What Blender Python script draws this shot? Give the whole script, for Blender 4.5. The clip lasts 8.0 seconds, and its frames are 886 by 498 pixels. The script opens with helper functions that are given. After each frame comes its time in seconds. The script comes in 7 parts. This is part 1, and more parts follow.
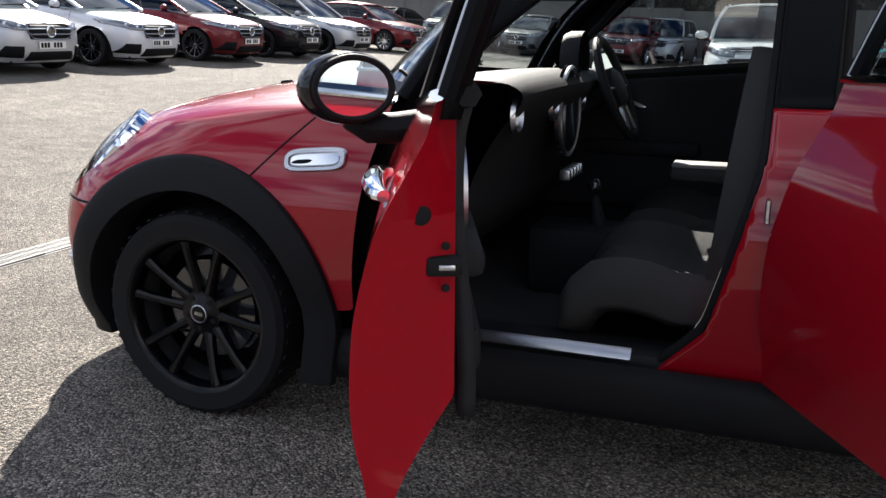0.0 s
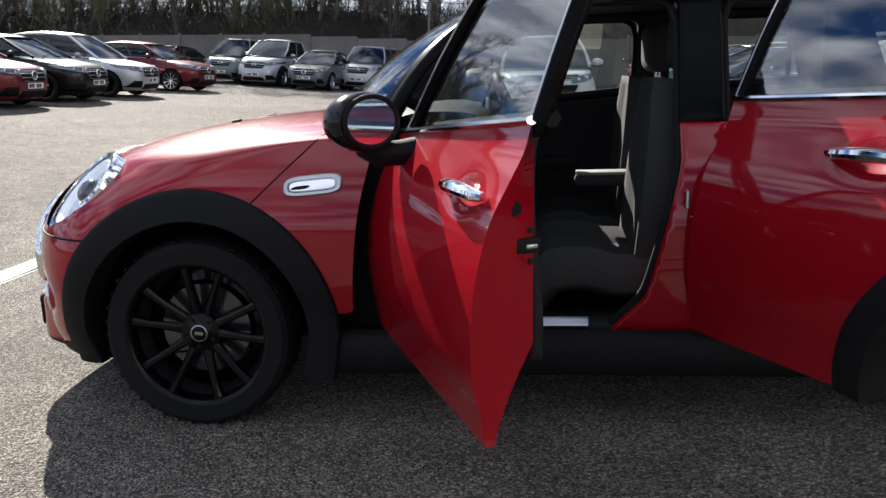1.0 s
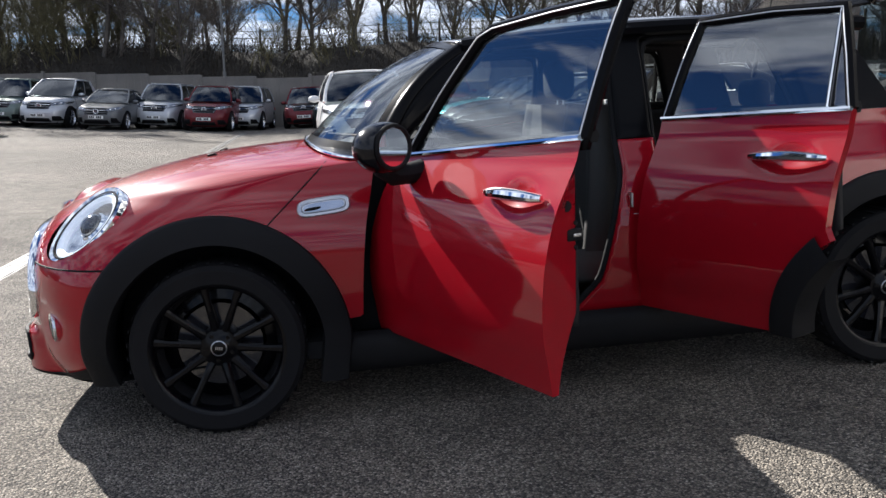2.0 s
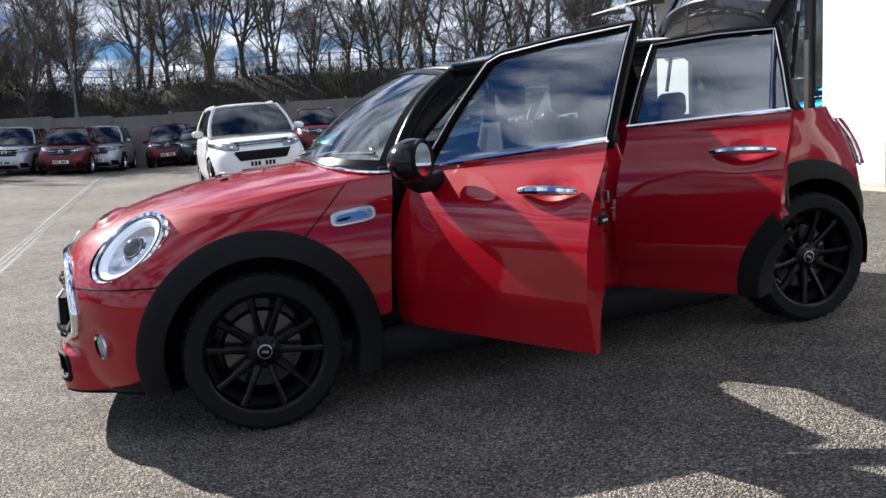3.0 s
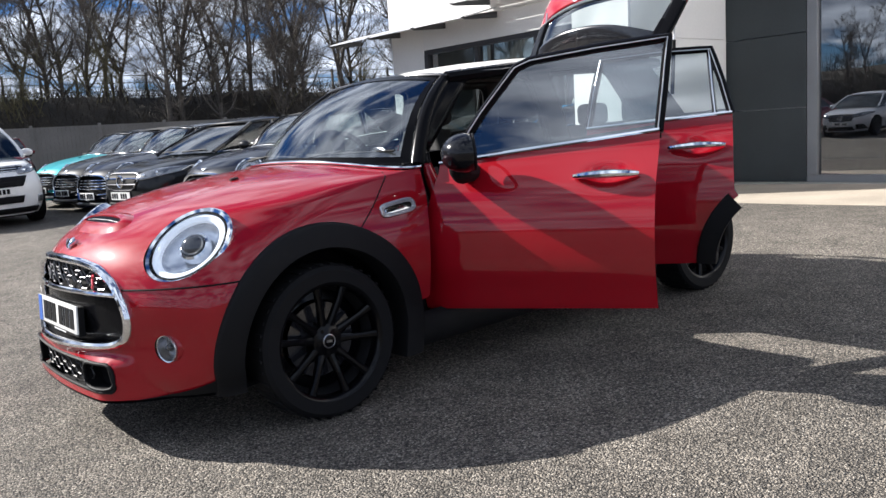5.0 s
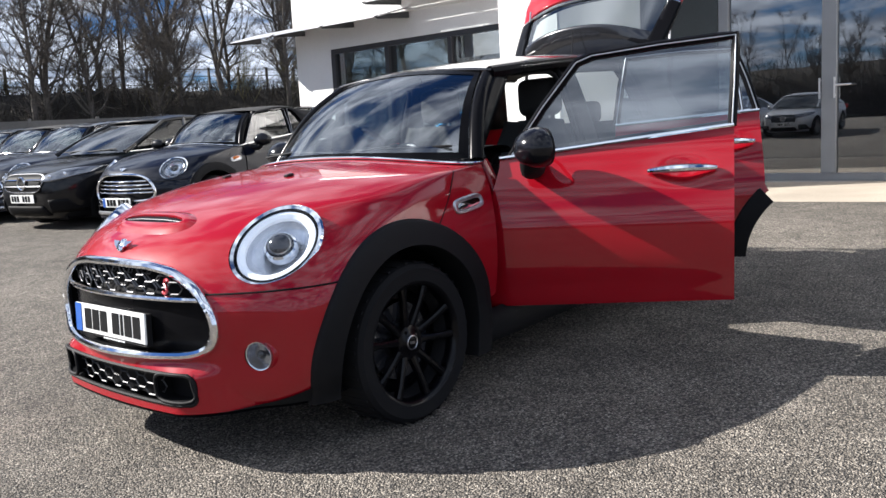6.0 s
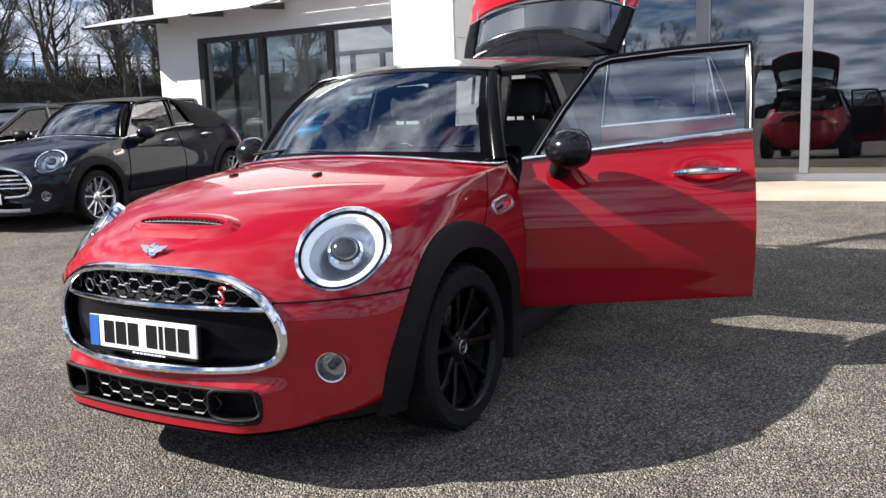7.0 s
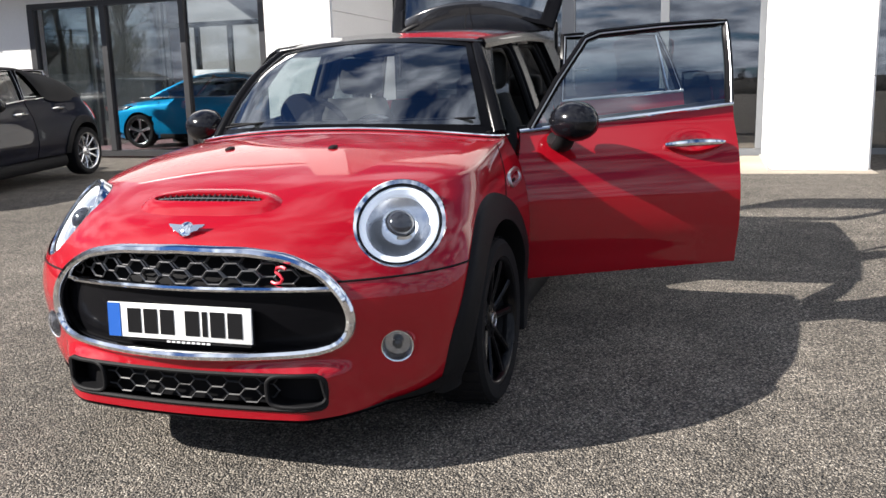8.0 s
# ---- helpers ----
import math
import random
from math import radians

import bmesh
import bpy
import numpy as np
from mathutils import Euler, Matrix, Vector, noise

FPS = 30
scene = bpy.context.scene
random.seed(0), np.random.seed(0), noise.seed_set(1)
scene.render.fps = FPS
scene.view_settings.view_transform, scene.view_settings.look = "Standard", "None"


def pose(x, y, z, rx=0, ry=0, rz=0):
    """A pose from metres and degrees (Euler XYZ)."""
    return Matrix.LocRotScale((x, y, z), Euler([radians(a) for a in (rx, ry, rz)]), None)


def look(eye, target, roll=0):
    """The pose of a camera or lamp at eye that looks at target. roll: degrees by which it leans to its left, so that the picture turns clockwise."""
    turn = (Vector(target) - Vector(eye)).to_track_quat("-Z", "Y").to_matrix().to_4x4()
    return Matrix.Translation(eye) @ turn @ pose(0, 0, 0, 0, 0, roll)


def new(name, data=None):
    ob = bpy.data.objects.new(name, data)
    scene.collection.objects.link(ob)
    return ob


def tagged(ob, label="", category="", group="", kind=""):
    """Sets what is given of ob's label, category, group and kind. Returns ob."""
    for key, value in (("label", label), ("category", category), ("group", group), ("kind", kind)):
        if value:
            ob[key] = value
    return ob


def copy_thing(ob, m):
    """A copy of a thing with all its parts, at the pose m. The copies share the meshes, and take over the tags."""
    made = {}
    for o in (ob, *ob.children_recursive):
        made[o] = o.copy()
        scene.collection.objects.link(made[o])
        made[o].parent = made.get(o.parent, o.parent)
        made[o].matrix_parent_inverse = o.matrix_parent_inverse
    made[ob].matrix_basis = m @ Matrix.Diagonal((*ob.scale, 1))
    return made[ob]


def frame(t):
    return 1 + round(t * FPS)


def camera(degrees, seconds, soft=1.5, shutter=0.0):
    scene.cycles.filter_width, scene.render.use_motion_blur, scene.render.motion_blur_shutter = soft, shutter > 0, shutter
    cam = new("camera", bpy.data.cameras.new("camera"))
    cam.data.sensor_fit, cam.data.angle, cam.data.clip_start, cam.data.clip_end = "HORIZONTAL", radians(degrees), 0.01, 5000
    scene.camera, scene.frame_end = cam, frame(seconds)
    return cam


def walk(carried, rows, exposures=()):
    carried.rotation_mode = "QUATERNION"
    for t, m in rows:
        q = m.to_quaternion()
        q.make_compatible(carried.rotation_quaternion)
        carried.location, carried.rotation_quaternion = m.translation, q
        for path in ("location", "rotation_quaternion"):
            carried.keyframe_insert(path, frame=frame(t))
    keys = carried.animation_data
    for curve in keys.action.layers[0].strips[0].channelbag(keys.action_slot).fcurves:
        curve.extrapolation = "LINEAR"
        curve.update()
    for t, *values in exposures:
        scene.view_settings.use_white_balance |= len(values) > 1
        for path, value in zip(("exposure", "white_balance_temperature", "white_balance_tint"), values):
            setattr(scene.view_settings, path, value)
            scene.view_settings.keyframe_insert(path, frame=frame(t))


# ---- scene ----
LENS = 55.5
cam = camera(LENS, 8.0)
# seconds, eye x y z, yaw, pitch, roll
ROWS = [
    (0, 1.480, -2.746, 1.164, 20.62, -14.91, 2.11),
    (0.5, 1.277, -3.075, 1.166, 13.58, -13.78, 0.81),
    (1, 1.044, -3.313, 1.175, 5.99, -12.41, 0.47),
    (1.5, 0.713, -3.552, 1.183, -1.72, -11.30, 0.28),
    (3, -0.293, -4.032, 1.159, -17.62, -8.71, -3.40),
    (3.5, -0.656, -4.113, 1.147, -22.17, -7.96, -3.40),
    (4, -1.035, -4.012, 1.119, -27.83, -7.49, -4.35),
    (4.5, -1.397, -3.854, 1.089, -34.24, -7.56, -3.91),
    (6, -2.256, -2.986, 1.109, -48.28, -8.05, -3.14),
    (6.5, -2.502, -2.650, 1.117, -53.93, -8.35, -2.86),
    (7, -2.666, -2.291, 1.158, -59.58, -8.83, -1.98),
    (7.5, -2.851, -1.931, 1.168, -66.74, -9.76, -1.26),
    (8, -2.938, -1.577, 1.153, -71.72, -10.62, -1.45),
]
walk(cam, [(t, pose(x, y, z, 0, 0, yaw) @ pose(0, 0, 0, 90 + pitch, 0, 0) @ pose(0, 0, 0, 0, 0, roll)) for t, x, y, z, yaw, pitch, roll in ROWS],
     [(0, 1.74, 5750, 11), (0.5, 1.56, 5750, 11), (1.0, 1.46, 5750, 11), (1.6, 1.38, 5650, 11), (3.0, 1.38, 5550, 11), (4.0, 1.32, 5550, 11), (6.0, 1.42, 5550, 11), (8.0, 1.32, 5700, 11)])


# ---------------------------------------------------------------- world and sun
SUN_TO = Vector((-0.80, 1.40, 1.0)).normalized()
world = bpy.data.worlds.new("sky")
scene.world = world
world.use_nodes = True


def build_sky(nt):
    N, L = nt.nodes, nt.links
    bg = N["Background"]
    sky = N.new("ShaderNodeTexSky")
    sky.sky_type = "NISHITA"
    sky.sun_disc = False
    sky.sun_elevation = math.asin(SUN_TO.z)
    sky.sun_rotation = math.atan2(SUN_TO.x, SUN_TO.y)
    sky.air_density, sky.dust_density, sky.ozone_density = 1.0, 0.0, 4.0
    co = N.new("ShaderNodeTexCoord")
    sep = N.new("ShaderNodeSeparateXYZ")
    L.new(co.outputs["Generated"], sep.inputs[0])
    up = N.new("ShaderNodeMath"); up.operation = "MAXIMUM"; up.inputs[1].default_value = 0.0
    L.new(sep.outputs["Z"], up.inputs[0])
    lift = N.new("ShaderNodeMath"); lift.operation = "ADD"; lift.inputs[1].default_value = 0.16
    L.new(up.outputs[0], lift.inputs[0])
    div = N.new("ShaderNodeVectorMath"); div.operation = "DIVIDE"
    shift = N.new("ShaderNodeVectorMath"); shift.operation = "ADD"; shift.inputs[1].default_value = (3.1, 7.7, 0.4)
    L.new(co.outputs["Generated"], div.inputs[0])
    L.new(div.outputs[0], shift.inputs[0])
    com = N.new("ShaderNodeCombineXYZ")
    for i in range(3):
        L.new(lift.outputs[0], com.inputs[i])
    L.new(com.outputs[0], div.inputs[1])
    noi = N.new("ShaderNodeTexNoise")
    noi.inputs["Scale"].default_value = 2.1
    noi.inputs["Detail"].default_value = 6
    noi.inputs["Roughness"].default_value = 0.56
    noi.inputs["Distortion"].default_value = 0.25
    L.new(shift.outputs[0], noi.inputs["Vector"])
    ramp = N.new("ShaderNodeValToRGB")
    ramp.color_ramp.elements[0].position, ramp.color_ramp.elements[1].position = 0.42, 0.55
    low = N.new("ShaderNodeMapRange")
    low.inputs["From Min"].default_value, low.inputs["From Max"].default_value = 0.02, 0.45
    low.inputs["To Min"].default_value, low.inputs["To Max"].default_value = 0.075, 0.0
    L.new(up.outputs[0], low.inputs["Value"])
    fill = N.new("ShaderNodeMath"); fill.operation = "ADD"
    L.new(noi.outputs["Fac"], fill.inputs[0]); L.new(low.outputs[0], fill.inputs[1])
    L.new(fill.outputs[0], ramp.inputs[0])
    shade = N.new("ShaderNodeTexNoise")
    shade.inputs["Scale"].default_value = 4.2
    shade.inputs["Detail"].default_value = 5
    L.new(shift.outputs[0], shade.inputs["Vector"])
    tone = N.new("ShaderNodeValToRGB")
    tone.color_ramp.elements[0].position, tone.color_ramp.elements[1].position = 0.38, 0.66
    tone.color_ramp.elements[0].color = (7.0, 7.4, 8.2, 1)
    tone.color_ramp.elements[1].color = (21, 21, 21, 1)
    L.new(shade.outputs["Fac"], tone.inputs[0])
    mix = N.new("ShaderNodeMix"); mix.data_type = "RGBA"
    L.new(ramp.outputs["Color"], mix.inputs["Factor"])
    deep = N.new("ShaderNodeVectorMath"); deep.operation = "MULTIPLY"; deep.inputs[1].default_value = (0.62, 0.82, 1.10)
    L.new(sky.outputs[0], deep.inputs[0])
    L.new(deep.outputs[0], mix.inputs["A"])
    L.new(tone.outputs["Color"], mix.inputs["B"])
    L.new(mix.outputs["Result"], bg.inputs["Color"])
    bg.inputs["Strength"].default_value = 0.0245


build_sky(world.node_tree)
sun_data = bpy.data.lights.new("sun", "SUN")
sun_data.energy, sun_data.angle, sun_data.color = 5.0, radians(0.5), (1.0, 0.875, 0.70)
sun = new("sun", sun_data)
sun.matrix_world = look(SUN_TO * 60, (0, 0, 0))


# ---------------------------------------------------------------- materials
def mat(name, color=(0.5, 0.5, 0.5), rough=0.5, metal=0.0, coat=0.0, grain=0.0, grain_scale=40.0, stain=0.0, stain_scale=2.5,
        bump=0.0, bump_scale=200.0, emit=0.0, spec=0.5, coat_rough=0.03, vary=0.0, coat_ior=1.5):
    """A principled surface with fine grain, larger stains, relief and a change from piece to piece."""
    m = bpy.data.materials.new(name)
    m.use_nodes = True
    nt = m.node_tree
    N, L = nt.nodes, nt.links
    b = N["Principled BSDF"]
    b.inputs["Base Color"].default_value = (*color, 1)
    b.inputs["Roughness"].default_value = rough
    b.inputs["Metallic"].default_value = metal
    b.inputs["Coat Weight"].default_value = coat
    b.inputs["Coat Roughness"].default_value = coat_rough
    b.inputs["Specular IOR Level"].default_value = spec
    b.inputs["Coat IOR"].default_value = coat_ior
    co = N.new("ShaderNodeTexCoord")
    out = None
    if emit:
        b.inputs["Emission Color"].default_value = (*color, 1)
        b.inputs["Emission Strength"].default_value = emit
    if grain or stain or vary:
        def scaled(prev, scale, amount, detail, lo, hi):
            n = N.new("ShaderNodeTexNoise")
            n.inputs["Scale"].default_value = scale
            n.inputs["Detail"].default_value = detail
            L.new(co.outputs["Object"], n.inputs["Vector"])
            r = N.new("ShaderNodeMapRange")
            r.inputs["From Min"].default_value, r.inputs["From Max"].default_value = lo, hi
            r.inputs["To Min"].default_value, r.inputs["To Max"].default_value = 1 - amount, 1 + amount
            L.new(n.outputs["Fac"], r.inputs["Value"])
            v = N.new("ShaderNodeVectorMath"); v.operation = "SCALE"
            if prev is None:
                v.inputs[0].default_value = color
            else:
                L.new(prev, v.inputs[0])
            L.new(r.outputs[0], v.inputs["Scale"])
            return v.outputs[0], n
        if grain:
            out, _ = scaled(out, grain_scale, grain, 3, 0.3, 0.7)
        if stain:
            out, n = scaled(out, stain_scale, stain, 5, 0.3, 0.7)
            r = N.new("ShaderNodeMapRange")
            r.inputs["To Min"].default_value, r.inputs["To Max"].default_value = max(0.02, rough - 0.12 * stain * 4), min(1, rough + 0.12 * stain * 4)
            L.new(n.outputs["Fac"], r.inputs["Value"])
            L.new(r.outputs[0], b.inputs["Roughness"])
        if vary:
            info = N.new("ShaderNodeObjectInfo")
            r = N.new("ShaderNodeMapRange")
            r.inputs["To Min"].default_value, r.inputs["To Max"].default_value = 1 - vary, 1 + vary
            L.new(info.outputs["Random"], r.inputs["Value"])
            v = N.new("ShaderNodeVectorMath"); v.operation = "SCALE"
            if out is None:
                v.inputs[0].default_value = color
            else:
                L.new(out, v.inputs[0])
            L.new(r.outputs[0], v.inputs["Scale"])
            out = v.outputs[0]
        L.new(out, b.inputs["Base Color"])
    if bump:
        n = N.new("ShaderNodeTexNoise")
        n.inputs["Scale"].default_value = bump_scale
        n.inputs["Detail"].default_value = 3
        L.new(co.outputs["Object"], n.inputs["Vector"])
        bp = N.new("ShaderNodeBump")
        bp.inputs["Strength"].default_value = bump
        bp.inputs["Distance"].default_value = 0.004
        L.new(n.outputs["Fac"], bp.inputs["Height"])
        L.new(bp.outputs[0], b.inputs["Normal"])
    return m


def glass_mat(name, tint, ior=1.5, rough=0.0):
    """Thin glazing: tinted see-through with a gloss that grows with the angle."""
    m = bpy.data.materials.new(name)
    m.use_nodes = True
    nt = m.node_tree
    N, L = nt.nodes, nt.links
    N.remove(N["Principled BSDF"])
    tr = N.new("ShaderNodeBsdfTransparent"); tr.inputs[0].default_value = (*tint, 1)
    gl = N.new("ShaderNodeBsdfGlossy"); gl.inputs["Roughness"].default_value = rough
    lw = N.new("ShaderNodeLayerWeight"); lw.inputs["Blend"].default_value = 0.5
    power = N.new("ShaderNodeMath"); power.operation = "POWER"; power.inputs[1].default_value = 5.0
    L.new(lw.outputs["Facing"], power.inputs[0])
    f0 = ((ior - 1) / (ior + 1)) ** 2
    fr = N.new("ShaderNodeMapRange")
    fr.inputs["To Min"].default_value, fr.inputs["To Max"].default_value = f0, 1.0
    L.new(power.outputs[0], fr.inputs["Value"])
    mx = N.new("ShaderNodeMixShader")
    L.new(fr.outputs[0], mx.inputs[0]); L.new(tr.outputs[0], mx.inputs[1]); L.new(gl.outputs[0], mx.inputs[2])
    L.new(mx.outputs[0], N["Material Output"].inputs["Surface"])
    return m


def asphalt_mat():
    """Worn asphalt: small pale and dark stones, patches of wear, and a rough relief."""
    m = mat("asphalt", (0.15, 0.135, 0.115), rough=0.85, spec=0.3)
    nt = m.node_tree
    N, L = nt.nodes, nt.links
    b = N["Principled BSDF"]
    co = N.new("ShaderNodeTexCoord")
    def cells(scale):
        v = N.new("ShaderNodeTexVoronoi"); v.inputs["Scale"].default_value = scale
        L.new(co.outputs["Object"], v.inputs["Vector"])
        return v
    def cloud(scale, detail, lo, hi):
        n = N.new("ShaderNodeTexNoise"); n.inputs["Scale"].default_value = scale; n.inputs["Detail"].default_value = detail
        L.new(co.outputs["Object"], n.inputs["Vector"])
        r = N.new("ShaderNodeMapRange")
        r.inputs["From Min"].default_value, r.inputs["From Max"].default_value = 0.3, 0.7
        r.inputs["To Min"].default_value, r.inputs["To Max"].default_value = lo, hi
        L.new(n.outputs["Fac"], r.inputs["Value"])
        return n, r
    def times(p, q):
        k = N.new("ShaderNodeMath"); k.operation = "MULTIPLY"
        L.new(p, k.inputs[0]); L.new(q, k.inputs[1])
        return k.outputs[0]
    v = cells(135)
    stone = N.new("ShaderNodeValToRGB")
    e = stone.color_ramp.elements
    e[0].position, e[0].color = 0.0, (0.045, 0.043, 0.040, 1)
    e[1].position, e[1].color = 1.0, (0.38, 0.347, 0.298, 1)
    for at, col in ((0.40, (0.135, 0.121, 0.103, 1)), (0.70, (0.205, 0.181, 0.152, 1)), (0.90, (0.285, 0.252, 0.208, 1))):
        e.new(at).color = col
    sep = N.new("ShaderNodeSeparateColor")
    L.new(v.outputs["Color"], sep.inputs[0])
    L.new(sep.outputs["Red"], stone.inputs[0])
    _, big = cloud(0.35, 6, 0.76, 1.26)
    _, mid = cloud(4.5, 5, 0.80, 1.22)
    fine, grit = cloud(75, 4, 0.62, 1.38)
    gap = N.new("ShaderNodeMapRange")
    gap.inputs["From Min"].default_value, gap.inputs["From Max"].default_value = 0.30, 0.72
    gap.inputs["To Min"].default_value, gap.inputs["To Max"].default_value = 1.38, 0.60
    L.new(v.outputs["Distance"], gap.inputs["Value"])
    f = times(times(times(big.outputs[0], mid.outputs[0]), grit.outputs[0]), gap.outputs[0])
    sc = N.new("ShaderNodeVectorMath"); sc.operation = "SCALE"
    L.new(stone.outputs["Color"], sc.inputs[0]); L.new(f, sc.inputs["Scale"])
    L.new(sc.outputs[0], b.inputs["Base Color"])
    add = N.new("ShaderNodeMath"); add.operation = "SUBTRACT"
    L.new(fine.outputs["Fac"], add.inputs[0]); L.new(v.outputs["Distance"], add.inputs[1])
    bp = N.new("ShaderNodeBump"); bp.inputs["Strength"].default_value = 1.0; bp.inputs["Distance"].default_value = 0.016
    L.new(add.outputs[0], bp.inputs["Height"])
    L.new(bp.outputs[0], b.inputs["Normal"])
    return m


M_ASPHALT = asphalt_mat()
M_RED = mat("red_paint", (0.285, 0.003, 0.010), rough=0.4, spec=0.03, coat=1.0, coat_rough=0.045, coat_ior=1.5, grain=0.04, grain_scale=900)
M_BLACK_GLOSS = mat("black_gloss", (0.008, 0.008, 0.01), rough=0.22, coat=1.0, stain=0.03, stain_scale=6)
M_MIRROR_SHELL = mat("mirror_shell_black", (0.006, 0.006, 0.008), rough=0.16, spec=0.22, coat=0.25, stain=0.03, stain_scale=6)
M_PLASTIC = mat("black_plastic", (0.009, 0.009, 0.010), rough=0.6, spec=0.14, bump=0.25, bump_scale=900, stain=0.08, stain_scale=9)
M_RUBBER = mat("tyre_rubber", (0.008, 0.008, 0.009), rough=0.8, spec=0.2, stain=0.15, stain_scale=14, bump=0.2, bump_scale=400)
M_RIM = mat("black_rim", (0.002, 0.002, 0.003), rough=0.28, spec=0.12, coat=0.2, stain=0.05, stain_scale=20)
M_CHROME = mat("chrome", (0.86, 0.87, 0.89), rough=0.06, metal=1.0, stain=0.02, stain_scale=8)
M_SATIN = mat("satin_steel", (0.55, 0.55, 0.57), rough=0.3, metal=1.0, stain=0.05, stain_scale=12)
M_LAMP_SILVER = mat("lamp_reflector", (0.78, 0.79, 0.82), rough=0.26, metal=0.95)
M_FOG = mat("fog_reflector", (0.50, 0.50, 0.52), rough=0.22, metal=0.9, stain=0.25, stain_scale=40)
M_LAMP_DARK = mat("lamp_dark", (0.02, 0.02, 0.024), rough=0.12, coat=1.0)
M_DRL = mat("light_ring", (0.95, 0.97, 1.0), rough=0.3, emit=0.10)
M_WHITE_PLASTIC = mat("white_plastic", (0.75, 0.75, 0.76), rough=0.35)
M_PLATE_WHITE = mat("plate_white", (0.82, 0.82, 0.80), rough=0.3, coat=0.4, stain=0.03)
M_PLATE_BLUE = mat("plate_blue", (0.02, 0.10, 0.42), rough=0.35)
M_INK = mat("ink", (0.008, 0.008, 0.009), rough=0.6, spec=0.08)
M_BADGE_RED = mat("badge_red", (0.55, 0.02, 0.04), rough=0.3, coat=0.8)
M_TAIL = mat("tail_lens", (0.45, 0.01, 0.012), rough=0.12, coat=1.0)
M_AMBER = mat("amber_lens", (0.75, 0.20, 0.02), rough=0.15, coat=1.0)
M_TRIM = mat("cabin_trim", (0.018, 0.018, 0.020), rough=0.6, spec=0.14, bump=0.2, bump_scale=600, stain=0.1, stain_scale=6)
M_CLOTH = mat("seat_cloth", (0.026, 0.026, 0.026), rough=0.88, grain=0.22, grain_scale=500, bump=0.3, bump_scale=700, stain=0.08)
M_PIPING_AND_HIGHLIGHT = mat("seat_leather_grey", (0.22, 0.215, 0.20), rough=0.62, grain=0.1, grain_scale=300, stain=0.06, bump=0.15, bump_scale=500)
M_HEADLINER = mat("headliner", (0.06, 0.058, 0.056), rough=0.9, grain=0.1, grain_scale=400)
M_CARPET = mat("carpet", (0.03, 0.03, 0.032), rough=0.95, grain=0.35, grain_scale=500, bump=0.4, bump_scale=900)
M_MIRROR = mat("mirror_glass", (0.85, 0.87, 0.88), rough=0.01, metal=1.0)
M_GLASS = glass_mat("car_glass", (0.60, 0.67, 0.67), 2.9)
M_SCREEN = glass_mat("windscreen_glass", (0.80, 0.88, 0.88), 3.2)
M_LENS = glass_mat("clear_lens", (0.93, 0.95, 0.97), 1.45)
M_SHOPGLASS = glass_mat("shop_glass", (0.40, 0.44, 0.47), 3.0)
M_SHOWGLASS = glass_mat("clear_shop_glass", (0.74, 0.78, 0.79), 2.2)
M_BLACK_SATIN = mat("black_satin", (0.005, 0.005, 0.006), rough=0.2, spec=0.06, stain=0.02, stain_scale=6)
M_RENDER = mat("white_render", (0.80, 0.79, 0.77), rough=0.75, grain=0.03, grain_scale=60, stain=0.05, stain_scale=0.7, bump=0.15, bump_scale=120)
M_PANEL = mat("pale_cladding", (0.80, 0.795, 0.79), rough=0.45, grain=0.02, grain_scale=30, stain=0.05, stain_scale=0.6)
M_FRAME_LIGHT = mat("pale_frame", (0.20, 0.21, 0.225), rough=0.4, metal=0.3, stain=0.06, stain_scale=3)
M_DARKFRAME = mat("dark_frame", (0.03, 0.03, 0.033), rough=0.4, stain=0.08, stain_scale=3)
M_CANOPY = mat("canopy_metal", (0.52, 0.52, 0.53), rough=0.4, metal=0.6, stain=0.08, stain_scale=2)
M_SLATE = mat("slate_panel", (0.038, 0.046, 0.049), rough=0.42, spec=0.3, stain=0.12, stain_scale=1.5, grain=0.05, grain_scale=50)
M_BUFF = mat("buff_paving", (0.36, 0.31, 0.245), rough=0.9, grain=0.16, grain_scale=70, stain=0.2, stain_scale=0.9, bump=0.3, bump_scale=160)
M_CONCRETE = mat("concrete", (0.36, 0.345, 0.32), rough=0.9, grain=0.15, grain_scale=60, stain=0.15, stain_scale=1.2, bump=0.3, bump_scale=150)
M_GALV = mat("galvanised_steel", (0.15, 0.146, 0.138), rough=0.55, metal=0.3, grain=0.12, grain_scale=80, stain=0.12, stain_scale=4)
M_FENCE = mat("fence_boards", (0.20, 0.185, 0.165), rough=0.85, grain=0.15, grain_scale=30, stain=0.18, stain_scale=0.8, vary=0.12)
M_BARK = mat("bark", (0.095, 0.083, 0.070), rough=0.92, grain=0.3, grain_scale=14, stain=0.25, stain_scale=2, bump=0.6, bump_scale=30)
M_TWIG = mat("twigs", (0.135, 0.115, 0.095), rough=0.9, grain=0.25, grain_scale=8)
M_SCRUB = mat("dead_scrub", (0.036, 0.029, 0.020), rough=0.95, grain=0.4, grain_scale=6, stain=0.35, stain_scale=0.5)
M_SHRUB = mat("olive_twigs", (0.13, 0.115, 0.055), rough=0.9, grain=0.25, grain_scale=8)
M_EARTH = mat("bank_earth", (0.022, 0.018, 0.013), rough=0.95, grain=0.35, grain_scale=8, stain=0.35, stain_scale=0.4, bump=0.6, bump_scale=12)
M_FLOOR_IN = mat("showroom_floor", (0.50, 0.30, 0.31), rough=0.25, stain=0.05)
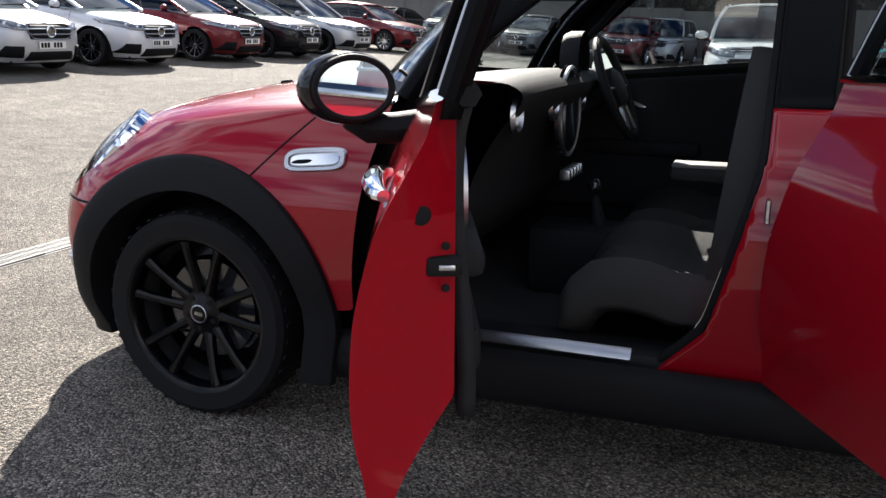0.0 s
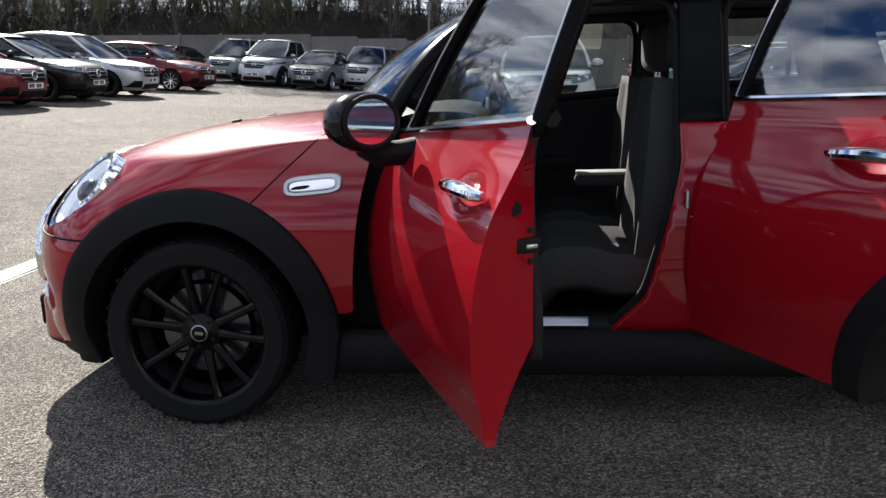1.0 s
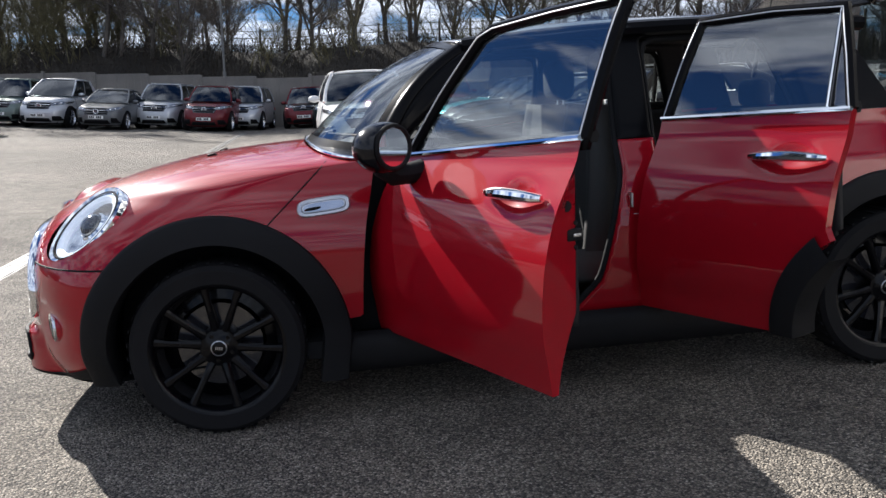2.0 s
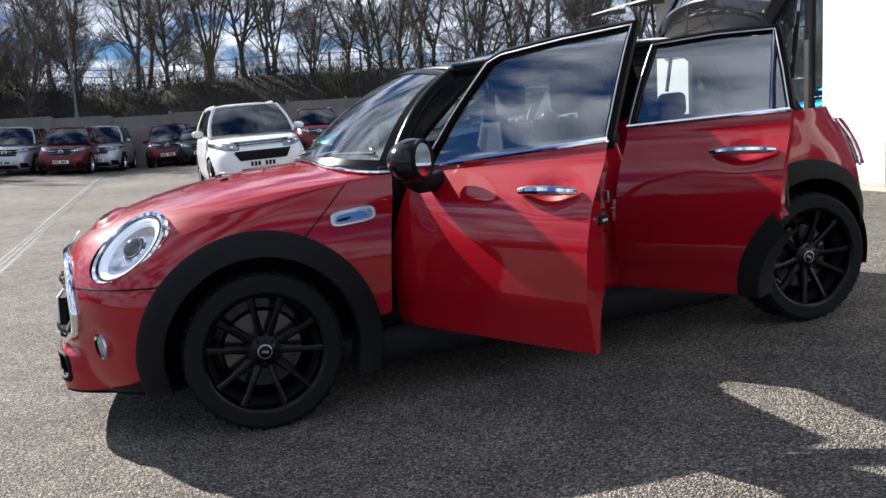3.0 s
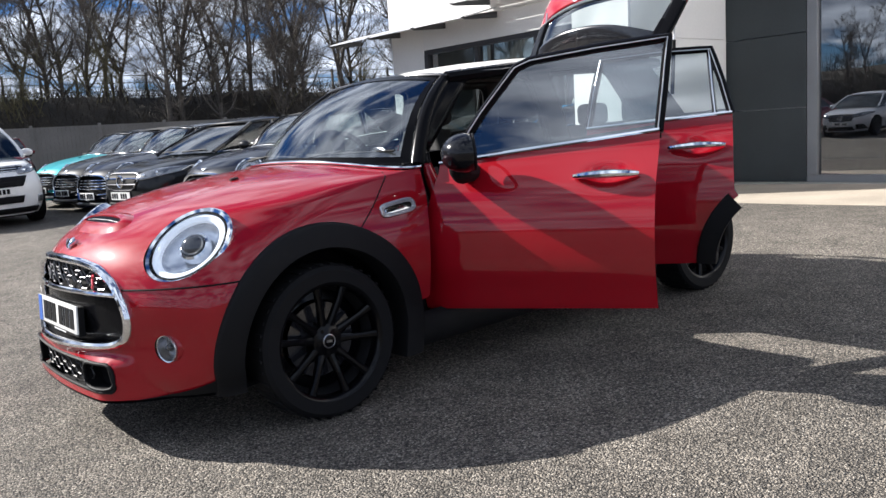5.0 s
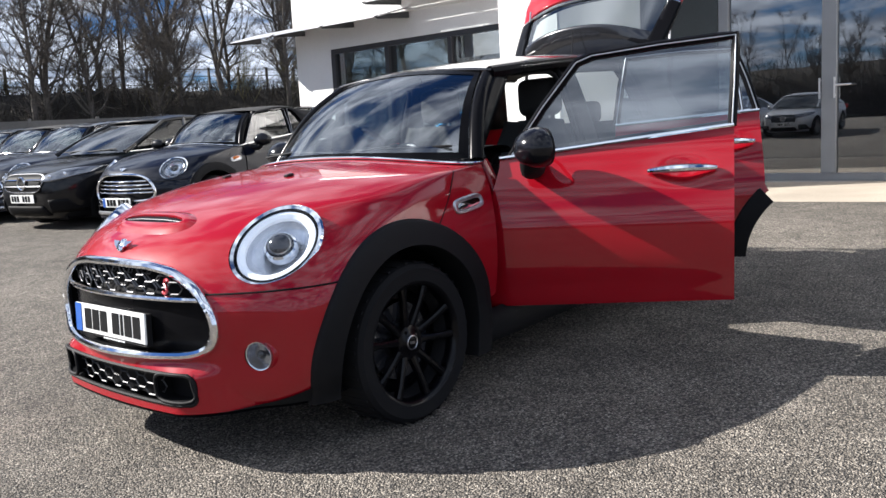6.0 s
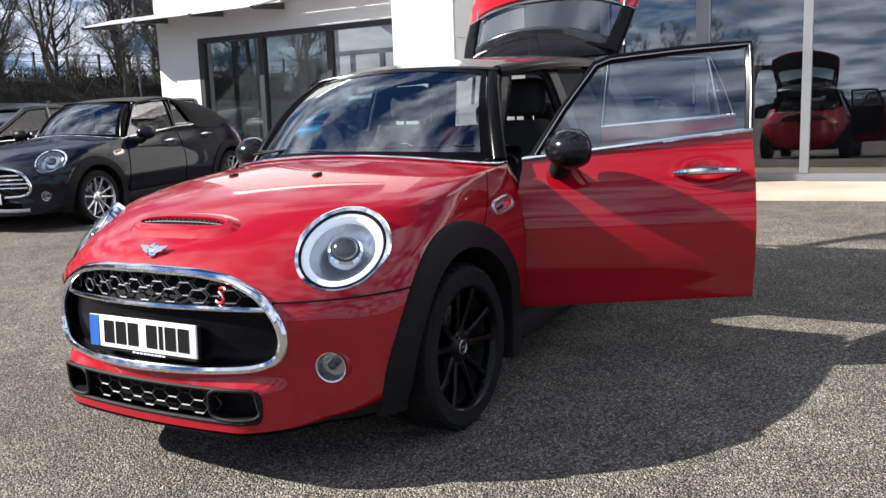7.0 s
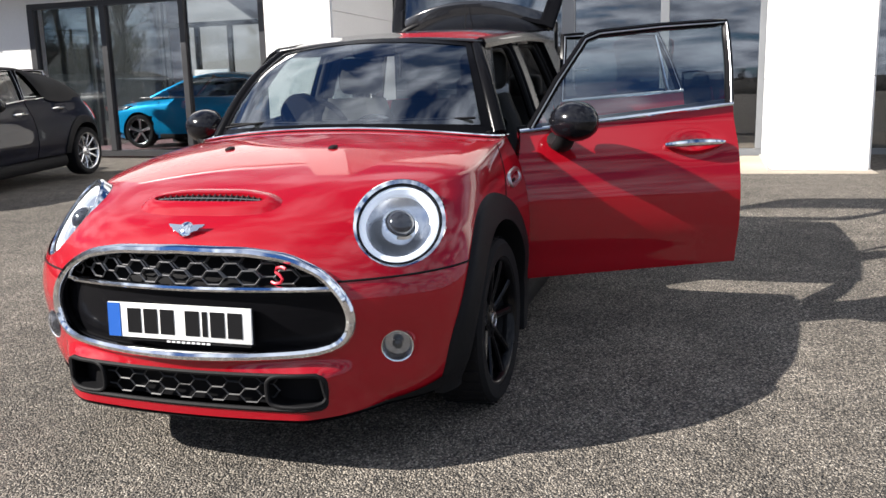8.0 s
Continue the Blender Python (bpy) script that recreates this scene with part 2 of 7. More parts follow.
M_WALL_IN = mat("showroom_wall", (0.34, 0.34, 0.35), rough=0.7, stain=0.05)


# ---------------------------------------------------------------- mesh helpers
def finish(name, bm, material, smooth=True):
    me = bpy.data.meshes.new(name)
    bm.to_mesh(me)
    bm.free()
    for m in material if isinstance(material, (list, tuple)) else [material]:
        me.materials.append(m)
    if smooth:
        for p in me.polygons:
            p.use_smooth = True
    return me


def part(name, bm, material, parent=None, label="", smooth=True, m=None, sharp=35):
    """Link a bmesh as one mesh object under a thing or a part."""
    me = finish(name, bm, material, smooth)
    if smooth and sharp:
        me.set_sharp_from_angle(angle=radians(sharp))
    ob = new(name, me)
    ob.parent = parent
    if m is not None:
        ob.matrix_basis = m
    if label:
        ob["label"] = label
    return ob


def thing(name, m, label, category, group="", kind=""):
    """An empty at the base of a thing, under which its parts go."""
    ob = new(name)
    ob.empty_display_size = 0.2
    ob.matrix_basis = m
    return tagged(ob, label, category, group, kind)


def outward(bm, ref):
    """Turn the faces of a sheet away from a point."""
    ref = Vector(ref)
    bm.normal_update()
    bad = [f for f in bm.faces if f.normal.dot(f.calc_center_median() - ref) < 0]
    if bad:
        bmesh.ops.reverse_faces(bm, faces=bad)
    return bm


def solid(ob, thick, offset=1.0):
    md = ob.modifiers.new("thickness", "SOLIDIFY")
    md.thickness, md.offset, md.use_even_offset = thick, offset, False
    return ob


def box(x0, x1, y0, y1, z0, z1, bm=None, m=None, bevel=0.0, seg=2):
    b = bmesh.new()
    bmesh.ops.create_cube(b, size=1, matrix=Matrix.LocRotScale(((x0 + x1) / 2, (y0 + y1) / 2, (z0 + z1) / 2), None, (abs(x1 - x0), abs(y1 - y0), abs(z1 - z0))))
    if bevel:
        bmesh.ops.bevel(b, geom=b.edges[:], offset=bevel, segments=seg, affect="EDGES", profile=0.5)
    return merge(bm, b, m)


def merge(bm, b, m=None):
    if m is not None:
        bmesh.ops.transform(b, matrix=m, verts=b.verts)
    if bm is None:
        return b
    me = bpy.data.meshes.new("tmp")
    b.to_mesh(me)
    b.free()
    bm.from_mesh(me)
    bpy.data.meshes.remove(me)
    return bm


def grid(fn, nu, nv, keep=None, bm=None, flip=False, u0=0.0, u1=1.0, v0=0.0, v1=1.0):
    """A sheet of fn(u, v) -> (x, y, z). keep(centre) picks the faces that stay."""
    bm = bm or bmesh.new()
    P = [[bm.verts.new(fn(u0 + (u1 - u0) * i / nu, v0 + (v1 - v0) * j / nv)) for j in range(nv + 1)] for i in range(nu + 1)]
    for i in range(nu):
        for j in range(nv):
            q = [P[i][j], P[i + 1][j], P[i + 1][j + 1], P[i][j + 1]]
            if keep:
                c = sum((w.co for w in q), Vector()) / 4
                if not keep(c):
                    continue
            try:
                bm.faces.new(q[::-1] if flip else q)
            except ValueError:
                pass
    for w in [w for w in bm.verts if not w.link_faces]:
        bm.verts.remove(w)
    return bm


def lathe(profile, seg=32, bm=None, m=None, axis="Y", arc=2 * math.pi, start=0.0):
    """Turn a profile of (radius, along) about the axis."""
    b = bmesh.new()
    closed = abs(arc - 2 * math.pi) < 1e-6
    n = seg if closed else seg + 1
    rings = []
    for i in range(n):
        a = start + arc * i / seg
        ring = []
        for r, h in profile:
            x, z = r * math.cos(a), r * math.sin(a)
            ring.append(b.verts.new((x, h, z) if axis == "Y" else ((x, z, h) if axis == "Z" else (h, x, z))))
        rings.append(ring)
    for i in range(seg):
        A, B = rings[i], rings[(i + 1) % n]
        for j in range(len(profile) - 1):
            b.faces.new((A[j], A[j + 1], B[j + 1], B[j]))
    bmesh.ops.remove_doubles(b, verts=b.verts, dist=1e-5)
    bmesh.ops.recalc_face_normals(b, faces=b.faces)
    return merge(bm, b, m)


def tube(points, radius, seg=8, bm=None, closed=False, taper=None, flat=1.0, caps=True):
    """A round bar along points; radius may be a list."""
    b = bm or bmesh.new()
    pts = [Vector(p) for p in points]
    n = len(pts)
    rings = []
    side, t = None, Vector((1, 0, 0))
    for i, p in enumerate(pts):
        a = pts[(i - 1) % n] if closed or i else p
        c = pts[(i + 1) % n] if closed or i < n - 1 else p
        t = (c - a).normalized() if (c - a).length > 1e-6 else t
        if side is None:
            side = t.cross(Vector((0, 0, 1)))
            if side.length < 0.15:
                side = t.cross(Vector((0, 1, 0)))
        else:
            side = side - t * side.dot(t)
        side.normalize()
        w = side.cross(t).normalized()
        r = radius[i] if isinstance(radius, (list, tuple)) else radius
        rings.append([b.verts.new(p + side * (r * math.cos(2 * math.pi * k / seg)) + w * (r * flat * math.sin(2 * math.pi * k / seg))) for k in range(seg)])
    for i in range(n if closed else n - 1):
        A, B = rings[i], rings[(i + 1) % n]
        for k in range(seg):
            b.faces.new((A[k], A[(k + 1) % seg], B[(k + 1) % seg], B[k]))
    if caps and not closed:
        b.faces.new(rings[0][::-1])
        b.faces.new(rings[-1])
    return b


def prism(outline, depth, bm=None, m=None, bevel=0.0):
    """A flat outline of (x, y) drawn out along z from 0 to depth."""
    b = bmesh.new()
    lo = [b.verts.new((x, y, 0)) for x, y in outline]
    hi = [b.verts.new((x, y, depth)) for x, y in outline]
    b.faces.new(lo[::-1])
    b.faces.new(hi)
    n = len(outline)
    for i in range(n):
        b.faces.new((lo[i], lo[(i + 1) % n], hi[(i + 1) % n], hi[i]))
    bmesh.ops.recalc_face_normals(b, faces=b.faces)
    if bevel:
        bmesh.ops.bevel(b, geom=[e for e in b.edges], offset=bevel, segments=2, affect="EDGES", profile=0.5)
    return merge(bm, b, m)


def ball(rx, ry, rz, m=None, bm=None, seg=20, rings=12):
    b = bmesh.new()
    bmesh.ops.create_uvsphere(b, u_segments=seg, v_segments=rings, radius=1, matrix=Matrix.Diagonal((rx, ry, rz, 1)))
    return merge(bm, b, m)


def curve(values, at):
    """A smooth curve through evenly spaced values, at 0..1."""
    n = len(values) - 1
    f = min(max(at, 0.0), 1.0) * n
    i = min(int(f), n - 1)
    t = f - i
    p0, p1, p2, p3 = values[max(i - 1, 0)], values[i], values[i + 1], values[min(i + 2, n)]
    return 0.5 * (2 * p1 + (p2 - p0) * t + (2 * p0 - 5 * p1 + 4 * p2 - p3) * t * t + (3 * p1 - p0 - 3 * p2 + p3) * t ** 3)


def table(xs, ys, x):
    """Smooth interpolation of ys over uneven xs."""
    if x <= xs[0]:
        return ys[0]
    if x >= xs[-1]:
        return ys[-1]
    i = max(k for k in range(len(xs) - 1) if xs[k] <= x)
    h = xs[i + 1] - xs[i]
    t = (x - xs[i]) / h
    def slope(k):
        if k <= 0 or k >= len(xs) - 1:
            j = min(max(k, 0), len(xs) - 2) if k <= 0 else len(xs) - 2
            return (ys[j + 1] - ys[j]) / (xs[j + 1] - xs[j])
        return (ys[k + 1] - ys[k - 1]) / (xs[k + 1] - xs[k - 1])
    a, b = slope(i) * h, slope(i + 1) * h
    return (2 * t ** 3 - 3 * t * t + 1) * ys[i] + (t ** 3 - 2 * t * t + t) * a + (-2 * t ** 3 + 3 * t * t) * ys[i + 1] + (t ** 3 - t * t) * b


def clamp(v, a=0.0, b=1.0):
    return max(a, min(b, v))


def ground_z(x, y):
    """The forecourt falls to a drain line at x = -2.1 and is level by the building and far away."""
    if x > -2.1:
        z = 0.0387 * min(x, 4.6)
    else:
        z = -0.0813 + 0.043 * min(-2.1 - x, 10)
    z -= 0.0084 * clamp(y, -5, 5)
    if y > 5:
        z += 0.006 * (min(y, 16) - 5)
    return z


def on_ground(x, y, turn=0.0, dz=0.0):
    """A pose on the ground at (x, y) that follows its slope."""
    e = 0.8
    n = Vector((ground_z(x - e, y) - ground_z(x + e, y), ground_z(x, y - e) - ground_z(x, y + e), 2 * e)).normalized()
    tilt = Vector((0, 0, 1)).rotation_difference(n).to_matrix().to_4x4()
    return Matrix.Translation((x, y, ground_z(x, y) + dz)) @ tilt @ pose(0, 0, 0, 0, 0, turn)


# ---------------------------------------------------------------- ground
def axis_steps():
    near = [-14 + 0.5 * k for k in range(61)]
    far = [20, 26, 34, 45, 60, 90, 150, 300, 600]
    return sorted([-v for v in far] + near + far)


def build_ground():
    bm = bmesh.new()
    xs = axis_steps()
    ys = axis_steps()
    P = [[bm.verts.new((x, y, ground_z(x, y))) for y in ys] for x in xs]
    for i in range(len(xs) - 1):
        for j in range(len(ys) - 1):
            bm.faces.new((P[i][j], P[i + 1][j], P[i + 1][j + 1], P[i][j + 1]))
    tagged(part("ground", bm, M_ASPHALT, sharp=None), "worn grey asphalt forecourt with pale aggregate", "ground", kind="structure")


build_ground()


def build_apron():
    """A worn buff concrete apron before the entrance, a little proud of the asphalt."""
    bm = grid(lambda u, v: (6.55 + 2.57 * v + 0.05 * math.sin(9 * u + 3 * v), -3.3 + 7.5 * u, ground_z(6.55 + 2.57 * v, -3.3 + 7.5 * u) + 0.006 - 0.03 * (1 if u in (0.0, 1.0) or v == 0.0 else 0)), 40, 16)
    bmesh.ops.recalc_face_normals(bm, faces=bm.faces)
    tagged(part("pavement", bm, M_BUFF), "worn buff concrete apron before the showroom doors", "pavement", kind="structure")


build_apron()


def build_drain():
    """A line of slotted gratings set in a concrete edging."""
    pts = [Vector((-2.0 - 0.012 * k * 0.5 * 1.0, -4 + 0.5 * k, 0)) for k in range(64)]
    edging = bmesh.new()
    for s in (-1, 1):
        for a, b in zip(pts, pts[1:]):
            x0, x1 = sorted((s * 0.078, s * 0.096))
            vs = [(p.x + x, p.y, ground_z(p.x + x, p.y) + 0.004) for p, x in ((a, x0), (a, x1), (b, x1), (b, x0))]
            edging.faces.new([edging.verts.new(v) for v in vs])
    drain = tagged(part("drain_channel", edging, M_GALV, smooth=False), "steel-edged drain channel with slotted steel gratings", "drain", kind="structure")
    base = bmesh.new()
    for a, b in zip(pts, pts[1:]):
        vs = [(p.x + x, p.y, ground_z(p.x + x, p.y) + 0.0015) for p, x in ((a, -0.08), (a, 0.08), (b, 0.08), (b, -0.08))]
        base.faces.new([base.verts.new(v) for v in vs])
    part("channel_bed", base, M_INK, drain, smooth=False)
    bm = bmesh.new()
    for s in (-1, 1):
        box(s * 0.068 - 0.008, s * 0.068 + 0.008, 0.004, 0.496, 0.002, 0.010, bm)
    for k in range(26):
        y = 0.010 + k * 0.0188
        box(-0.062, 0.062, y, y + 0.009, 0.003, 0.0095, bm)
    box(-0.006, 0.006, 0.004, 0.496, 0.003, 0.0098, bm)
    me = finish("grating", bm, M_GALV, False)
    for a in pts[:-1]:
        g = new("grating", me)
        g.parent = drain
        g.matrix_basis = Matrix.Translation((a.x, a.y, ground_z(a.x, a.y) + 0.002))


build_drain()


# ---------------------------------------------------------------- showroom building
FACE_X, PIER_X, FLOOR_Z, EAVES = 9.25, 7.0, 0.17, 7.2


def structure(name, bm, material, label, category="wall", smooth=False):
    return tagged(part(name, bm, material, None, "", smooth), label, category, kind="structure")


def pier(name, y0, y1):
    p = structure(name, box(PIER_X, FACE_X + 0.3, y0, y1, FLOOR_Z - 0.2, EAVES), M_RENDER, "white rendered pier beside the showroom glass")
    # cladding sheets with open joints on the flanks
    for side, y in ((-1, y0), (1, y1)):
        z = FLOOR_Z + 0.05
        k = 0
        while z < EAVES - 0.1:
            z1 = min(z + 0.98, EAVES)
            for xa, xb in ((PIER_X + 0.02, FACE_X - 0.12),):
                b = box(xa, xb, y + side * 0.002, y + side * 0.022, z + 0.004, z1 - 0.004, bevel=0.002, seg=1)
                part("cladding_sheet", b, M_PANEL, p, smooth=False)
            z = z1
    part("pier_foot", box(PIER_X - 0.025, FACE_X - 0.1, y0 - 0.045, y1 + 0.045, FLOOR_Z - 0.05, FLOOR_Z + 0.045, bevel=0.006), M_CONCRETE, p, smooth=False)
    return p


pier("wall_pier_1", 3.12, 4.04)
pier("wall_pier_2", -3.09, -2.13)
pier("wall_pier_3", -9.2, -8.3)


def glazing(name, y0, y1, z0, z1, mullions, frame_m, glass_m, wide, label, top=0.09):
    """A glazed screen: sill, head, mullions and a pane in each bay."""
    w = structure(name, box(FACE_X - 0.05, FACE_X + 0.07, y0, y1, z0 - 0.06, z0 + 0.035), frame_m, label, "window")
    part("window_head", box(FACE_X - 0.05, FACE_X + 0.07, y0, y1, z1 - top, z1), frame_m, w, smooth=False)
    edges = []
    for c, half in mullions:
        part("mullion", box(FACE_X - 0.06, FACE_X + 0.075, c - half, c + half, z0 + 0.036, z1 - top - 0.001, bevel=0.004, seg=1), frame_m, w, smooth=False)
        edges.append((c, half))
    edges.sort()
    for (a, ha), (b, hb) in zip(edges, edges[1:]):
        pn = part("pane", box(FACE_X - 0.005, FACE_X + 0.005, a + ha, b - hb, z0 + 0.035, z1 - top), glass_m, w, smooth=False)
        pn.visible_shadow = False
    return w


entrance = glazing("window_entrance", -2.13, 3.12, 0.25, 5.2, [(-2.10, 0.07), (-0.815, 0.055), (0.50, 0.09), (1.88, 0.07), (3.06, 0.06)], M_FRAME_LIGHT, M_SHOPGLASS, 0.1,
                   "tall showroom glazing in grey frames with double doors")
for z0, z1 in ((0.20, 1.176), (1.184, 2.146), (2.154, 3.6), (3.608, 5.1)):
    part("infill_panel", box(FACE_X - 0.075, FACE_X + 0.03, 1.955, 3.118, z0, z1, bevel=0.003, seg=1), M_SLATE, entrance, "dark slate-grey infill panel", smooth=False)
for y in (0.60, 0.42):
    h = tube([(FACE_X - 0.10, y, 1.24), (FACE_X - 0.10, y, 1.50)], 0.013, 8)
    tube([(FACE_X - 0.05, y, 1.27), (FACE_X - 0.10, y, 1.27)], 0.008, 6, h)
    tube([(FACE_X - 0.05, y, 1.47), (FACE_X - 0.10, y, 1.47)], 0.008, 6, h)
    part("door_pull", h, M_SATIN, entrance, "steel pull handle")
part("door_lever", tube([(FACE_X - 0.08, 0.42, 1.40), (FACE_X - 0.10, 0.22, 1.40)], 0.012, 8), M_SATIN, entrance)
glazing("window_right", -8.3, -3.09, 0.25, 5.2, [(-3.16, 0.07), (-4.8, 0.06), (-6.5, 0.06), (-8.24, 0.06)], M_FRAME_LIGHT, M_SHOPGLASS, 0.1, "tall showroom glazing in grey frames")
glazing("window_left", 4.04, 9.92, 0.25, 2.80, [(4.08, 0.04), (5.35, 0.05), (6.81, 0.05), (8.36, 0.055), (9.86, 0.06)], M_DARKFRAME, M_SHOWGLASS, 0.1, "wide showroom window in dark frames")
structure("wall_left_end", box(FACE_X - 0.06, FACE_X + 0.30, 9.92, 10.98, FLOOR_Z - 0.2, 3.25), M_RENDER, "white rendered wall beside the showroom window")
structure("wall_over_left", box(FACE_X - 0.06, FACE_X + 0.30, 4.04, 9.92, 2.80, 3.25), M_PANEL, "grey wall over the showroom window")
structure("wall_upper_left", box(FACE_X - 0.10, FACE_X + 0.30, 4.04, 10.98, 3.25, EAVES), M_RENDER, "white rendered upper wall")
structure("wall_upper_entrance", box(FACE_X - 0.10, FACE_X + 0.30, -8.3, 3.12, 5.2, EAVES), M_RENDER, "white rendered upper wall")
side = structure("wall_side", box(FACE_X + 0.30, 19.0, 10.78, 10.98, 4.6, EAVES), M_RENDER, "white rendered wall over the glazed side")
for k in range(5):
    x = FACE_X + 0.36 + k * 2.33
    part("mullion", box(x - 0.06, x + 0.06, 10.82, 10.94, FLOOR_Z - 0.1, 4.6), M_DARKFRAME, side, smooth=False)
    if k < 4:
        part("pane", box(x + 0.06, x + 2.27, 10.875, 10.885, FLOOR_Z - 0.1, 4.6), M_SHOWGLASS, side, smooth=False).visible_shadow = False
structure("wall_back", box(18.8, 19.0, -9.2, 10.78, FLOOR_Z - 0.2, EAVES), M_RENDER, "white rendered back wall")
structure("wall_far_side", box(FACE_X + 0.30, 18.8, -9.2, -9.0, FLOOR_Z - 0.2, EAVES), M_RENDER, "white rendered side wall")
structure("roof_slab", box(FACE_X - 0.2, 19.1, -9.3, 11.1, EAVES, EAVES + 0.25), M_CANOPY, "flat showroom roof", "roof")
structure("floor_showroom", box(FACE_X + 0.08, 18.8, -9.0, 10.78, FLOOR_Z - 0.1, FLOOR_Z + 0.03), M_FLOOR_IN, "grey polished showroom floor", "floor")
structure("ceiling_showroom", box(FACE_X + 0.30, 18.8, -9.0, 10.78, 5.3, 5.4), M_WALL_IN, "plain showroom ceiling", "ceiling")
structure("wall_inner", box(14.4, 14.6, -9.0, 10.78, FLOOR_Z + 0.03, 5.3), M_WALL_IN, "grey partition inside the showroom")
# thin plinth strip under the entrance glass
structure("plinth", box(FACE_X - 0.12, FACE_X + 0.06, -2.085, 3.075, FLOOR_Z - 0.1, 0.185), M_CONCRETE, "pale concrete threshold", "plinth")


def canopy(name, y0, y1, z, x_out):
    """A sun screen of aerofoil blades on dark brackets."""
    c = thing(name, Matrix.Identity(4), "pale metal sun canopy of long blades on the white wall", "canopy", "sun canopies over the window")
    n = 6
    for k in range(n):
        x = FACE_X - 0.20 - (FACE_X - 0.20 - x_out) * k / (n - 1)
        zz = z + 0.03 - 0.032 * k
        w = 0.085 if k == n - 1 else 0.063
        sec = [(-w, -0.030), (-0.4 * w, 0.004), (0.5 * w, 0.018), (w, 0.022), (w, 0.012), (0.0, -0.012)]
        b = prism(sec, y1 - y0, m=Matrix.Translation((x, y1, zz)) @ Matrix.Rotation(math.pi / 2, 4, "X"))
        part("blade", b, M_CANOPY, c, smooth=False)
    m = 4
    for k in range(m):
        y = y0 + 0.06 + (y1 - y0 - 0.12) * k / (m - 1)
        b = bmesh.new()
        prism([(x_out - 0.12, z - 0.155), (x_out - 0.02, z - 0.19), (FACE_X - 0.1, z - 0.13), (FACE_X - 0.1, z - 0.02), (x_out, z - 0.115)], 0.05, b,
              Matrix.Translation((0, y + 0.025, 0)) @ Matrix.Rotation(math.pi / 2, 4, "X"))
        part("bracket", b, M_DARKFRAME, c, smooth=False)
    return c


canopy("sun_canopy", 7.66, 12.15, 3.27, 8.42)
canopy("sun_canopy", 4.06, 7.95, 3.52, 8.30)


# a dark-framed glazed screen inside the showroom
inner = structure("window_inner", box(13.0, 13.08, 4.6, 9.9, 2.62, 2.72), M_DARKFRAME, "dark-framed glazed screen inside the showroom", "window")
part("window_sill", box(13.0, 13.08, 4.6, 9.9, FLOOR_Z + 0.03, FLOOR_Z + 0.12), M_DARKFRAME, inner, smooth=False)
for y in (4.65, 5.6, 6.5, 7.3, 8.3, 9.1, 9.85):
    part("mullion", box(13.0, 13.08, y - 0.05, y + 0.05, FLOOR_Z + 0.121, 2.619), M_DARKFRAME, inner, smooth=False)


# showroom furniture glimpsed through the glass
def cabinet(x, y, w, h):
    t = thing("display_board", Matrix.Translation((x, y, FLOOR_Z + 0.03)), "white free-standing display board in the showroom", "display board", "boards in the showroom")
    part("panel", box(-0.03, 0.03, -w / 2, w / 2, 0.02, h, bevel=0.006), M_WHITE_PLASTIC, t)
    part("foot", box(-0.2, 0.2, -w / 2, w / 2, 0, 0.02), M_SATIN, t)


cabinet(12.2, 8.25, 0.8, 1.5)
cabinet(12.6, 6.9, 0.7, 1.5)


# ---------------------------------------------------------------- fence, bank, trees
FENCE_A, FENCE_B = Vector((-46, 47.2, 0)), Vector((46, 21.6, 0))
FENCE_DIR = (FENCE_B - FENCE_A).normalized()
FENCE_OUT = Vector((-FENCE_DIR.y, FENCE_DIR.x, 0))


def build_fence():
    n = 38
    step = (FENCE_B - FENCE_A).length / n
    ang = math.atan2(FENCE_DIR.y, FENCE_DIR.x)
    bm = bmesh.new()
    random.seed(3)
    for k in range(16):
        x0 = k * step / 16
        o = random.uniform(0, 0.012)
        box(x0 + 0.002, x0 + step / 16 - 0.002, -0.012 + o, 0.008 + o, 0.0, 2.12, bm)
    for z in (0.4, 1.1, 1.8):
        box(0, step, 0.012, 0.06, z, z + 0.08, bm)
    me = finish("fence_panel", bm, M_FENCE, False)
    pb = box(-0.06, 0.06, -0.05, 0.07, 0, 2.2, bevel=0.006, seg=1)
    pm = finish("fence_post", pb, M_FENCE, False)
    root = thing("boundary_fence", Matrix.Identity(4), "long weathered grey boarded boundary fence", "fence", kind="structure")
    for k in range(n):
        p = FENCE_A + FENCE_DIR * (k * step)
        z = ground_z(p.x, p.y)
        for nm, m in (("fence_panel", me), ("fence_post", pm)):
            o = new(nm, m)
            o.parent = root
            o.matrix_basis = Matrix.Translation((p.x, p.y, z)) @ Matrix.Rotation(ang, 4, "Z")


build_fence()


def bank_height(d, f=1.0):
    return f * 0.6 + f * 2.9 * clamp((d - 0.4) / 4.5) ** 0.7 + f * 0.5 * clamp((d - 6) / 20)


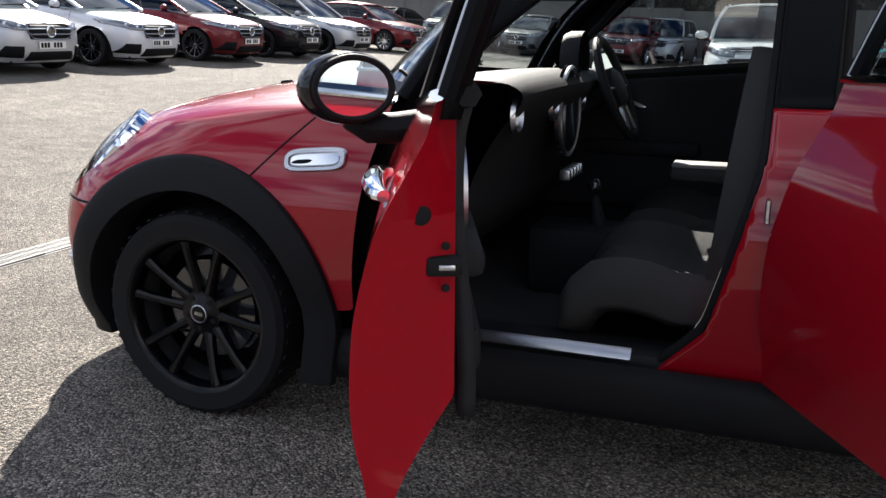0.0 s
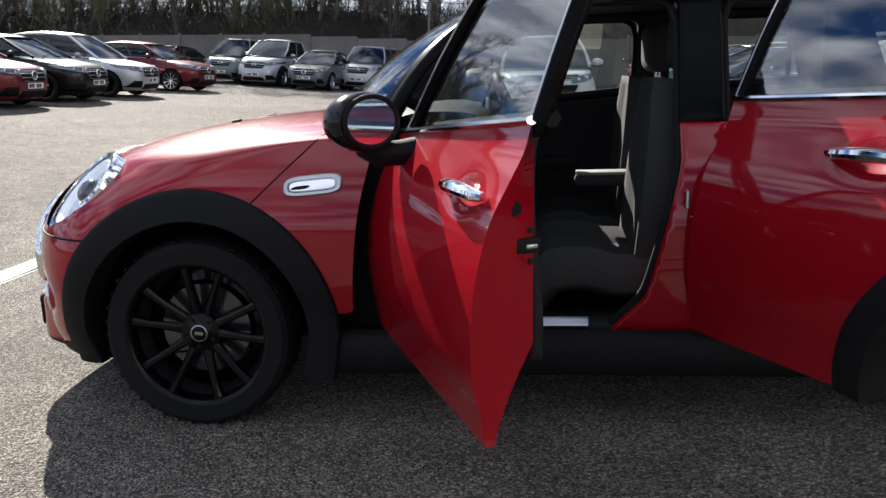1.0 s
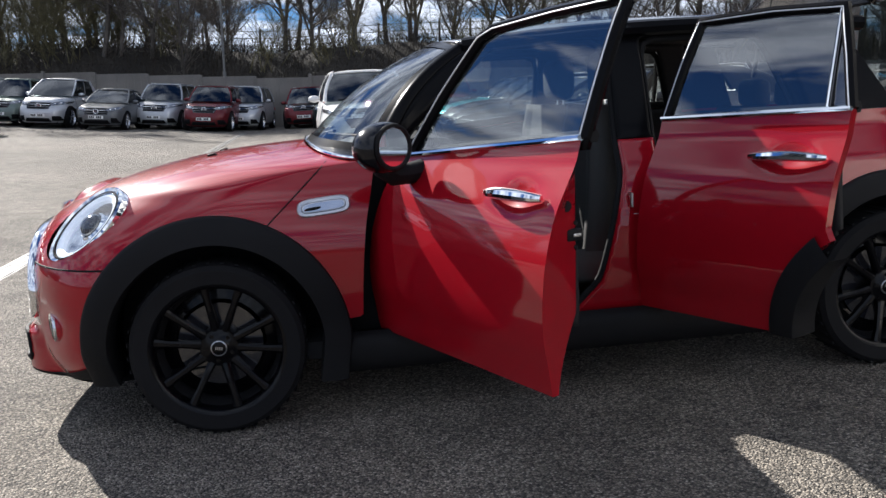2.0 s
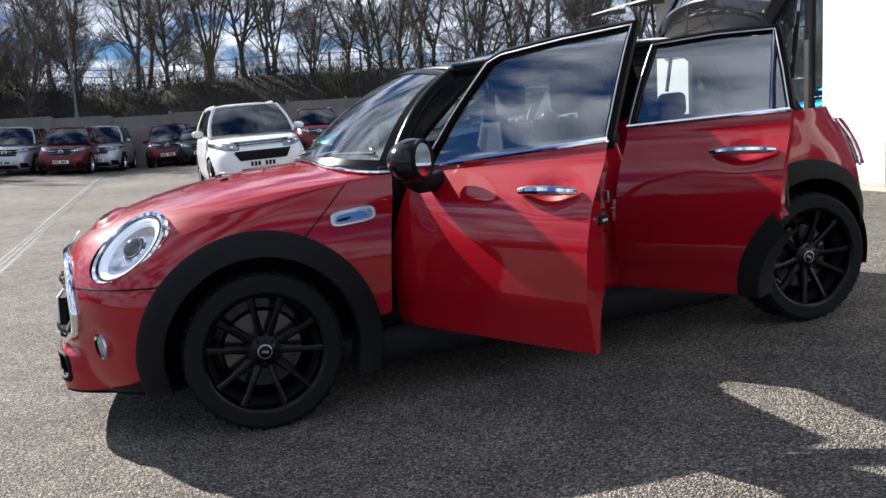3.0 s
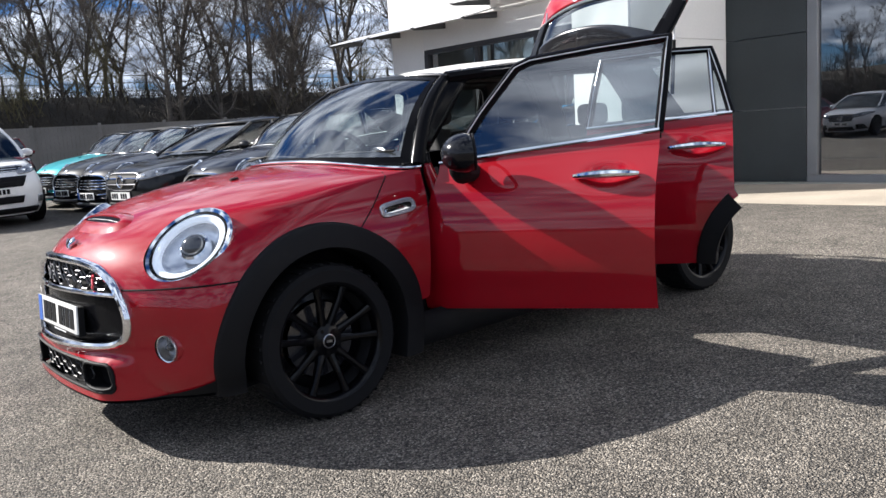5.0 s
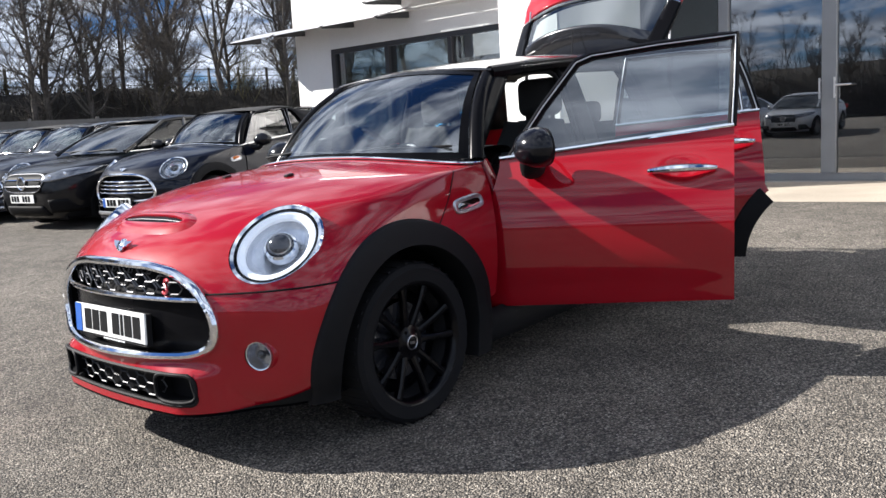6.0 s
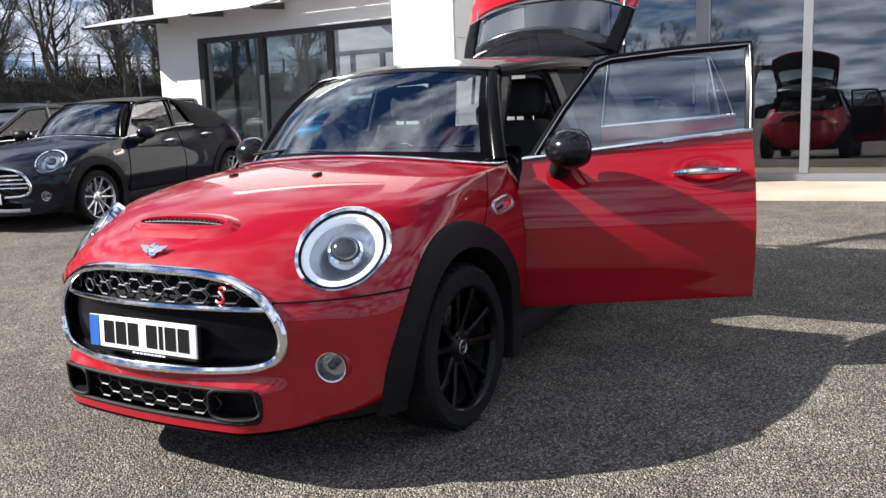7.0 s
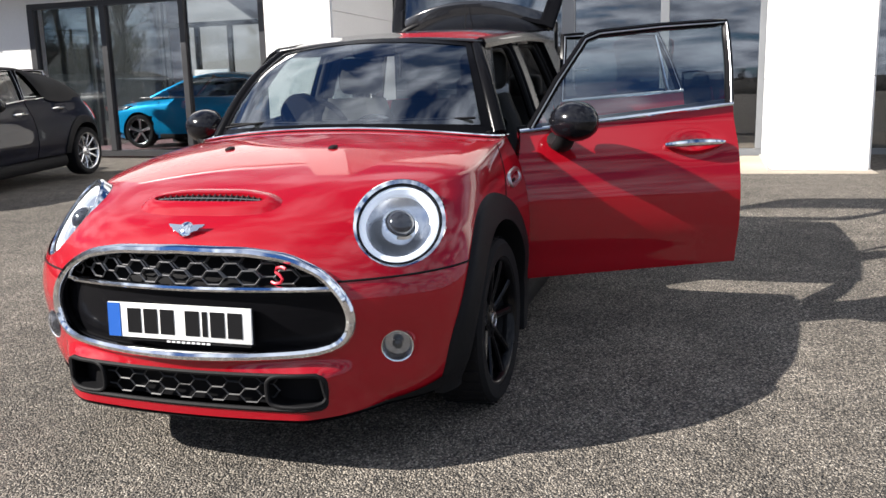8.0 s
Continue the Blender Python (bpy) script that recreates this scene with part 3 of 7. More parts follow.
def build_bank(name, a, b, out, f=1.0):
    along = (b - a).normalized()
    L = (b - a).length
    bm = bmesh.new()
    nu, nv = int(L / 1.5), 14
    P = []
    for i in range(nu + 1):
        row = []
        for j in range(nv + 1):
            d = 0.4 + 34 * (j / nv) ** 1.6
            p = a + along * (L * i / nu) + out * d
            z = ground_z(p.x, p.y) + bank_height(d, f) - (0.5 if j == 0 else 0)
            z += 0.35 * noise.noise(Vector((p.x * 0.35, p.y * 0.35, 0)))
            row.append(bm.verts.new((p.x, p.y, z)))
        P.append(row)
    for i in range(nu):
        for j in range(nv):
            bm.faces.new((P[i][j], P[i + 1][j], P[i + 1][j + 1], P[i][j + 1]))
    bmesh.ops.recalc_face_normals(bm, faces=bm.faces)
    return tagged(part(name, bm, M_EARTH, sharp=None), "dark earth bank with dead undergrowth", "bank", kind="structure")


def scrub_sheet(name, a, b, out, count, seed, tall=1.0, f=1.0):
    """Brambles and dead stems that cover the bank: thin blades and small leaves."""
    rng = random.Random(seed)
    along = (b - a).normalized()
    L = (b - a).length
    V, F = [], []
    for _ in range(count):
        d = 0.6 + 8 * rng.random() ** 1.4
        p = a + along * (L * rng.random()) + out * d
        z = ground_z(p.x, p.y) + bank_height(d, f) - 0.1
        h = tall * rng.uniform(0.35, 1.25) * (0.6 + 0.8 * (0.5 + 0.5 * noise.noise(Vector((p.x * 0.5, p.y * 0.5, 3)))))
        lean = Vector((rng.gauss(0, 0.35), rng.gauss(0, 0.35), 1)).normalized()
        side = lean.cross(Vector((rng.gauss(0, 1), rng.gauss(0, 1), 0.2))).normalized() * 0.012
        base = Vector((p.x, p.y, z))
        mid = base + lean * h * 0.6
        tip = base + lean * h + Vector((rng.gauss(0, 0.15), rng.gauss(0, 0.15), 0))
        n = len(V)
        V += [base - side, base + side, mid + side, mid - side, tip]
        F += [(n, n + 1, n + 2, n + 3), (n + 3, n + 2, n + 4)]
        for _ in range(5):
            c = base + lean * h * rng.uniform(0.15, 1.0) + Vector((rng.gauss(0, 0.18), rng.gauss(0, 0.18), rng.gauss(0, 0.1)))
            r = rng.uniform(0.02, 0.055)
            u = Vector((rng.gauss(0, 1), rng.gauss(0, 1), rng.gauss(0, 1))).normalized() * r
            w = u.orthogonal().normalized() * r * 0.6
            n = len(V)
            V += [c - u, c + w, c + u, c - w]
            F += [(n, n + 1, n + 2, n + 3)]
    me = bpy.data.meshes.new(name)
    me.from_pydata([tuple(v) for v in V], [], F)
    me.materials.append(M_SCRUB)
    return tagged(new(name, me), "tangled brown bramble and dead stems on the bank", "undergrowth", kind="stuff")


build_bank("bank_north", FENCE_A - FENCE_DIR * 10, FENCE_B + FENCE_DIR * 10, FENCE_OUT)
scrub_sheet("undergrowth", FENCE_A, FENCE_B, FENCE_OUT, 17000, 11, 0.85)
WEST_A, WEST_M, WEST_B = Vector((-44, -46, 0)), Vector((-46, 10, 0)), Vector((-47, 47, 0))
build_bank("bank_west", WEST_A, WEST_M, Vector((-1, 0, 0)), 0.3)
scrub_sheet("undergrowth", WEST_A, WEST_M, Vector((-1, 0, 0)), 1500, 12, 1.0, 0.3)
build_bank("bank_west_high", WEST_M, WEST_B, Vector((-1, 0, 0)), 1.2)
scrub_sheet("undergrowth", WEST_M, WEST_B, Vector((-1, 0, 0)), 2500, 14, 1.6, 1.2)
SOUTH_A, SOUTH_B = Vector((-44, -46, 0)), Vector((46, -46, 0))
build_bank("bank_south", SOUTH_A, SOUTH_B, Vector((0, -1, 0)), 0.3)
scrub_sheet("undergrowth", SOUTH_A, SOUTH_B, Vector((0, -1, 0)), 1500, 13, 1.0, 0.3)


def tree_meshes(seed, height):
    """A bare winter tree: a tapered trunk with limbs, and a crown of fine twigs."""
    rng = random.Random(seed)
    TV, TF, CV, CF = [], [], [], []
    def limb(V, F, pts, radii, seg):
        n0 = len(V)
        for i, (p, r) in enumerate(zip(pts, radii)):
            t = (pts[min(i + 1, len(pts) - 1)] - pts[max(i - 1, 0)]).normalized()
            s = t.orthogonal().normalized()
            w = t.cross(s)
            for k in range(seg):
                a = 2 * math.pi * k / seg
                V.append(tuple(p + s * (r * math.cos(a)) + w * (r * math.sin(a))))
        for i in range(len(pts) - 1):
            for k in range(seg):
                a, b = n0 + i * seg + k, n0 + i * seg + (k + 1) % seg
                F.append((a, b, b + seg, a + seg))
    def sprig(p, d, length):
        side = d.cross(Vector((rng.gauss(0, 1), rng.gauss(0, 1), rng.gauss(0, 1)))).normalized() * 0.009
        q = p + d * length + Vector((0, 0, 0.08 * length))
        n = len(CV)
        CV.extend((tuple(p - side), tuple(p + side), tuple(q)))
        CF.append((n, n + 1, n + 2))
    def wander(start, way, length, steps, bend, rise):
        pts, d = [start], way.normalized()
        for _ in range(steps):
            d = (d + Vector((rng.gauss(0, bend), rng.gauss(0, bend), rng.gauss(0, bend * 0.6) + rise))).normalized()
            pts.append(pts[-1] + d * (length / steps))
        return pts
    def twigs(br, steps, Lb, count):
        for _ in range(count):
            g = rng.uniform(0.2, 1.0)
            j = min(int(g * steps), steps - 1)
            s2 = br[j].lerp(br[j + 1], g * steps - j)
            w2 = (br[j + 1] - br[j]).normalized() + Vector((rng.gauss(0, 0.75), rng.gauss(0, 0.75), rng.gauss(0.1, 0.45)))
            Lt = max(0.7, Lb * rng.uniform(0.28, 0.55))
            tw = wander(s2, w2, Lt, 3, 0.22, 0.05)
            limb(CV, CF, tw, [0.014, 0.011, 0.008, 0.004], 3)
            for _ in range(11):
                q = rng.uniform(0.15, 1.0)
                j2 = min(int(q * 3), 2)
                s3 = tw[j2].lerp(tw[j2 + 1], q * 3 - j2)
                w3 = (tw[j2 + 1] - tw[j2]).normalized() + Vector((rng.gauss(0, 0.65), rng.gauss(0, 0.65), rng.gauss(0.05, 0.5)))
                sprig(s3, w3.normalized(), rng.uniform(0.3, 0.9))
    stem = rng.uniform(0.03, 0.16)
    r0 = height * rng.uniform(0.0075, 0.0115)
    lean = Vector((rng.gauss(0, 0.06), rng.gauss(0, 0.06), 1))
    bole = wander(Vector((0, 0, -0.5)), lean, height * stem + 0.5, 5, 0.03, 0.05)
    limb(TV, TF, bole, [r0 * (1.25 - 0.25 * i / 5) for i in range(6)], 8)
    twigs(bole, 5, 2.4, 12)
    leaders = rng.choice((1, 2, 3, 4))
    az0 = rng.uniform(0, 6.28)
    for fk in range(leaders):
        az = az0 + 6.28 * fk / leaders + rng.gauss(0, 0.3)
        tilt = 0.06 if leaders == 1 else rng.uniform(0.16, 0.42)
        rise = height * (1 - stem) * rng.uniform(0.85, 1.0)
        lead = wander(bole[-1] - Vector((0, 0, 0.1)), Vector((math.cos(az) * tilt, math.sin(az) * tilt, 1)), rise, 10, 0.06, 0.03)
        rl = r0 * 0.95 / math.sqrt(leaders)
        rad = [rl * (1 - 0.9 * i / 10) + 0.010 for i in range(11)]
        limb(TV, TF, lead, rad, 7)
        twigs(lead, 10, rise * 0.28, 14)
        for _ in range(int(32 / leaders)):
            f = rng.random() ** 1.35 * 0.93 + 0.02
            i = min(int(f * 10), 9)
            s = lead[i].lerp(lead[i + 1], f * 10 - i)
            az = rng.uniform(0, 2 * math.pi)
            way = Vector((math.cos(az), math.sin(az), rng.uniform(0.25, 1.5)))
            Lb = height * rng.uniform(0.16, 0.34) * (1.15 - f * 0.7)
            br = wander(s, way, Lb, 6, 0.15, 0.09)
            rb = min(rad[i] * rng.uniform(0.35, 0.6), 0.065)
            limb(TV, TF, br, [rb * (1 - 0.85 * k / 6) + 0.006 for k in range(7)], 5)
            twigs(br, 6, Lb, 8)
    out = []
    for nm, V, F, m in (("trunk", TV, TF, M_BARK), ("crown", CV, CF, M_TWIG)):
        me = bpy.data.meshes.new(nm)
        me.from_pydata(V, [], F)
        me.materials.append(m)
        for p in me.polygons:
            p.use_smooth = True
        out.append(me)
    return out


def shrub_mesh(seed):
    """A shrub of many thin stems with fine twigs."""
    rng = random.Random(seed)
    V, F = [], []
    def stick(a, b, r0, r1):
        t = (b - a).normalized()
        u = t.orthogonal().normalized()
        w = t.cross(u)
        n = len(V)
        for p, r in ((a, r0), (b, r1)):
            for k in range(3):
                V.append(tuple(p + u * (r * math.cos(2.094 * k)) + w * (r * math.sin(2.094 * k))))
        for k in range(3):
            F.append((n + k, n + (k + 1) % 3, n + 3 + (k + 1) % 3, n + 3 + k))
    def grow(p, d, length, r, depth):
        steps = 4 if depth < 2 else 2
        for i in range(steps):
            d = (d + Vector((rng.gauss(0, 0.16), rng.gauss(0, 0.16), rng.gauss(0.02, 0.1)))).normalized()
            q = p + d * (length / steps)
            stick(p, q, r, r * 0.75)
            p, r = q, r * 0.75
            if depth < 2:
                for _ in range(3):
                    e = (d + Vector((rng.gauss(0, 0.55), rng.gauss(0, 0.55), rng.gauss(0.1, 0.3)))).normalized()
                    grow(p, e, length * rng.uniform(0.25, 0.4), r * 0.55, depth + 1)
    for _ in range(9):
        grow(Vector((rng.gauss(0, 0.4), rng.gauss(0, 0.4), 0)), Vector((rng.gauss(0, 0.35), rng.gauss(0, 0.35), 1)).normalized(), rng.uniform(2.6, 4.4), 0.028, 0)
    me = bpy.data.meshes.new("shrub")
    me.from_pydata(V, [], F)
    me.materials.append(M_SHRUB)
    return me


def build_trees():
    kinds = [tree_meshes(20 + k, h) for k, h in enumerate((11.5, 10.5, 13, 10, 12, 8, 6))]
    rng = random.Random(5)
    def plant(p, z, k, scale, group):
        m = Matrix.Translation((p.x, p.y, z)) @ Matrix.Rotation(rng.uniform(0, 6.28), 4, "Z") @ Matrix.Diagonal((scale, scale, scale, 1))
        t = new("tree")
        t.matrix_basis = m
        tagged(t, "bare winter tree with grey-brown branches on the bank" if k < 5 else "thin young bare tree on the bank", "tree", group)
        for nm, me in zip(("trunk", "crown"), kinds[k]):
            o = new(nm, me)
            o.parent = t
    L = (FENCE_B - FENCE_A).length
    n = 92
    for i in range(n):
        s = L * (i + rng.uniform(0.1, 0.9)) / n
        d = rng.choice((2.5, 4.5, 7, 10, 14)) + rng.uniform(-1, 1)
        p = FENCE_A + FENCE_DIR * s + FENCE_OUT * d
        plant(p, ground_z(p.x, p.y) + bank_height(d) - 0.2, rng.choice((0, 1, 2, 3, 4, 0, 1, 2, 5, 6)), rng.uniform(0.85, 1.2), "trees on the north bank")
    for i in range(8):
        p = WEST_A.lerp(WEST_M, (i + rng.random()) / 8) + Vector((-rng.uniform(2, 12), 0, 0))
        plant(p, ground_z(p.x, p.y) + bank_height(-(p.x + 45), 0.3) - 0.3, rng.randrange(7), rng.uniform(0.16, 0.24), "trees on the west bank")
    for i in range(16):
        p = WEST_M.lerp(WEST_B, (i + rng.random()) / 16) + Vector((-rng.uniform(2, 10), 0, 0))
        plant(p, ground_z(p.x, p.y) + bank_height(-(p.x + 46), 1.2) - 0.3, rng.randrange(7), rng.uniform(0.4, 0.6), "trees on the west bank")
    bush = shrub_mesh(77)
    for i in range(54 + 62):
        # thicker and taller towards the west end
        d = rng.uniform(2.5, 9)
        far = L * (i + rng.random()) / 54 if i < 54 else L * 0.42 * (i - 54 + rng.random()) / 62
        p = FENCE_A + FENCE_DIR * far + FENCE_OUT * d
        k = rng.uniform(0.6, 1.1) if i < 54 else rng.uniform(1.0, 1.45)
        o = new("shrub", bush)
        o.matrix_basis = Matrix.Translation((p.x, p.y, ground_z(p.x, p.y) + bank_height(d) - 0.2)) @ Matrix.Rotation(rng.uniform(0, 6.28), 4, "Z") @ Matrix.Diagonal((k, k, k, 1))
        tagged(o, "bare olive-brown shrub of many stems on the bank", "shrub", "shrubs on the north bank")
    for i in range(12):
        p = SOUTH_A.lerp(SOUTH_B, (i + rng.random()) / 12) + Vector((0, -rng.uniform(2, 12), 0))
        plant(p, ground_z(p.x, p.y) + bank_height(-(p.y + 46), 0.3) - 0.3, rng.randrange(7), rng.uniform(0.45, 0.65), "trees on the south bank")


build_trees()


def build_rail_fence():
    """A post and rail fence on top of the bank."""
    root = thing("rail_fence", Matrix.Identity(4), "dark post and rail fence along the top of the bank", "fence")
    n = 60
    a, b = FENCE_A + FENCE_OUT * 7.5, FENCE_B + FENCE_OUT * 7.5
    pm = finish("rail_post", box(-0.05, 0.05, -0.05, 0.05, 0, 1.35), M_BARK, False)
    zs = []
    for k in range(n + 1):
        p = a.lerp(b, k / n)
        z = ground_z(p.x, p.y) + bank_height(7.5) - 0.1
        o = new("rail_post", pm)
        o.parent = root
        o.matrix_basis = Matrix.Translation((p.x, p.y, z))
        zs.append(Vector((p.x, p.y, z)))
    for h in (0.5, 0.9, 1.25):
        part("rail", tube([p + Vector((0, 0, h)) for p in zs], 0.018, 4), M_BARK, root)


build_rail_fence()


def lamp_column(x, y, h, base):
    c = thing("lamp_column", Matrix.Translation((x, y, base)), "tall galvanised steel lamp column on the bank", "street lamp", "lamp columns by the fence")
    part("column", tube([(0, 0, -0.3), (0, 0, 1.4), (0, 0, 1.45), (0, 0, h)], [0.085, 0.085, 0.055, 0.04], 10), M_GALV, c)
    part("bracket", tube([(0, 0, h - 0.02), (0.2, -0.5, h + 0.12), (0.25, -0.7, h + 0.14)], 0.03, 8), M_GALV, c)
    part("lantern", box(-0.14, 0.14, -0.38, 0.38, -0.06, 0.06, bevel=0.03, m=Matrix.Translation((0.3, -0.95, h + 0.13))), M_FRAME_LIGHT, c)


lamp_column(-3.9, 36.8, 9.0, 1.0)
lamp_column(24.4, 29.4, 9.0, 1.0)


# ---------------------------------------------------------------- the red hatchback
# Car axes: x to the rear from the front axle, y to its right, z up from the road.
CAR_POSE = pose(0, 0, 0, -0.484, -2.218, 0.0)
SIDE_Z = (0.18, 0.25, 0.33, 0.50, 0.65, 0.75, 0.82, 0.90, 0.95, 1.0, 1.2, 1.37, 1.42)
SIDE_Y = (0.74, 0.775, 0.805, 0.832, 0.828, 0.808, 0.785, 0.742, 0.715, 0.70, 0.632, 0.555, 0.50)


def side_y(z):
    return table(SIDE_Z, SIDE_Y, z)


NOSE_X = (-0.75, -0.785, -0.797, -0.797, -0.775, -0.732, -0.66, -0.555, -0.42, -0.26, -0.08, 0.12, 0.34)
NOSE_N = (1.06, 1.08, 1.10, 1.08, 1.04, 0.98, 0.92, 0.87, 0.80, 0.80, 0.80, 0.80, 0.80)
NOSE_Z0 = (0.204, 0.28, 0.40, 0.52, 0.62, 0.70, 0.775, 0.83, 0.88, 0.92, 0.952, 0.974, 0.988)
NOSE_Z1 = (0.215, 0.28, 0.40, 0.52, 0.62, 0.715, 0.785, 0.83, 0.865, 0.89, 0.908, 0.920, 0.928)
NOSE_XS = (-0.36, -0.37, -0.37, -0.35, -0.30, -0.18, 0.0, 0.12, 0.20, 0.30, 0.40, 0.50, 0.60)
DOOR_X0, DOOR_X1, DOOR_X2 = 0.615, 1.550, 2.292


def wing_end(z):
    """Where the wing ends before the door."""
    return table((0.30, 0.50, 0.70, 0.85, 0.95), (0.510, 0.522, 0.546, 0.580, 0.602), z)


def nose(u, v):
    """The front of the body: u from -1 (right side) over 0 (middle) to 1 (left side), v from the lip to the screen."""
    s, a = (-1 if u < 0 else 1), abs(u)
    xf, z0, z1, xs = curve(NOSE_X, v), curve(NOSE_Z0, v), curve(NOSE_Z1, v), curve(NOSE_XS, v)
    Y = side_y(z1)
    if a < 0.75:
        th = a / 0.75 * math.pi / 2
        n = curve(NOSE_N, v)
        x = xs - (xs - xf) * max(math.cos(th), 0) ** n
        y = Y * math.sin(th) ** n
    else:
        x = xs + (max(wing_end(z1), xs) - xs) * (a - 0.75) / 0.25
        y = Y
    w = clamp(y / Y)
    z = z0 + (z1 - z0) * w ** 2.2
    # the lower lip stands forward, flat across the middle
    k = clamp((0.385 - z) / 0.05)
    k = k * k * (3 - 2 * k)
    lip = -0.797 + 0.035 * (min(y, 0.46) / 0.5) ** 2 + 3.6 * max(0.0, y - 0.38) ** 2
    x += k * (min(x, lip) - x)
    # a hollow round the fog lamps
    x += 0.020 * math.exp(-((y - 0.652) / 0.095) ** 2 - ((z - 0.408) / 0.075) ** 2)
    return x, -s * y, z


_uu, _vv = np.linspace(0, 1, 500), np.linspace(0, 1, 360)
_NP = np.array([[nose(u, v) for v in _vv] for u in _uu])


def front_at(y, z):
    """The point of the nose at a place seen from the front."""
    d = (_NP[..., 1] + abs(y)) ** 2 + (_NP[..., 2] - z) ** 2
    d = np.where(_NP[..., 0] > 0.35, 9.0, d)
    i, j = np.unravel_index(np.argmin(d), d.shape)
    return float(_NP[i, j, 0])


def nose_at(x, z):
    """The half width of the nose at a place seen from the side."""
    d = (_NP[..., 0] - x) ** 2 + (_NP[..., 2] - z) ** 2 + np.where(_NP[..., 1] > -0.3, 9.0, 0.0)
    i, j = np.unravel_index(np.argmin(d), d.shape)
    return float(-_NP[i, j, 1])


def bonnet_at(x, y):
    """The height of the bonnet at a place seen from above."""
    d = (_NP[..., 0] - x) ** 2 + (_NP[..., 1] + abs(y)) ** 2 + np.where(_NP[..., 2] < 0.66, 9.0, 0.0)
    i, j = np.unravel_index(np.argmin(d), d.shape)
    return float(_NP[i, j, 2])


def sd_poly(pts, px, py, r=0.0):
    """Signed distance to a rounded polygon: below 0 inside."""
    n = len(pts)
    best, s = 1e9, 1.0
    for i in range(n):
        ax, ay = pts[i]
        bx, by = pts[i - 1]
        ex, ey, wx, wy = bx - ax, by - ay, px - ax, py - ay
        t = clamp((wx * ex + wy * ey) / (ex * ex + ey * ey))
        dx, dy = wx - ex * t, wy - ey * t
        best = min(best, dx * dx + dy * dy)
        c1, c2, c3 = py >= ay, py < by, ex * wy > ey * wx
        if (c1 and c2 and c3) or (not c1 and not c2 and not c3):
            s = -s
    return s * math.sqrt(best) - r


def snap(bm, f, tol, axes=(0, 2), cond=None):
    """Pull the ragged border of a cut on to the line f = 0."""
    for w in bm.verts:
        if not w.is_boundary or (cond and not cond(w.co)):
            continue
        for _ in range(3):
            p = [w.co[axes[0]], w.co[axes[1]]]
            d = f(*p)
            if abs(d) > tol:
                break
            gx = (f(p[0] + 1e-4, p[1]) - d) / 1e-4
            gy = (f(p[0], p[1] + 1e-4) - d) / 1e-4
            g = gx * gx + gy * gy
            if g < 0.05:
                break
            w.co[axes[0]] -= d * gx / g
            w.co[axes[1]] -= d * gy / g


AXLE_Z, WHEELBASE = 0.308, 2.567


def arch(cx, R):
    return lambda x, z: math.hypot(x - cx, z - AXLE_Z) - R


GRILLE = [(0.0, 0.663), (0.22, 0.657), (0.34, 0.640), (0.43, 0.600), (0.478, 0.545), (0.490, 0.505), (0.478, 0.474), (0.44, 0.464), (0.25, 0.458), (0.0, 0.456)]
GRILLE += [(-y, z) for y, z in GRILLE[-2:0:-1]]


def grille_f(y, z):
    """Below 0 inside the main grille, which is widest low down."""
    return sd_poly(GRILLE, y, z, 0.056)


LOWER = [(-0.45, 0.262), (0.45, 0.262), (0.44, 0.325), (-0.44, 0.325)]


def lower_f(y, z):
    return sd_poly(LOWER, y, z, 0.022)


car = thing("hatchback_car", CAR_POSE, "red five-door hatchback with black roof, doors and tailgate open", "car")


LAMP_C, LAMP_N, LAMP_A, LAMP_B = (-0.440, 0.625, 0.754), (-0.580, 0.48, 0.657), 0.140, 0.176
FOG_Y, FOG_Z = 0.652, 0.400


def lamp_axes(s):
    c = Vector((LAMP_C[0], s * LAMP_C[1], LAMP_C[2]))
    n = Vector((LAMP_N[0], s * LAMP_N[1], LAMP_N[2])).normalized()
    lean = Vector((0.25, s * 0.10, 0.205))
    up = (lean - n * n.dot(lean)).normalized()
    return c, up.cross(n).normalized(), up, n


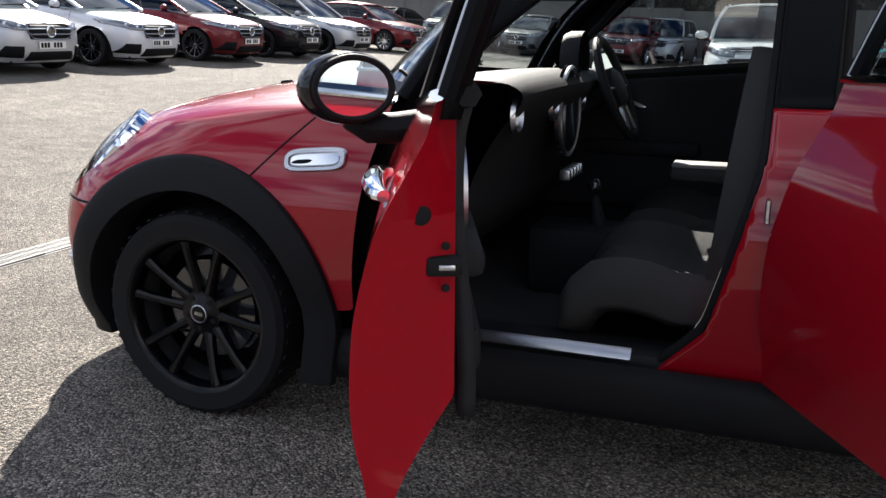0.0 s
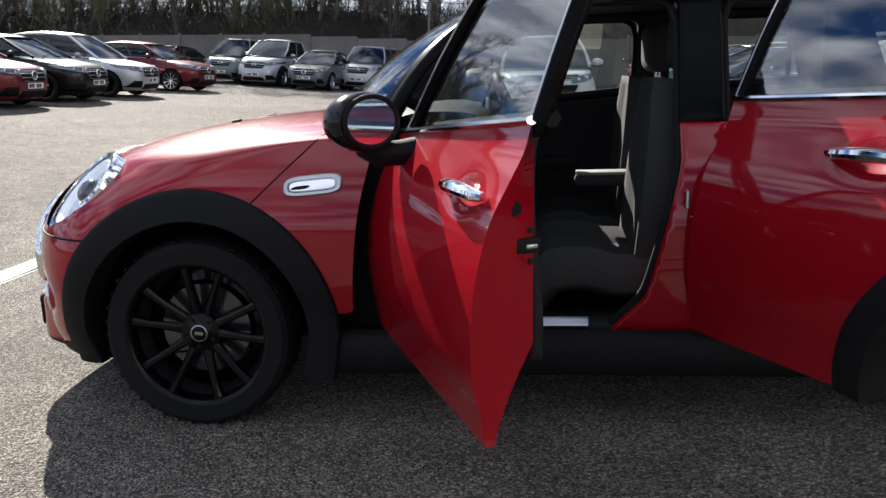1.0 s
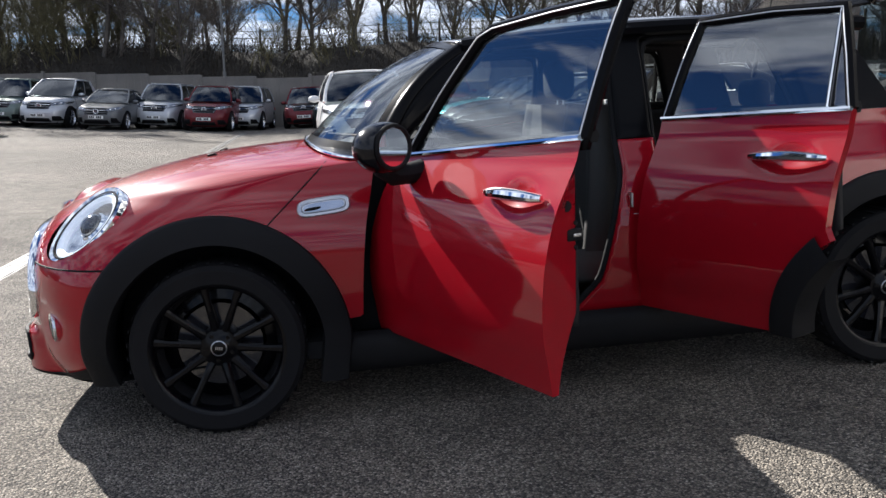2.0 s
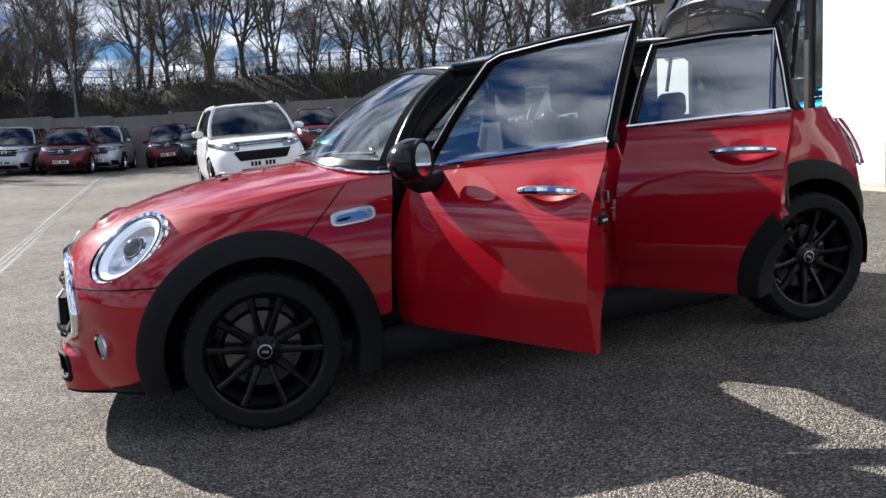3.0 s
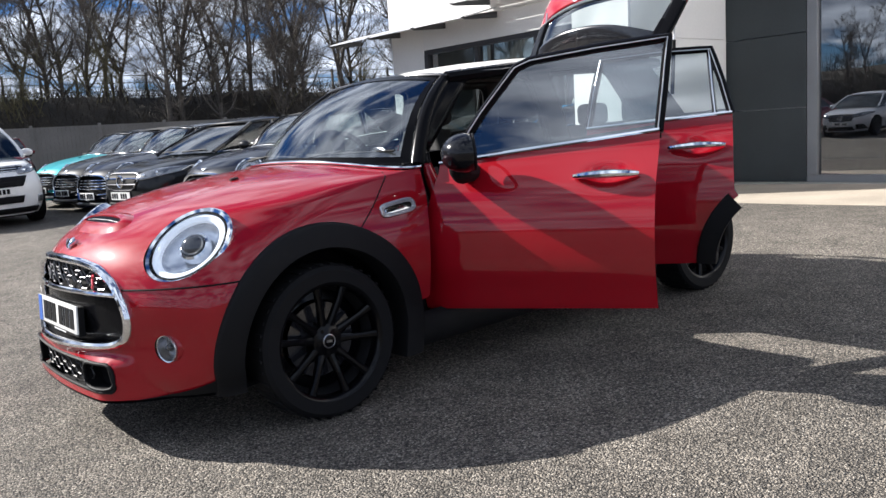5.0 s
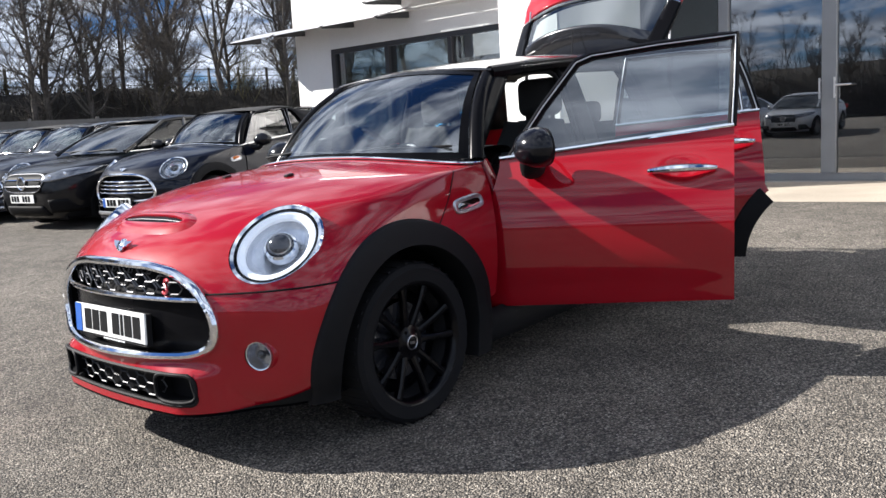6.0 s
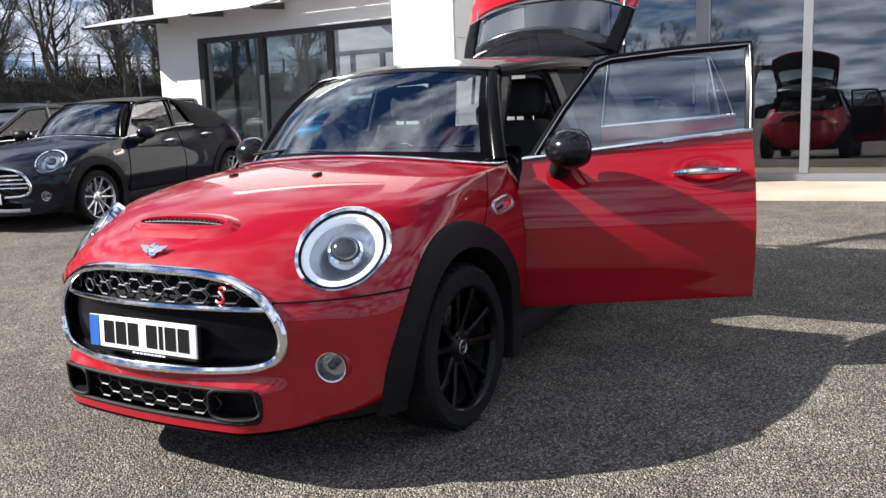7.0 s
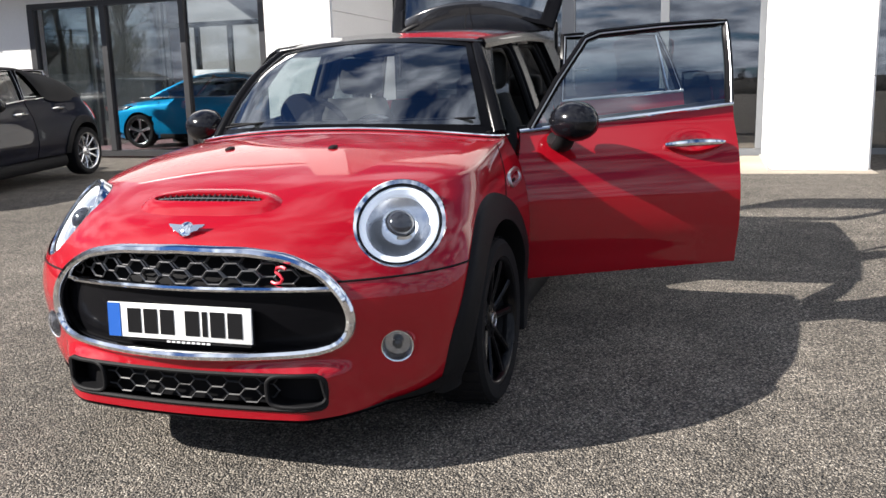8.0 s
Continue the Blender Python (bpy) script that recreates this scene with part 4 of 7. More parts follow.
def build_nose():
    fa = arch(0.0, 0.395)
    sides = [lamp_axes(-1), lamp_axes(1)]
    fogs = [Vector((front_at(FOG_Y, FOG_Z), s * FOG_Y, FOG_Z)) for s in (-1, 1)]
    def keep(c):
        for o, right, up, n in sides:
            d = c - o
            if (d.dot(right) / LAMP_A) ** 2 + (d.dot(up) / LAMP_B) ** 2 < 1.0 and abs(d.dot(n)) < 0.14:
                return False
        if any((c - o).length < 0.050 for o in fogs):
            return False
        if abs(c.y) > 0.5 and fa(c.x, c.z) < 0:
            return False
        if c.x < -0.3 and (grille_f(c.y, c.z) < -0.006 or lower_f(c.y, c.z) < 0):
            return False
        return True
    seam = 4 / 12
    wing_line = lambda c: abs(c.y) > 0.45 and (c.x - 0.204) * (0.931 - 0.732) - (c.z - 0.732) * (0.42 - 0.204) > 0 and c.x > 0.1
    pieces = (("bumper", 0.0, seam, lambda c: keep(c), 52), ("bonnet", seam, 1.0, lambda c: keep(c) and not wing_line(c), 110),
              ("wing", seam, 1.0, lambda c: keep(c) and wing_line(c) and c.y < 0, 110), ("wing", seam, 1.0, lambda c: keep(c) and wing_line(c) and c.y > 0, 110))
    for name, v0, v1, k, nv in pieces:
        bm = grid(lambda u, v: nose(u, v), 220, nv, k, u0=-1, u1=1, v0=v0, v1=v1)
        snap(bm, fa, 0.03, (0, 2), lambda c: abs(c.y) > 0.5)
        snap(bm, lambda y, z: grille_f(y, z) + 0.006, 0.02, (1, 2), lambda c: c.x < -0.3)
        snap(bm, lower_f, 0.02, (1, 2), lambda c: c.x < -0.3)
        for w in bm.verts:
            if w.is_boundary:
                for o, right, up, n in sides:
                    d = w.co - o
                    p, q = d.dot(right), d.dot(up)
                    e = math.hypot(p / LAMP_A, q / LAMP_B)
                    if 0.85 < e < 1.15 and abs(d.dot(n)) < 0.16:
                        w.co += (right * p + up * q) * (1.01 / e - 1)
                for o in fogs:
                    d = w.co - o
                    if 0.03 < d.length < 0.075:
                        w.co = o + d * (0.052 / d.length)
        part(name, bm, M_RED, car, sharp=None)


build_nose()


def valance(s):
    """The black lower edge of the bumper, which rises towards the wheel."""
    def fn(u, v):
        a = 0.36 + 0.38 * u
        p = Vector(nose(s * a, 0.004 + 0.105 * u ** 1.3 * v))
        return p.x - 0.004, p.y - s * 0.004, p.z - 0.002
    return part("bumper_valance", outward(grid(fn, 24, 4), (0.4, 0, 0.5)), M_PLASTIC, car, "black lower edge of the bumper")


for s in (-1, 1):
    valance(s)


def on_front(y, z, out=0.0):
    return Vector((front_at(y, z) - out, y, z))


def ring_front(f, zc, out, n=120, a=0.6, b=0.4):
    """The line f = 0 round (0, zc) on the nose."""
    pts = []
    for k in range(n):
        t = 2 * math.pi * k / n
        lo, hi = 0.02, 1.0
        for _ in range(24):
            mid = (lo + hi) / 2
            if f(a * mid * math.cos(t), zc + b * mid * math.sin(t)) < 0:
                lo = mid
            else:
                hi = mid
        pts.append(on_front(a * lo * math.cos(t), zc + b * lo * math.sin(t), out))
    return pts


def smooth_ring(pts, rounds=3):
    for _ in range(rounds):
        n = len(pts)
        pts = [(pts[i - 1] + pts[i] * 2 + pts[(i + 1) % n]) / 4 for i in range(n)]
    return pts


def hexagons(name, inside, z0, rows, y1, wide, high, bar, recess, material):
    """A honeycomb of flattened cells behind an opening, each cell a piece of its own."""
    b = bmesh.new()
    pts = [(0, wide * 0.5 * x, high * 0.5 * z) for x, z in ((1, 0), (0.5, 1), (-0.5, 1), (-1, 0), (-0.5, -1), (0.5, -1))]
    tube(pts, bar, 4, b, closed=True)
    me = finish(name, b, material, False)
    for row in range(rows):
        z = z0 + row * high / 2
        k = -12
        while k <= 12:
            y = (k + (0.5 if row % 2 else 0)) * wide * 1.5
            k += 1
            if abs(y) > y1 or inside(y, z) > 0.012:
                continue
            slope = (front_at(y + 0.02, z) - front_at(y - 0.02, z)) / 0.04
            o = new(name, me)
            o.parent = car
            o.matrix_basis = Matrix.Translation((front_at(y, z) + recess, y, z)) @ Matrix.Rotation(-math.atan(slope), 4, "Z")


def build_grille():
    rim = smooth_ring(ring_front(grille_f, 0.562, 0.004), 2)
    g = part("grille_surround", tube(rim, 0.0195, 10, closed=True, flat=0.9), M_CHROME, car, "chrome surround of the main grille")
    b = bmesh.new()
    lo = [b.verts.new(p) for p in rim]
    hi = [b.verts.new(p + Vector((0.11, 0, 0))) for p in rim]
    for i in range(len(rim)):
        b.faces.new((lo[i], lo[(i + 1) % len(rim)], hi[(i + 1) % len(rim)], hi[i]))
    part("grille_wall", b, M_INK, g)
    # backing and the glossy lower panel
    def inner(y, z):
        return grille_f(y, z) + 0.004
    bm = grid(lambda u, v: (front_at((2 * u - 1) * 0.54, 0.40 + v * 0.33) + 0.10, (2 * u - 1) * 0.54, 0.40 + v * 0.33), 60, 30,
              lambda c: inner(c.y, c.z) < 0.012)
    part("grille_backing", bm, M_INK, car)
    bm = grid(lambda u, v: (front_at((2 * u - 1) * 0.54, 0.40 + v * 0.205) + 0.045 - 0.01 * v, (2 * u - 1) * 0.54, 0.40 + v * 0.205), 80, 30,
              lambda c: inner(c.y, c.z) < 0.006)
    part("grille_panel", bm, M_BLACK_SATIN, car, "glossy black grille panel")
    ys = [(-0.505 + 1.01 * k / 50) for k in range(51)]
    part("grille_bar", tube([on_front(y, 0.607 - 0.009 * (y / 0.5) ** 2, -0.014) for y in ys], 0.0105, 8), M_CHROME, car, "chrome bar across the grille")
    dull = mat("honeycomb_dull", (0.03, 0.03, 0.032), rough=0.5, stain=0.05)
    comb = mat("honeycomb_black", (0.11, 0.11, 0.115), rough=0.32, metal=0.5, stain=0.05)
    hexagons("grille_cell", lambda y, z: max(inner(y, z), 0.622 - z), 0.634, 5, 0.50, 0.077, 0.043, 0.0034, 0.030, comb)
    # lower intake
    lo = [on_front(y, z, -0.004) for y, z in [(x, 0.225) for x in np.linspace(-0.44, 0.44, 30)] + [(x, 0.336) for x in np.linspace(0.43, -0.43, 30)]]
    bm = grid(lambda u, v: (front_at((2 * u - 1) * 0.48, 0.235 + v * 0.12) + 0.06, (2 * u - 1) * 0.48, 0.235 + v * 0.12), 40, 6)
    part("intake_backing", bm, M_INK, car)
    hexagons("intake_cell", lambda y, z: max(lower_f(y, z), abs(y) - 0.31), 0.272, 4, 0.32, 0.077, 0.043, 0.0034, 0.022, dull)
    pts = ring_front(lower_f, 0.294, 0.0, 120, 0.6, 0.12)
    part("intake_lip", tube(pts, 0.0075, 6, closed=True), M_PLASTIC, car)
    for s in (-1, 1):
        ring = []
        for k in range(28):
            t = 2 * math.pi * k / 28
            cy, cz = abs(math.cos(t)) ** 0.5 * math.copysign(1, math.cos(t)), abs(math.sin(t)) ** 0.5 * math.copysign(1, math.sin(t))
            y = s * (0.386 + 0.088 * cy)
            ring.append(on_front(y, 0.298 + 0.050 * cz, 0.002))
        duct = part("brake_duct", tube(ring, 0.007, 8, closed=True), M_PLASTIC, car, "black air duct")
        b = bmesh.new()
        lo = [b.verts.new(p) for p in ring]
        hi = [b.verts.new(p + Vector((0.07, 0, 0))) for p in ring]
        for i in range(28):
            b.faces.new((lo[i], lo[(i + 1) % 28], hi[(i + 1) % 28], hi[i]))
        b.faces.new(hi)
        part("duct_throat", b, M_INK, duct)
    # number plate with bars in place of its characters
    plate_pose = Matrix.Translation((front_at(0, 0.5) + 0.026, 0, 0.497)) @ pose(0, 0, 0, 0, 5, 0)
    plate = part("number_plate", box(-0.004, 0.004, -0.26, 0.26, -0.0555, 0.0555, bevel=0.002), M_PLATE_WHITE, car, "white front number plate with a blue band", m=plate_pose)
    part("plate_backing", box(0.004, 0.03, -0.25, 0.25, -0.066, 0.05), M_PLASTIC, plate)
    part("plate_band", box(-0.0062, -0.0042, 0.212, 0.2585, -0.054, 0.054), M_PLATE_BLUE, plate)
    x = 0.185
    for w in (0.05, 0.05, 0.05, -0.03, 0.05, 0.018, 0.05, 0.05):
        if w > 0:
            part("plate_bar", box(-0.0062, -0.0042, x - w, x, -0.0395, 0.0395), M_INK, plate)
            x -= w + 0.011
        else:
            x += w
    for k in range(9):
        part("plate_note", box(-0.0062, -0.0042, 0.03 - k * 0.018, 0.042 - k * 0.018, -0.0645, -0.059), M_WHITE_PLASTIC, plate)
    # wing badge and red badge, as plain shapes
    bx = -0.668
    base = Matrix.Translation((bx - 0.012, 0, bonnet_at(bx, 0) + 0.004)) @ pose(0, 0, 0, 0, 40, 0)
    b = lathe([(0.0, -0.007), (0.02, -0.007), (0.026, -0.003), (0.027, 0.0)], 24, axis="X")
    for s in (-1, 1):
        prism([(s * 0.018, 0.014), (s * 0.066, 0.017), (s * 0.058, 0.006), (s * 0.050, 0.004), (s * 0.044, -0.006), (s * 0.034, -0.008), (s * 0.020, -0.016)], 0.005, b,
              Matrix(((0, 0, -1, 0), (1, 0, 0, 0), (0, 1, 0, 0), (0, 0, 0, 1))))
    part("wing_badge", b, M_CHROME, car, "chrome wing-shaped badge", m=base)
    c = on_front(-0.335, 0.645, -0.004)
    s_pts = [(0.026, 0.022), (0.012, 0.027), (-0.010, 0.022), (-0.014, 0.010), (0.004, 0.001), (0.014, -0.010), (0.006, -0.022), (-0.016, -0.026), (-0.03, -0.022)]
    part("red_badge", tube([(0, -p[0], p[1]) for p in s_pts], 0.005, 6), M_BADGE_RED, car, "small red and chrome grille badge", m=Matrix.Translation(c) @ pose(0, 0, 0, 0, 8, -14))


build_grille()


def build_headlamp(s):
    """An oval lamp that lies in the nose, with a chrome rim, a ring of light and a round projector."""
    c, right, up, n = lamp_axes(s)
    M = Matrix((( *right, 0), (*up, 0), (*n, 0), (0, 0, 0, 1))).transposed()
    M = Matrix.Translation(c) @ M
    a, b = LAMP_A, LAMP_B
    def oval(k, z, f=1.0, n=56):
        return [(a * f * math.cos(2 * math.pi * i / n), b * f * math.sin(2 * math.pi * i / n), z) for i in range(n)]
    def dish(rows):
        bm = bmesh.new()
        rings = [[bm.verts.new(p) for p in oval(0, z, f)] for f, z in rows]
        for A, B in zip(rings, rings[1:]):
            for i in range(56):
                bm.faces.new((A[i], A[(i + 1) % 56], B[(i + 1) % 56], B[i]))
        if rows[-1][0] < 0.05:
            bm.faces.new(rings[-1])
        return bm
    lamp = part("headlamp", dish([(1.0, -0.12), (1.0, -0.02), (0.86, -0.01), (0.8, -0.035), (0.5, -0.075), (0.04, -0.09)]), M_LAMP_SILVER, car, "round headlamp with chrome rim", m=M)
    part("lamp_rim", dish([(1.035, -0.11), (1.055, -0.012), (1.045, 0.004), (1.0, 0.011), (0.93, 0.006), (0.90, -0.012)]), M_CHROME, lamp, "chrome rim")
    part("lamp_collar", dish([(1.0, -0.13), (1.045, -0.08), (1.052, -0.014)]), M_RED, lamp, "red paint round the lamp")
    part("light_ring", dish([(0.872, -0.016), (0.862, 0.002), (0.80, 0.003), (0.715, -0.006), (0.705, -0.02)]), M_DRL, lamp, "white ring of light")
    part("ring_gasket", dish([(0.905, -0.012), (0.90, 0.006), (0.875, 0.006), (0.87, -0.012)]), M_INK, lamp, "thin black ring inside the rim")
    pr = bmesh.new()
    ball(0.046, 0.046, 0.035, Matrix.Translation((0, 0.012, -0.014)), pr)
    part("projector", pr, M_LAMP_DARK, lamp, "dark glass projector lens")
    part("projector_collar", lathe([(0.058, -0.05), (0.058, -0.018), (0.05, -0.012), (0.044, -0.02)], 32, axis="Z", m=Matrix.Translation((0, 0.012, 0))), M_CHROME, lamp)
    part("lamp_glass", outward(dish([(0.925, 0.003), (0.8, 0.014), (0.6, 0.024), (0.35, 0.030), (0.02, 0.033)]), (0, 0, -0.3)), M_LENS, lamp).visible_shadow = False


for s in (-1, 1):
    build_headlamp(s)


def build_fog(s):
    y, z = s * FOG_Y, FOG_Z
    p = on_front(y, z)
    slope_z = (front_at(FOG_Y, z + 0.05) - front_at(FOG_Y, z - 0.05)) / 0.10
    n = Vector((-1.0, s * 0.34, 0.5 * slope_z)).normalized()
    M = Matrix.Translation(p - n * 0.006) @ n.to_track_quat("Z", "Y").to_matrix().to_4x4()
    f = part("fog_lamp", lathe([(0.0, -0.03), (0.04, -0.025), (0.05, 0.0), (0.05, 0.010)], 28, axis="Z"), M_FOG, car, "round fog lamp in the bumper", m=M)
    part("fog_rim", lathe([(0.047, -0.01), (0.052, 0.008), (0.051, 0.013), (0.047, 0.011)], 28, axis="Z"), M_LAMP_SILVER, f)
    part("fog_bezel", lathe([(0.050, -0.02), (0.0525, 0.004), (0.056, 0.003), (0.063, -0.010), (0.070, -0.030), (0.072, -0.050)], 36, axis="Z"), M_RED, f, "red bezel round the lamp")
    part("fog_bulb", ball(0.016, 0.016, 0.012, Matrix.Translation((0, 0, -0.008)), seg=14, rings=8), M_LAMP_DARK, f)
    part("fog_glass", outward(lathe([(0.049, 0.010), (0.03, 0.018), (0.0, 0.021)], 28, axis="Z"), (0, 0, -0.3)), M_LENS, f).visible_shadow = False


for s in (-1, 1):
    build_fog(s)


def hug(points, r, name, material=M_INK, seg=6, label=""):
    return part(name, tube(points, r, seg), material, car, label)


# panel gaps
for s in (-1, 1):
    pts = []
    for k in range(40):
        u = 0.30 + 0.70 * k / 39
        p = nose(s * u, 4 / 12)
        if (abs(p[1]) < 0.5 or arch(0, 0.43)(p[0], p[2]) > 0) and (p[0] < 0) and grille_f(p[1], p[2]) > 0.012:
            pts.append(Vector(p))
    hug(pts, 0.0036, "panel_gap")
    a, b = Vector((0.196, 0, 0.722)), Vector((0.425, 0, 0.932))
    pts = []
    for k in range(14):
        q = a.lerp(b, k / 13)
        pts.append(Vector((q.x, s * (nose_at(q.x, q.z)), q.z)))
    hug(pts, 0.0026, "panel_gap")


def screen_pt(a, b, out=0.0):
    """The windscreen: a from -1 to 1 across, b from 0 at the foot to 1 at the roof."""
    base = Vector((0.352 + 0.245 * abs(a) ** 2.8, -0.662 * a, 0.986 - 0.034 * a * a))
    top = Vector((0.925 + 0.03 * abs(a) ** 2.2, -0.478 * a, 1.368 - 0.040 * a * a))
    p = base.lerp(top, b)
    bulge = 0.045 * math.sin(math.pi * b) + out
    return p + Vector((-0.52, 0, 0.85)) * bulge


def build_bonnet_trim():
    # slot in the bonnet with a raised lip
    def ped(k, rx, ry, up, n=40):
        t = 2 * math.pi * k / n
        x = -0.535 + rx * math.sin(t)
        y = ry * math.copysign(abs(math.cos(t)) ** 0.7, math.cos(t))
        return Vector((x - up * 0.4, y, bonnet_at(x, y) + up))
    b = bmesh.new()
    rings = [[b.verts.new(ped(k, rx, ry, up)) for k in range(40)] for rx, ry, up in ((0.085, 0.27, -0.004), (0.062, 0.245, 0.008), (0.040, 0.222, 0.017), (0.026, 0.208, 0.016), (0.022, 0.205, 0.002))]
    for A, B in zip(rings, rings[1:]):
        for i in range(40):
            b.faces.new((A[i], A[(i + 1) % 40], B[(i + 1) % 40], B[i]))
    scoop = part("bonnet_scoop", b, M_RED, car, "raised scoop with a dark mesh slot")
    b = bmesh.new()
    b.faces.new([b.verts.new(ped(k, 0.024, 0.207, 0.006)) for k in range(40)])
    part("scoop_slot", b, M_INK, scoop)
    b = bmesh.new()
    for k in range(-9, 10):
        y = k * 0.021
        tube([(-0.560, y, bonnet_at(-0.56, y) + 0.012), (-0.515, y + 0.012, bonnet_at(-0.515, y) + 0.011)], 0.0025, 4, b)
    tube([(-0.54, y, bonnet_at(-0.54, y) + 0.012) for y in np.linspace(-0.19, 0.19, 12)], 0.0025, 4, b)
    part("scoop_mesh", b, bpy.data.materials["honeycomb_black"], scoop)
    for y in (-0.215, 0.225):
        z = bonnet_at(-0.03, y)
        b = box(-0.018, 0.018, -0.014, 0.014, -0.004, 0.009, bevel=0.005)
        part("washer_jet", b, M_PLASTIC, car, m=Matrix.Translation((-0.03, y, z)) @ pose(0, 0, 0, 0, -10, 0))
    # bright strip between bonnet and screen
    pts = []
    for k in range(61):
        u = 0.745 * (k / 30 - 1)
        p = Vector(nose(u, 1.0))
        pts.append(p + Vector((0.010, 0, 0.008)))
    part("scuttle_strip", tube(pts, 0.0085, 8, flat=0.8), M_CHROME, car, "chrome strip at the foot of the windscreen")
    # black panel between the strip and the glass
    def cowl(u, v):
        a = 2 * u - 1
        return tuple((Vector(nose(0.745 * a, 1.0)) + Vector((0.008, 0, 0.004))).lerp(screen_pt(a, 0.0) + Vector((0.01, 0, 0.004)), v))
    part("scuttle_panel", grid(cowl, 40, 4), M_BLACK_SATIN, car, "black panel at the foot of the windscreen")
    # side vents
    for s in (-1, 1):
        def vent(fx, fz, out):
            x, z = 0.405 + fx * 0.62, 0.785 + fz * 0.85 + 0.05 * fx
            return Vector((x, s * (nose_at(x, z) + out), z))
        def oval(rx, rz, out, n=36):
            q = []
            for k in range(n):
                t = 2 * math.pi * k / n
                q.append(vent(rx * math.copysign(abs(math.cos(t)) ** 0.45, math.cos(t)), rz * math.copysign(abs(math.sin(t)) ** 0.6, math.sin(t)), out))
            return q
        b = bmesh.new()
        rings = [[b.verts.new(p) for p in oval(rx, rz, o)] for rx, rz, o in ((0.150, 0.037, -0.002), (0.148, 0.0355, 0.007), (0.143, 0.032, 0.010), (0.126, 0.0225, 0.009), (0.122, 0.020, 0.003))]
        for A, B in zip(rings, rings[1:]):
            for i in range(36):
                b.faces.new((A[i], A[(i + 1) % 36], B[(i + 1) % 36], B[i]))
        b.faces.new(rings[-1])
        v = part("side_vent", b, M_SATIN, car, "chrome side vent on the front wing")
        b = bmesh.new()
        b.faces.new([b.verts.new(p) for p in oval(0.115, 0.0165, 0.0055)])
        part("vent_insert", b, M_CHROME, v, "chrome insert")
        b = bmesh.new()
        b.faces.new([b.verts.new(vent(-0.062 + 0.045 * math.copysign(abs(math.cos(a)) ** 0.5, math.cos(a)) + 0.012 * math.sin(a), -0.004 + 0.006 * math.sin(a), 0.0075)) for a in np.linspace(0, 2 * math.pi, 16, endpoint=False)])
        part("vent_slot", b, M_INK, v)
    # wipers
    for y0, y1, dx in ((-0.05, -0.60, 0.0), (0.52, 0.0, 0.0)):
        b = bmesh.new()
        tube([(0.42, y0, 1.005), (0.44, (y0 * 2 + y1) / 3, 1.022), (0.47, (y0 + y1) / 2, 1.028)], 0.009, 6, b, flat=0.6)
        tube([(0.43, y0 - 0.02, 1.018), (0.455, (y0 + y1) / 2, 1.018), (0.415 + 0.15 * abs(y1 / 0.6) ** 2.8, y1, 1.012)], 0.006, 6, b)
        part("wiper", b, M_PLASTIC, car, "black windscreen wiper at rest")


build_bonnet_trim()


# ---- cladding round the wheels and along the sills
def flare(cx, s, R0, R1, a0, a1, width):
    def fn(u, v):
        deg = a0 + (a1 - a0) * u
        a = radians(clamp(deg, 0, 180))
        prof = ((R0 - 0.004, -0.10), (R0, 0.010), (R0 + 0.012, 0.024), (R1 - 0.012, 0.019), (R1, 0.008), (R1 + 0.002, -0.012))
        r = curve([p[0] for p in prof], v)
        o = curve([p[1] for p in prof], v)
        x, z = cx + r * math.cos(a), AXLE_Z + r * math.sin(a)
        if deg < 0:
            z, x = AXLE_Z + 0.0075 * deg, x + 0.0012 * deg
        elif deg > 180:
            z, x = AXLE_Z - 0.0075 * (deg - 180), x + 0.0012 * (deg - 180)
        return x, s * (width(x, z) + o), z
    return grid(fn, 64, 15, flip=s > 0)


def tail_at(x, z):
    d = (_QP[..., 0] - x) ** 2 + (_QP[..., 2] - z) ** 2 + np.where(_QP[..., 1] > -0.3, 9.0, 0.0)
    i, j = np.unravel_index(np.argmin(d), d.shape)
    return float(-_QP[i, j, 1])


TAIL_X = (3.02, 3.12, 3.17, 3.185, 3.18, 3.165, 3.14, 3.10, 3.05)
TAIL_Z = (0.20, 0.30, 0.40, 0.50, 0.60, 0.70, 0.80, 0.90, 1.0)


def tail(u, v):
    s, a = (-1 if u < 0 else 1), abs(u)
    xr, z = curve(TAIL_X, v), curve(TAIL_Z, v)
    Y = side_y(z)
    xs = 2.50
    if a < 0.7:
        th = a / 0.7 * math.pi / 2
        x = xs + (xr - xs) * max(math.cos(th), 0) ** 0.72
        y = Y * math.sin(th) ** 0.72
    else:
        x = xs - (xs - DOOR_X2 - 0.004) * (a - 0.7) / 0.3
        y = Y
    return x, -s * y, z


_QP = np.array([[tail(u, v) for v in np.linspace(0, 1, 200)] for u in np.linspace(0, 1, 260)])


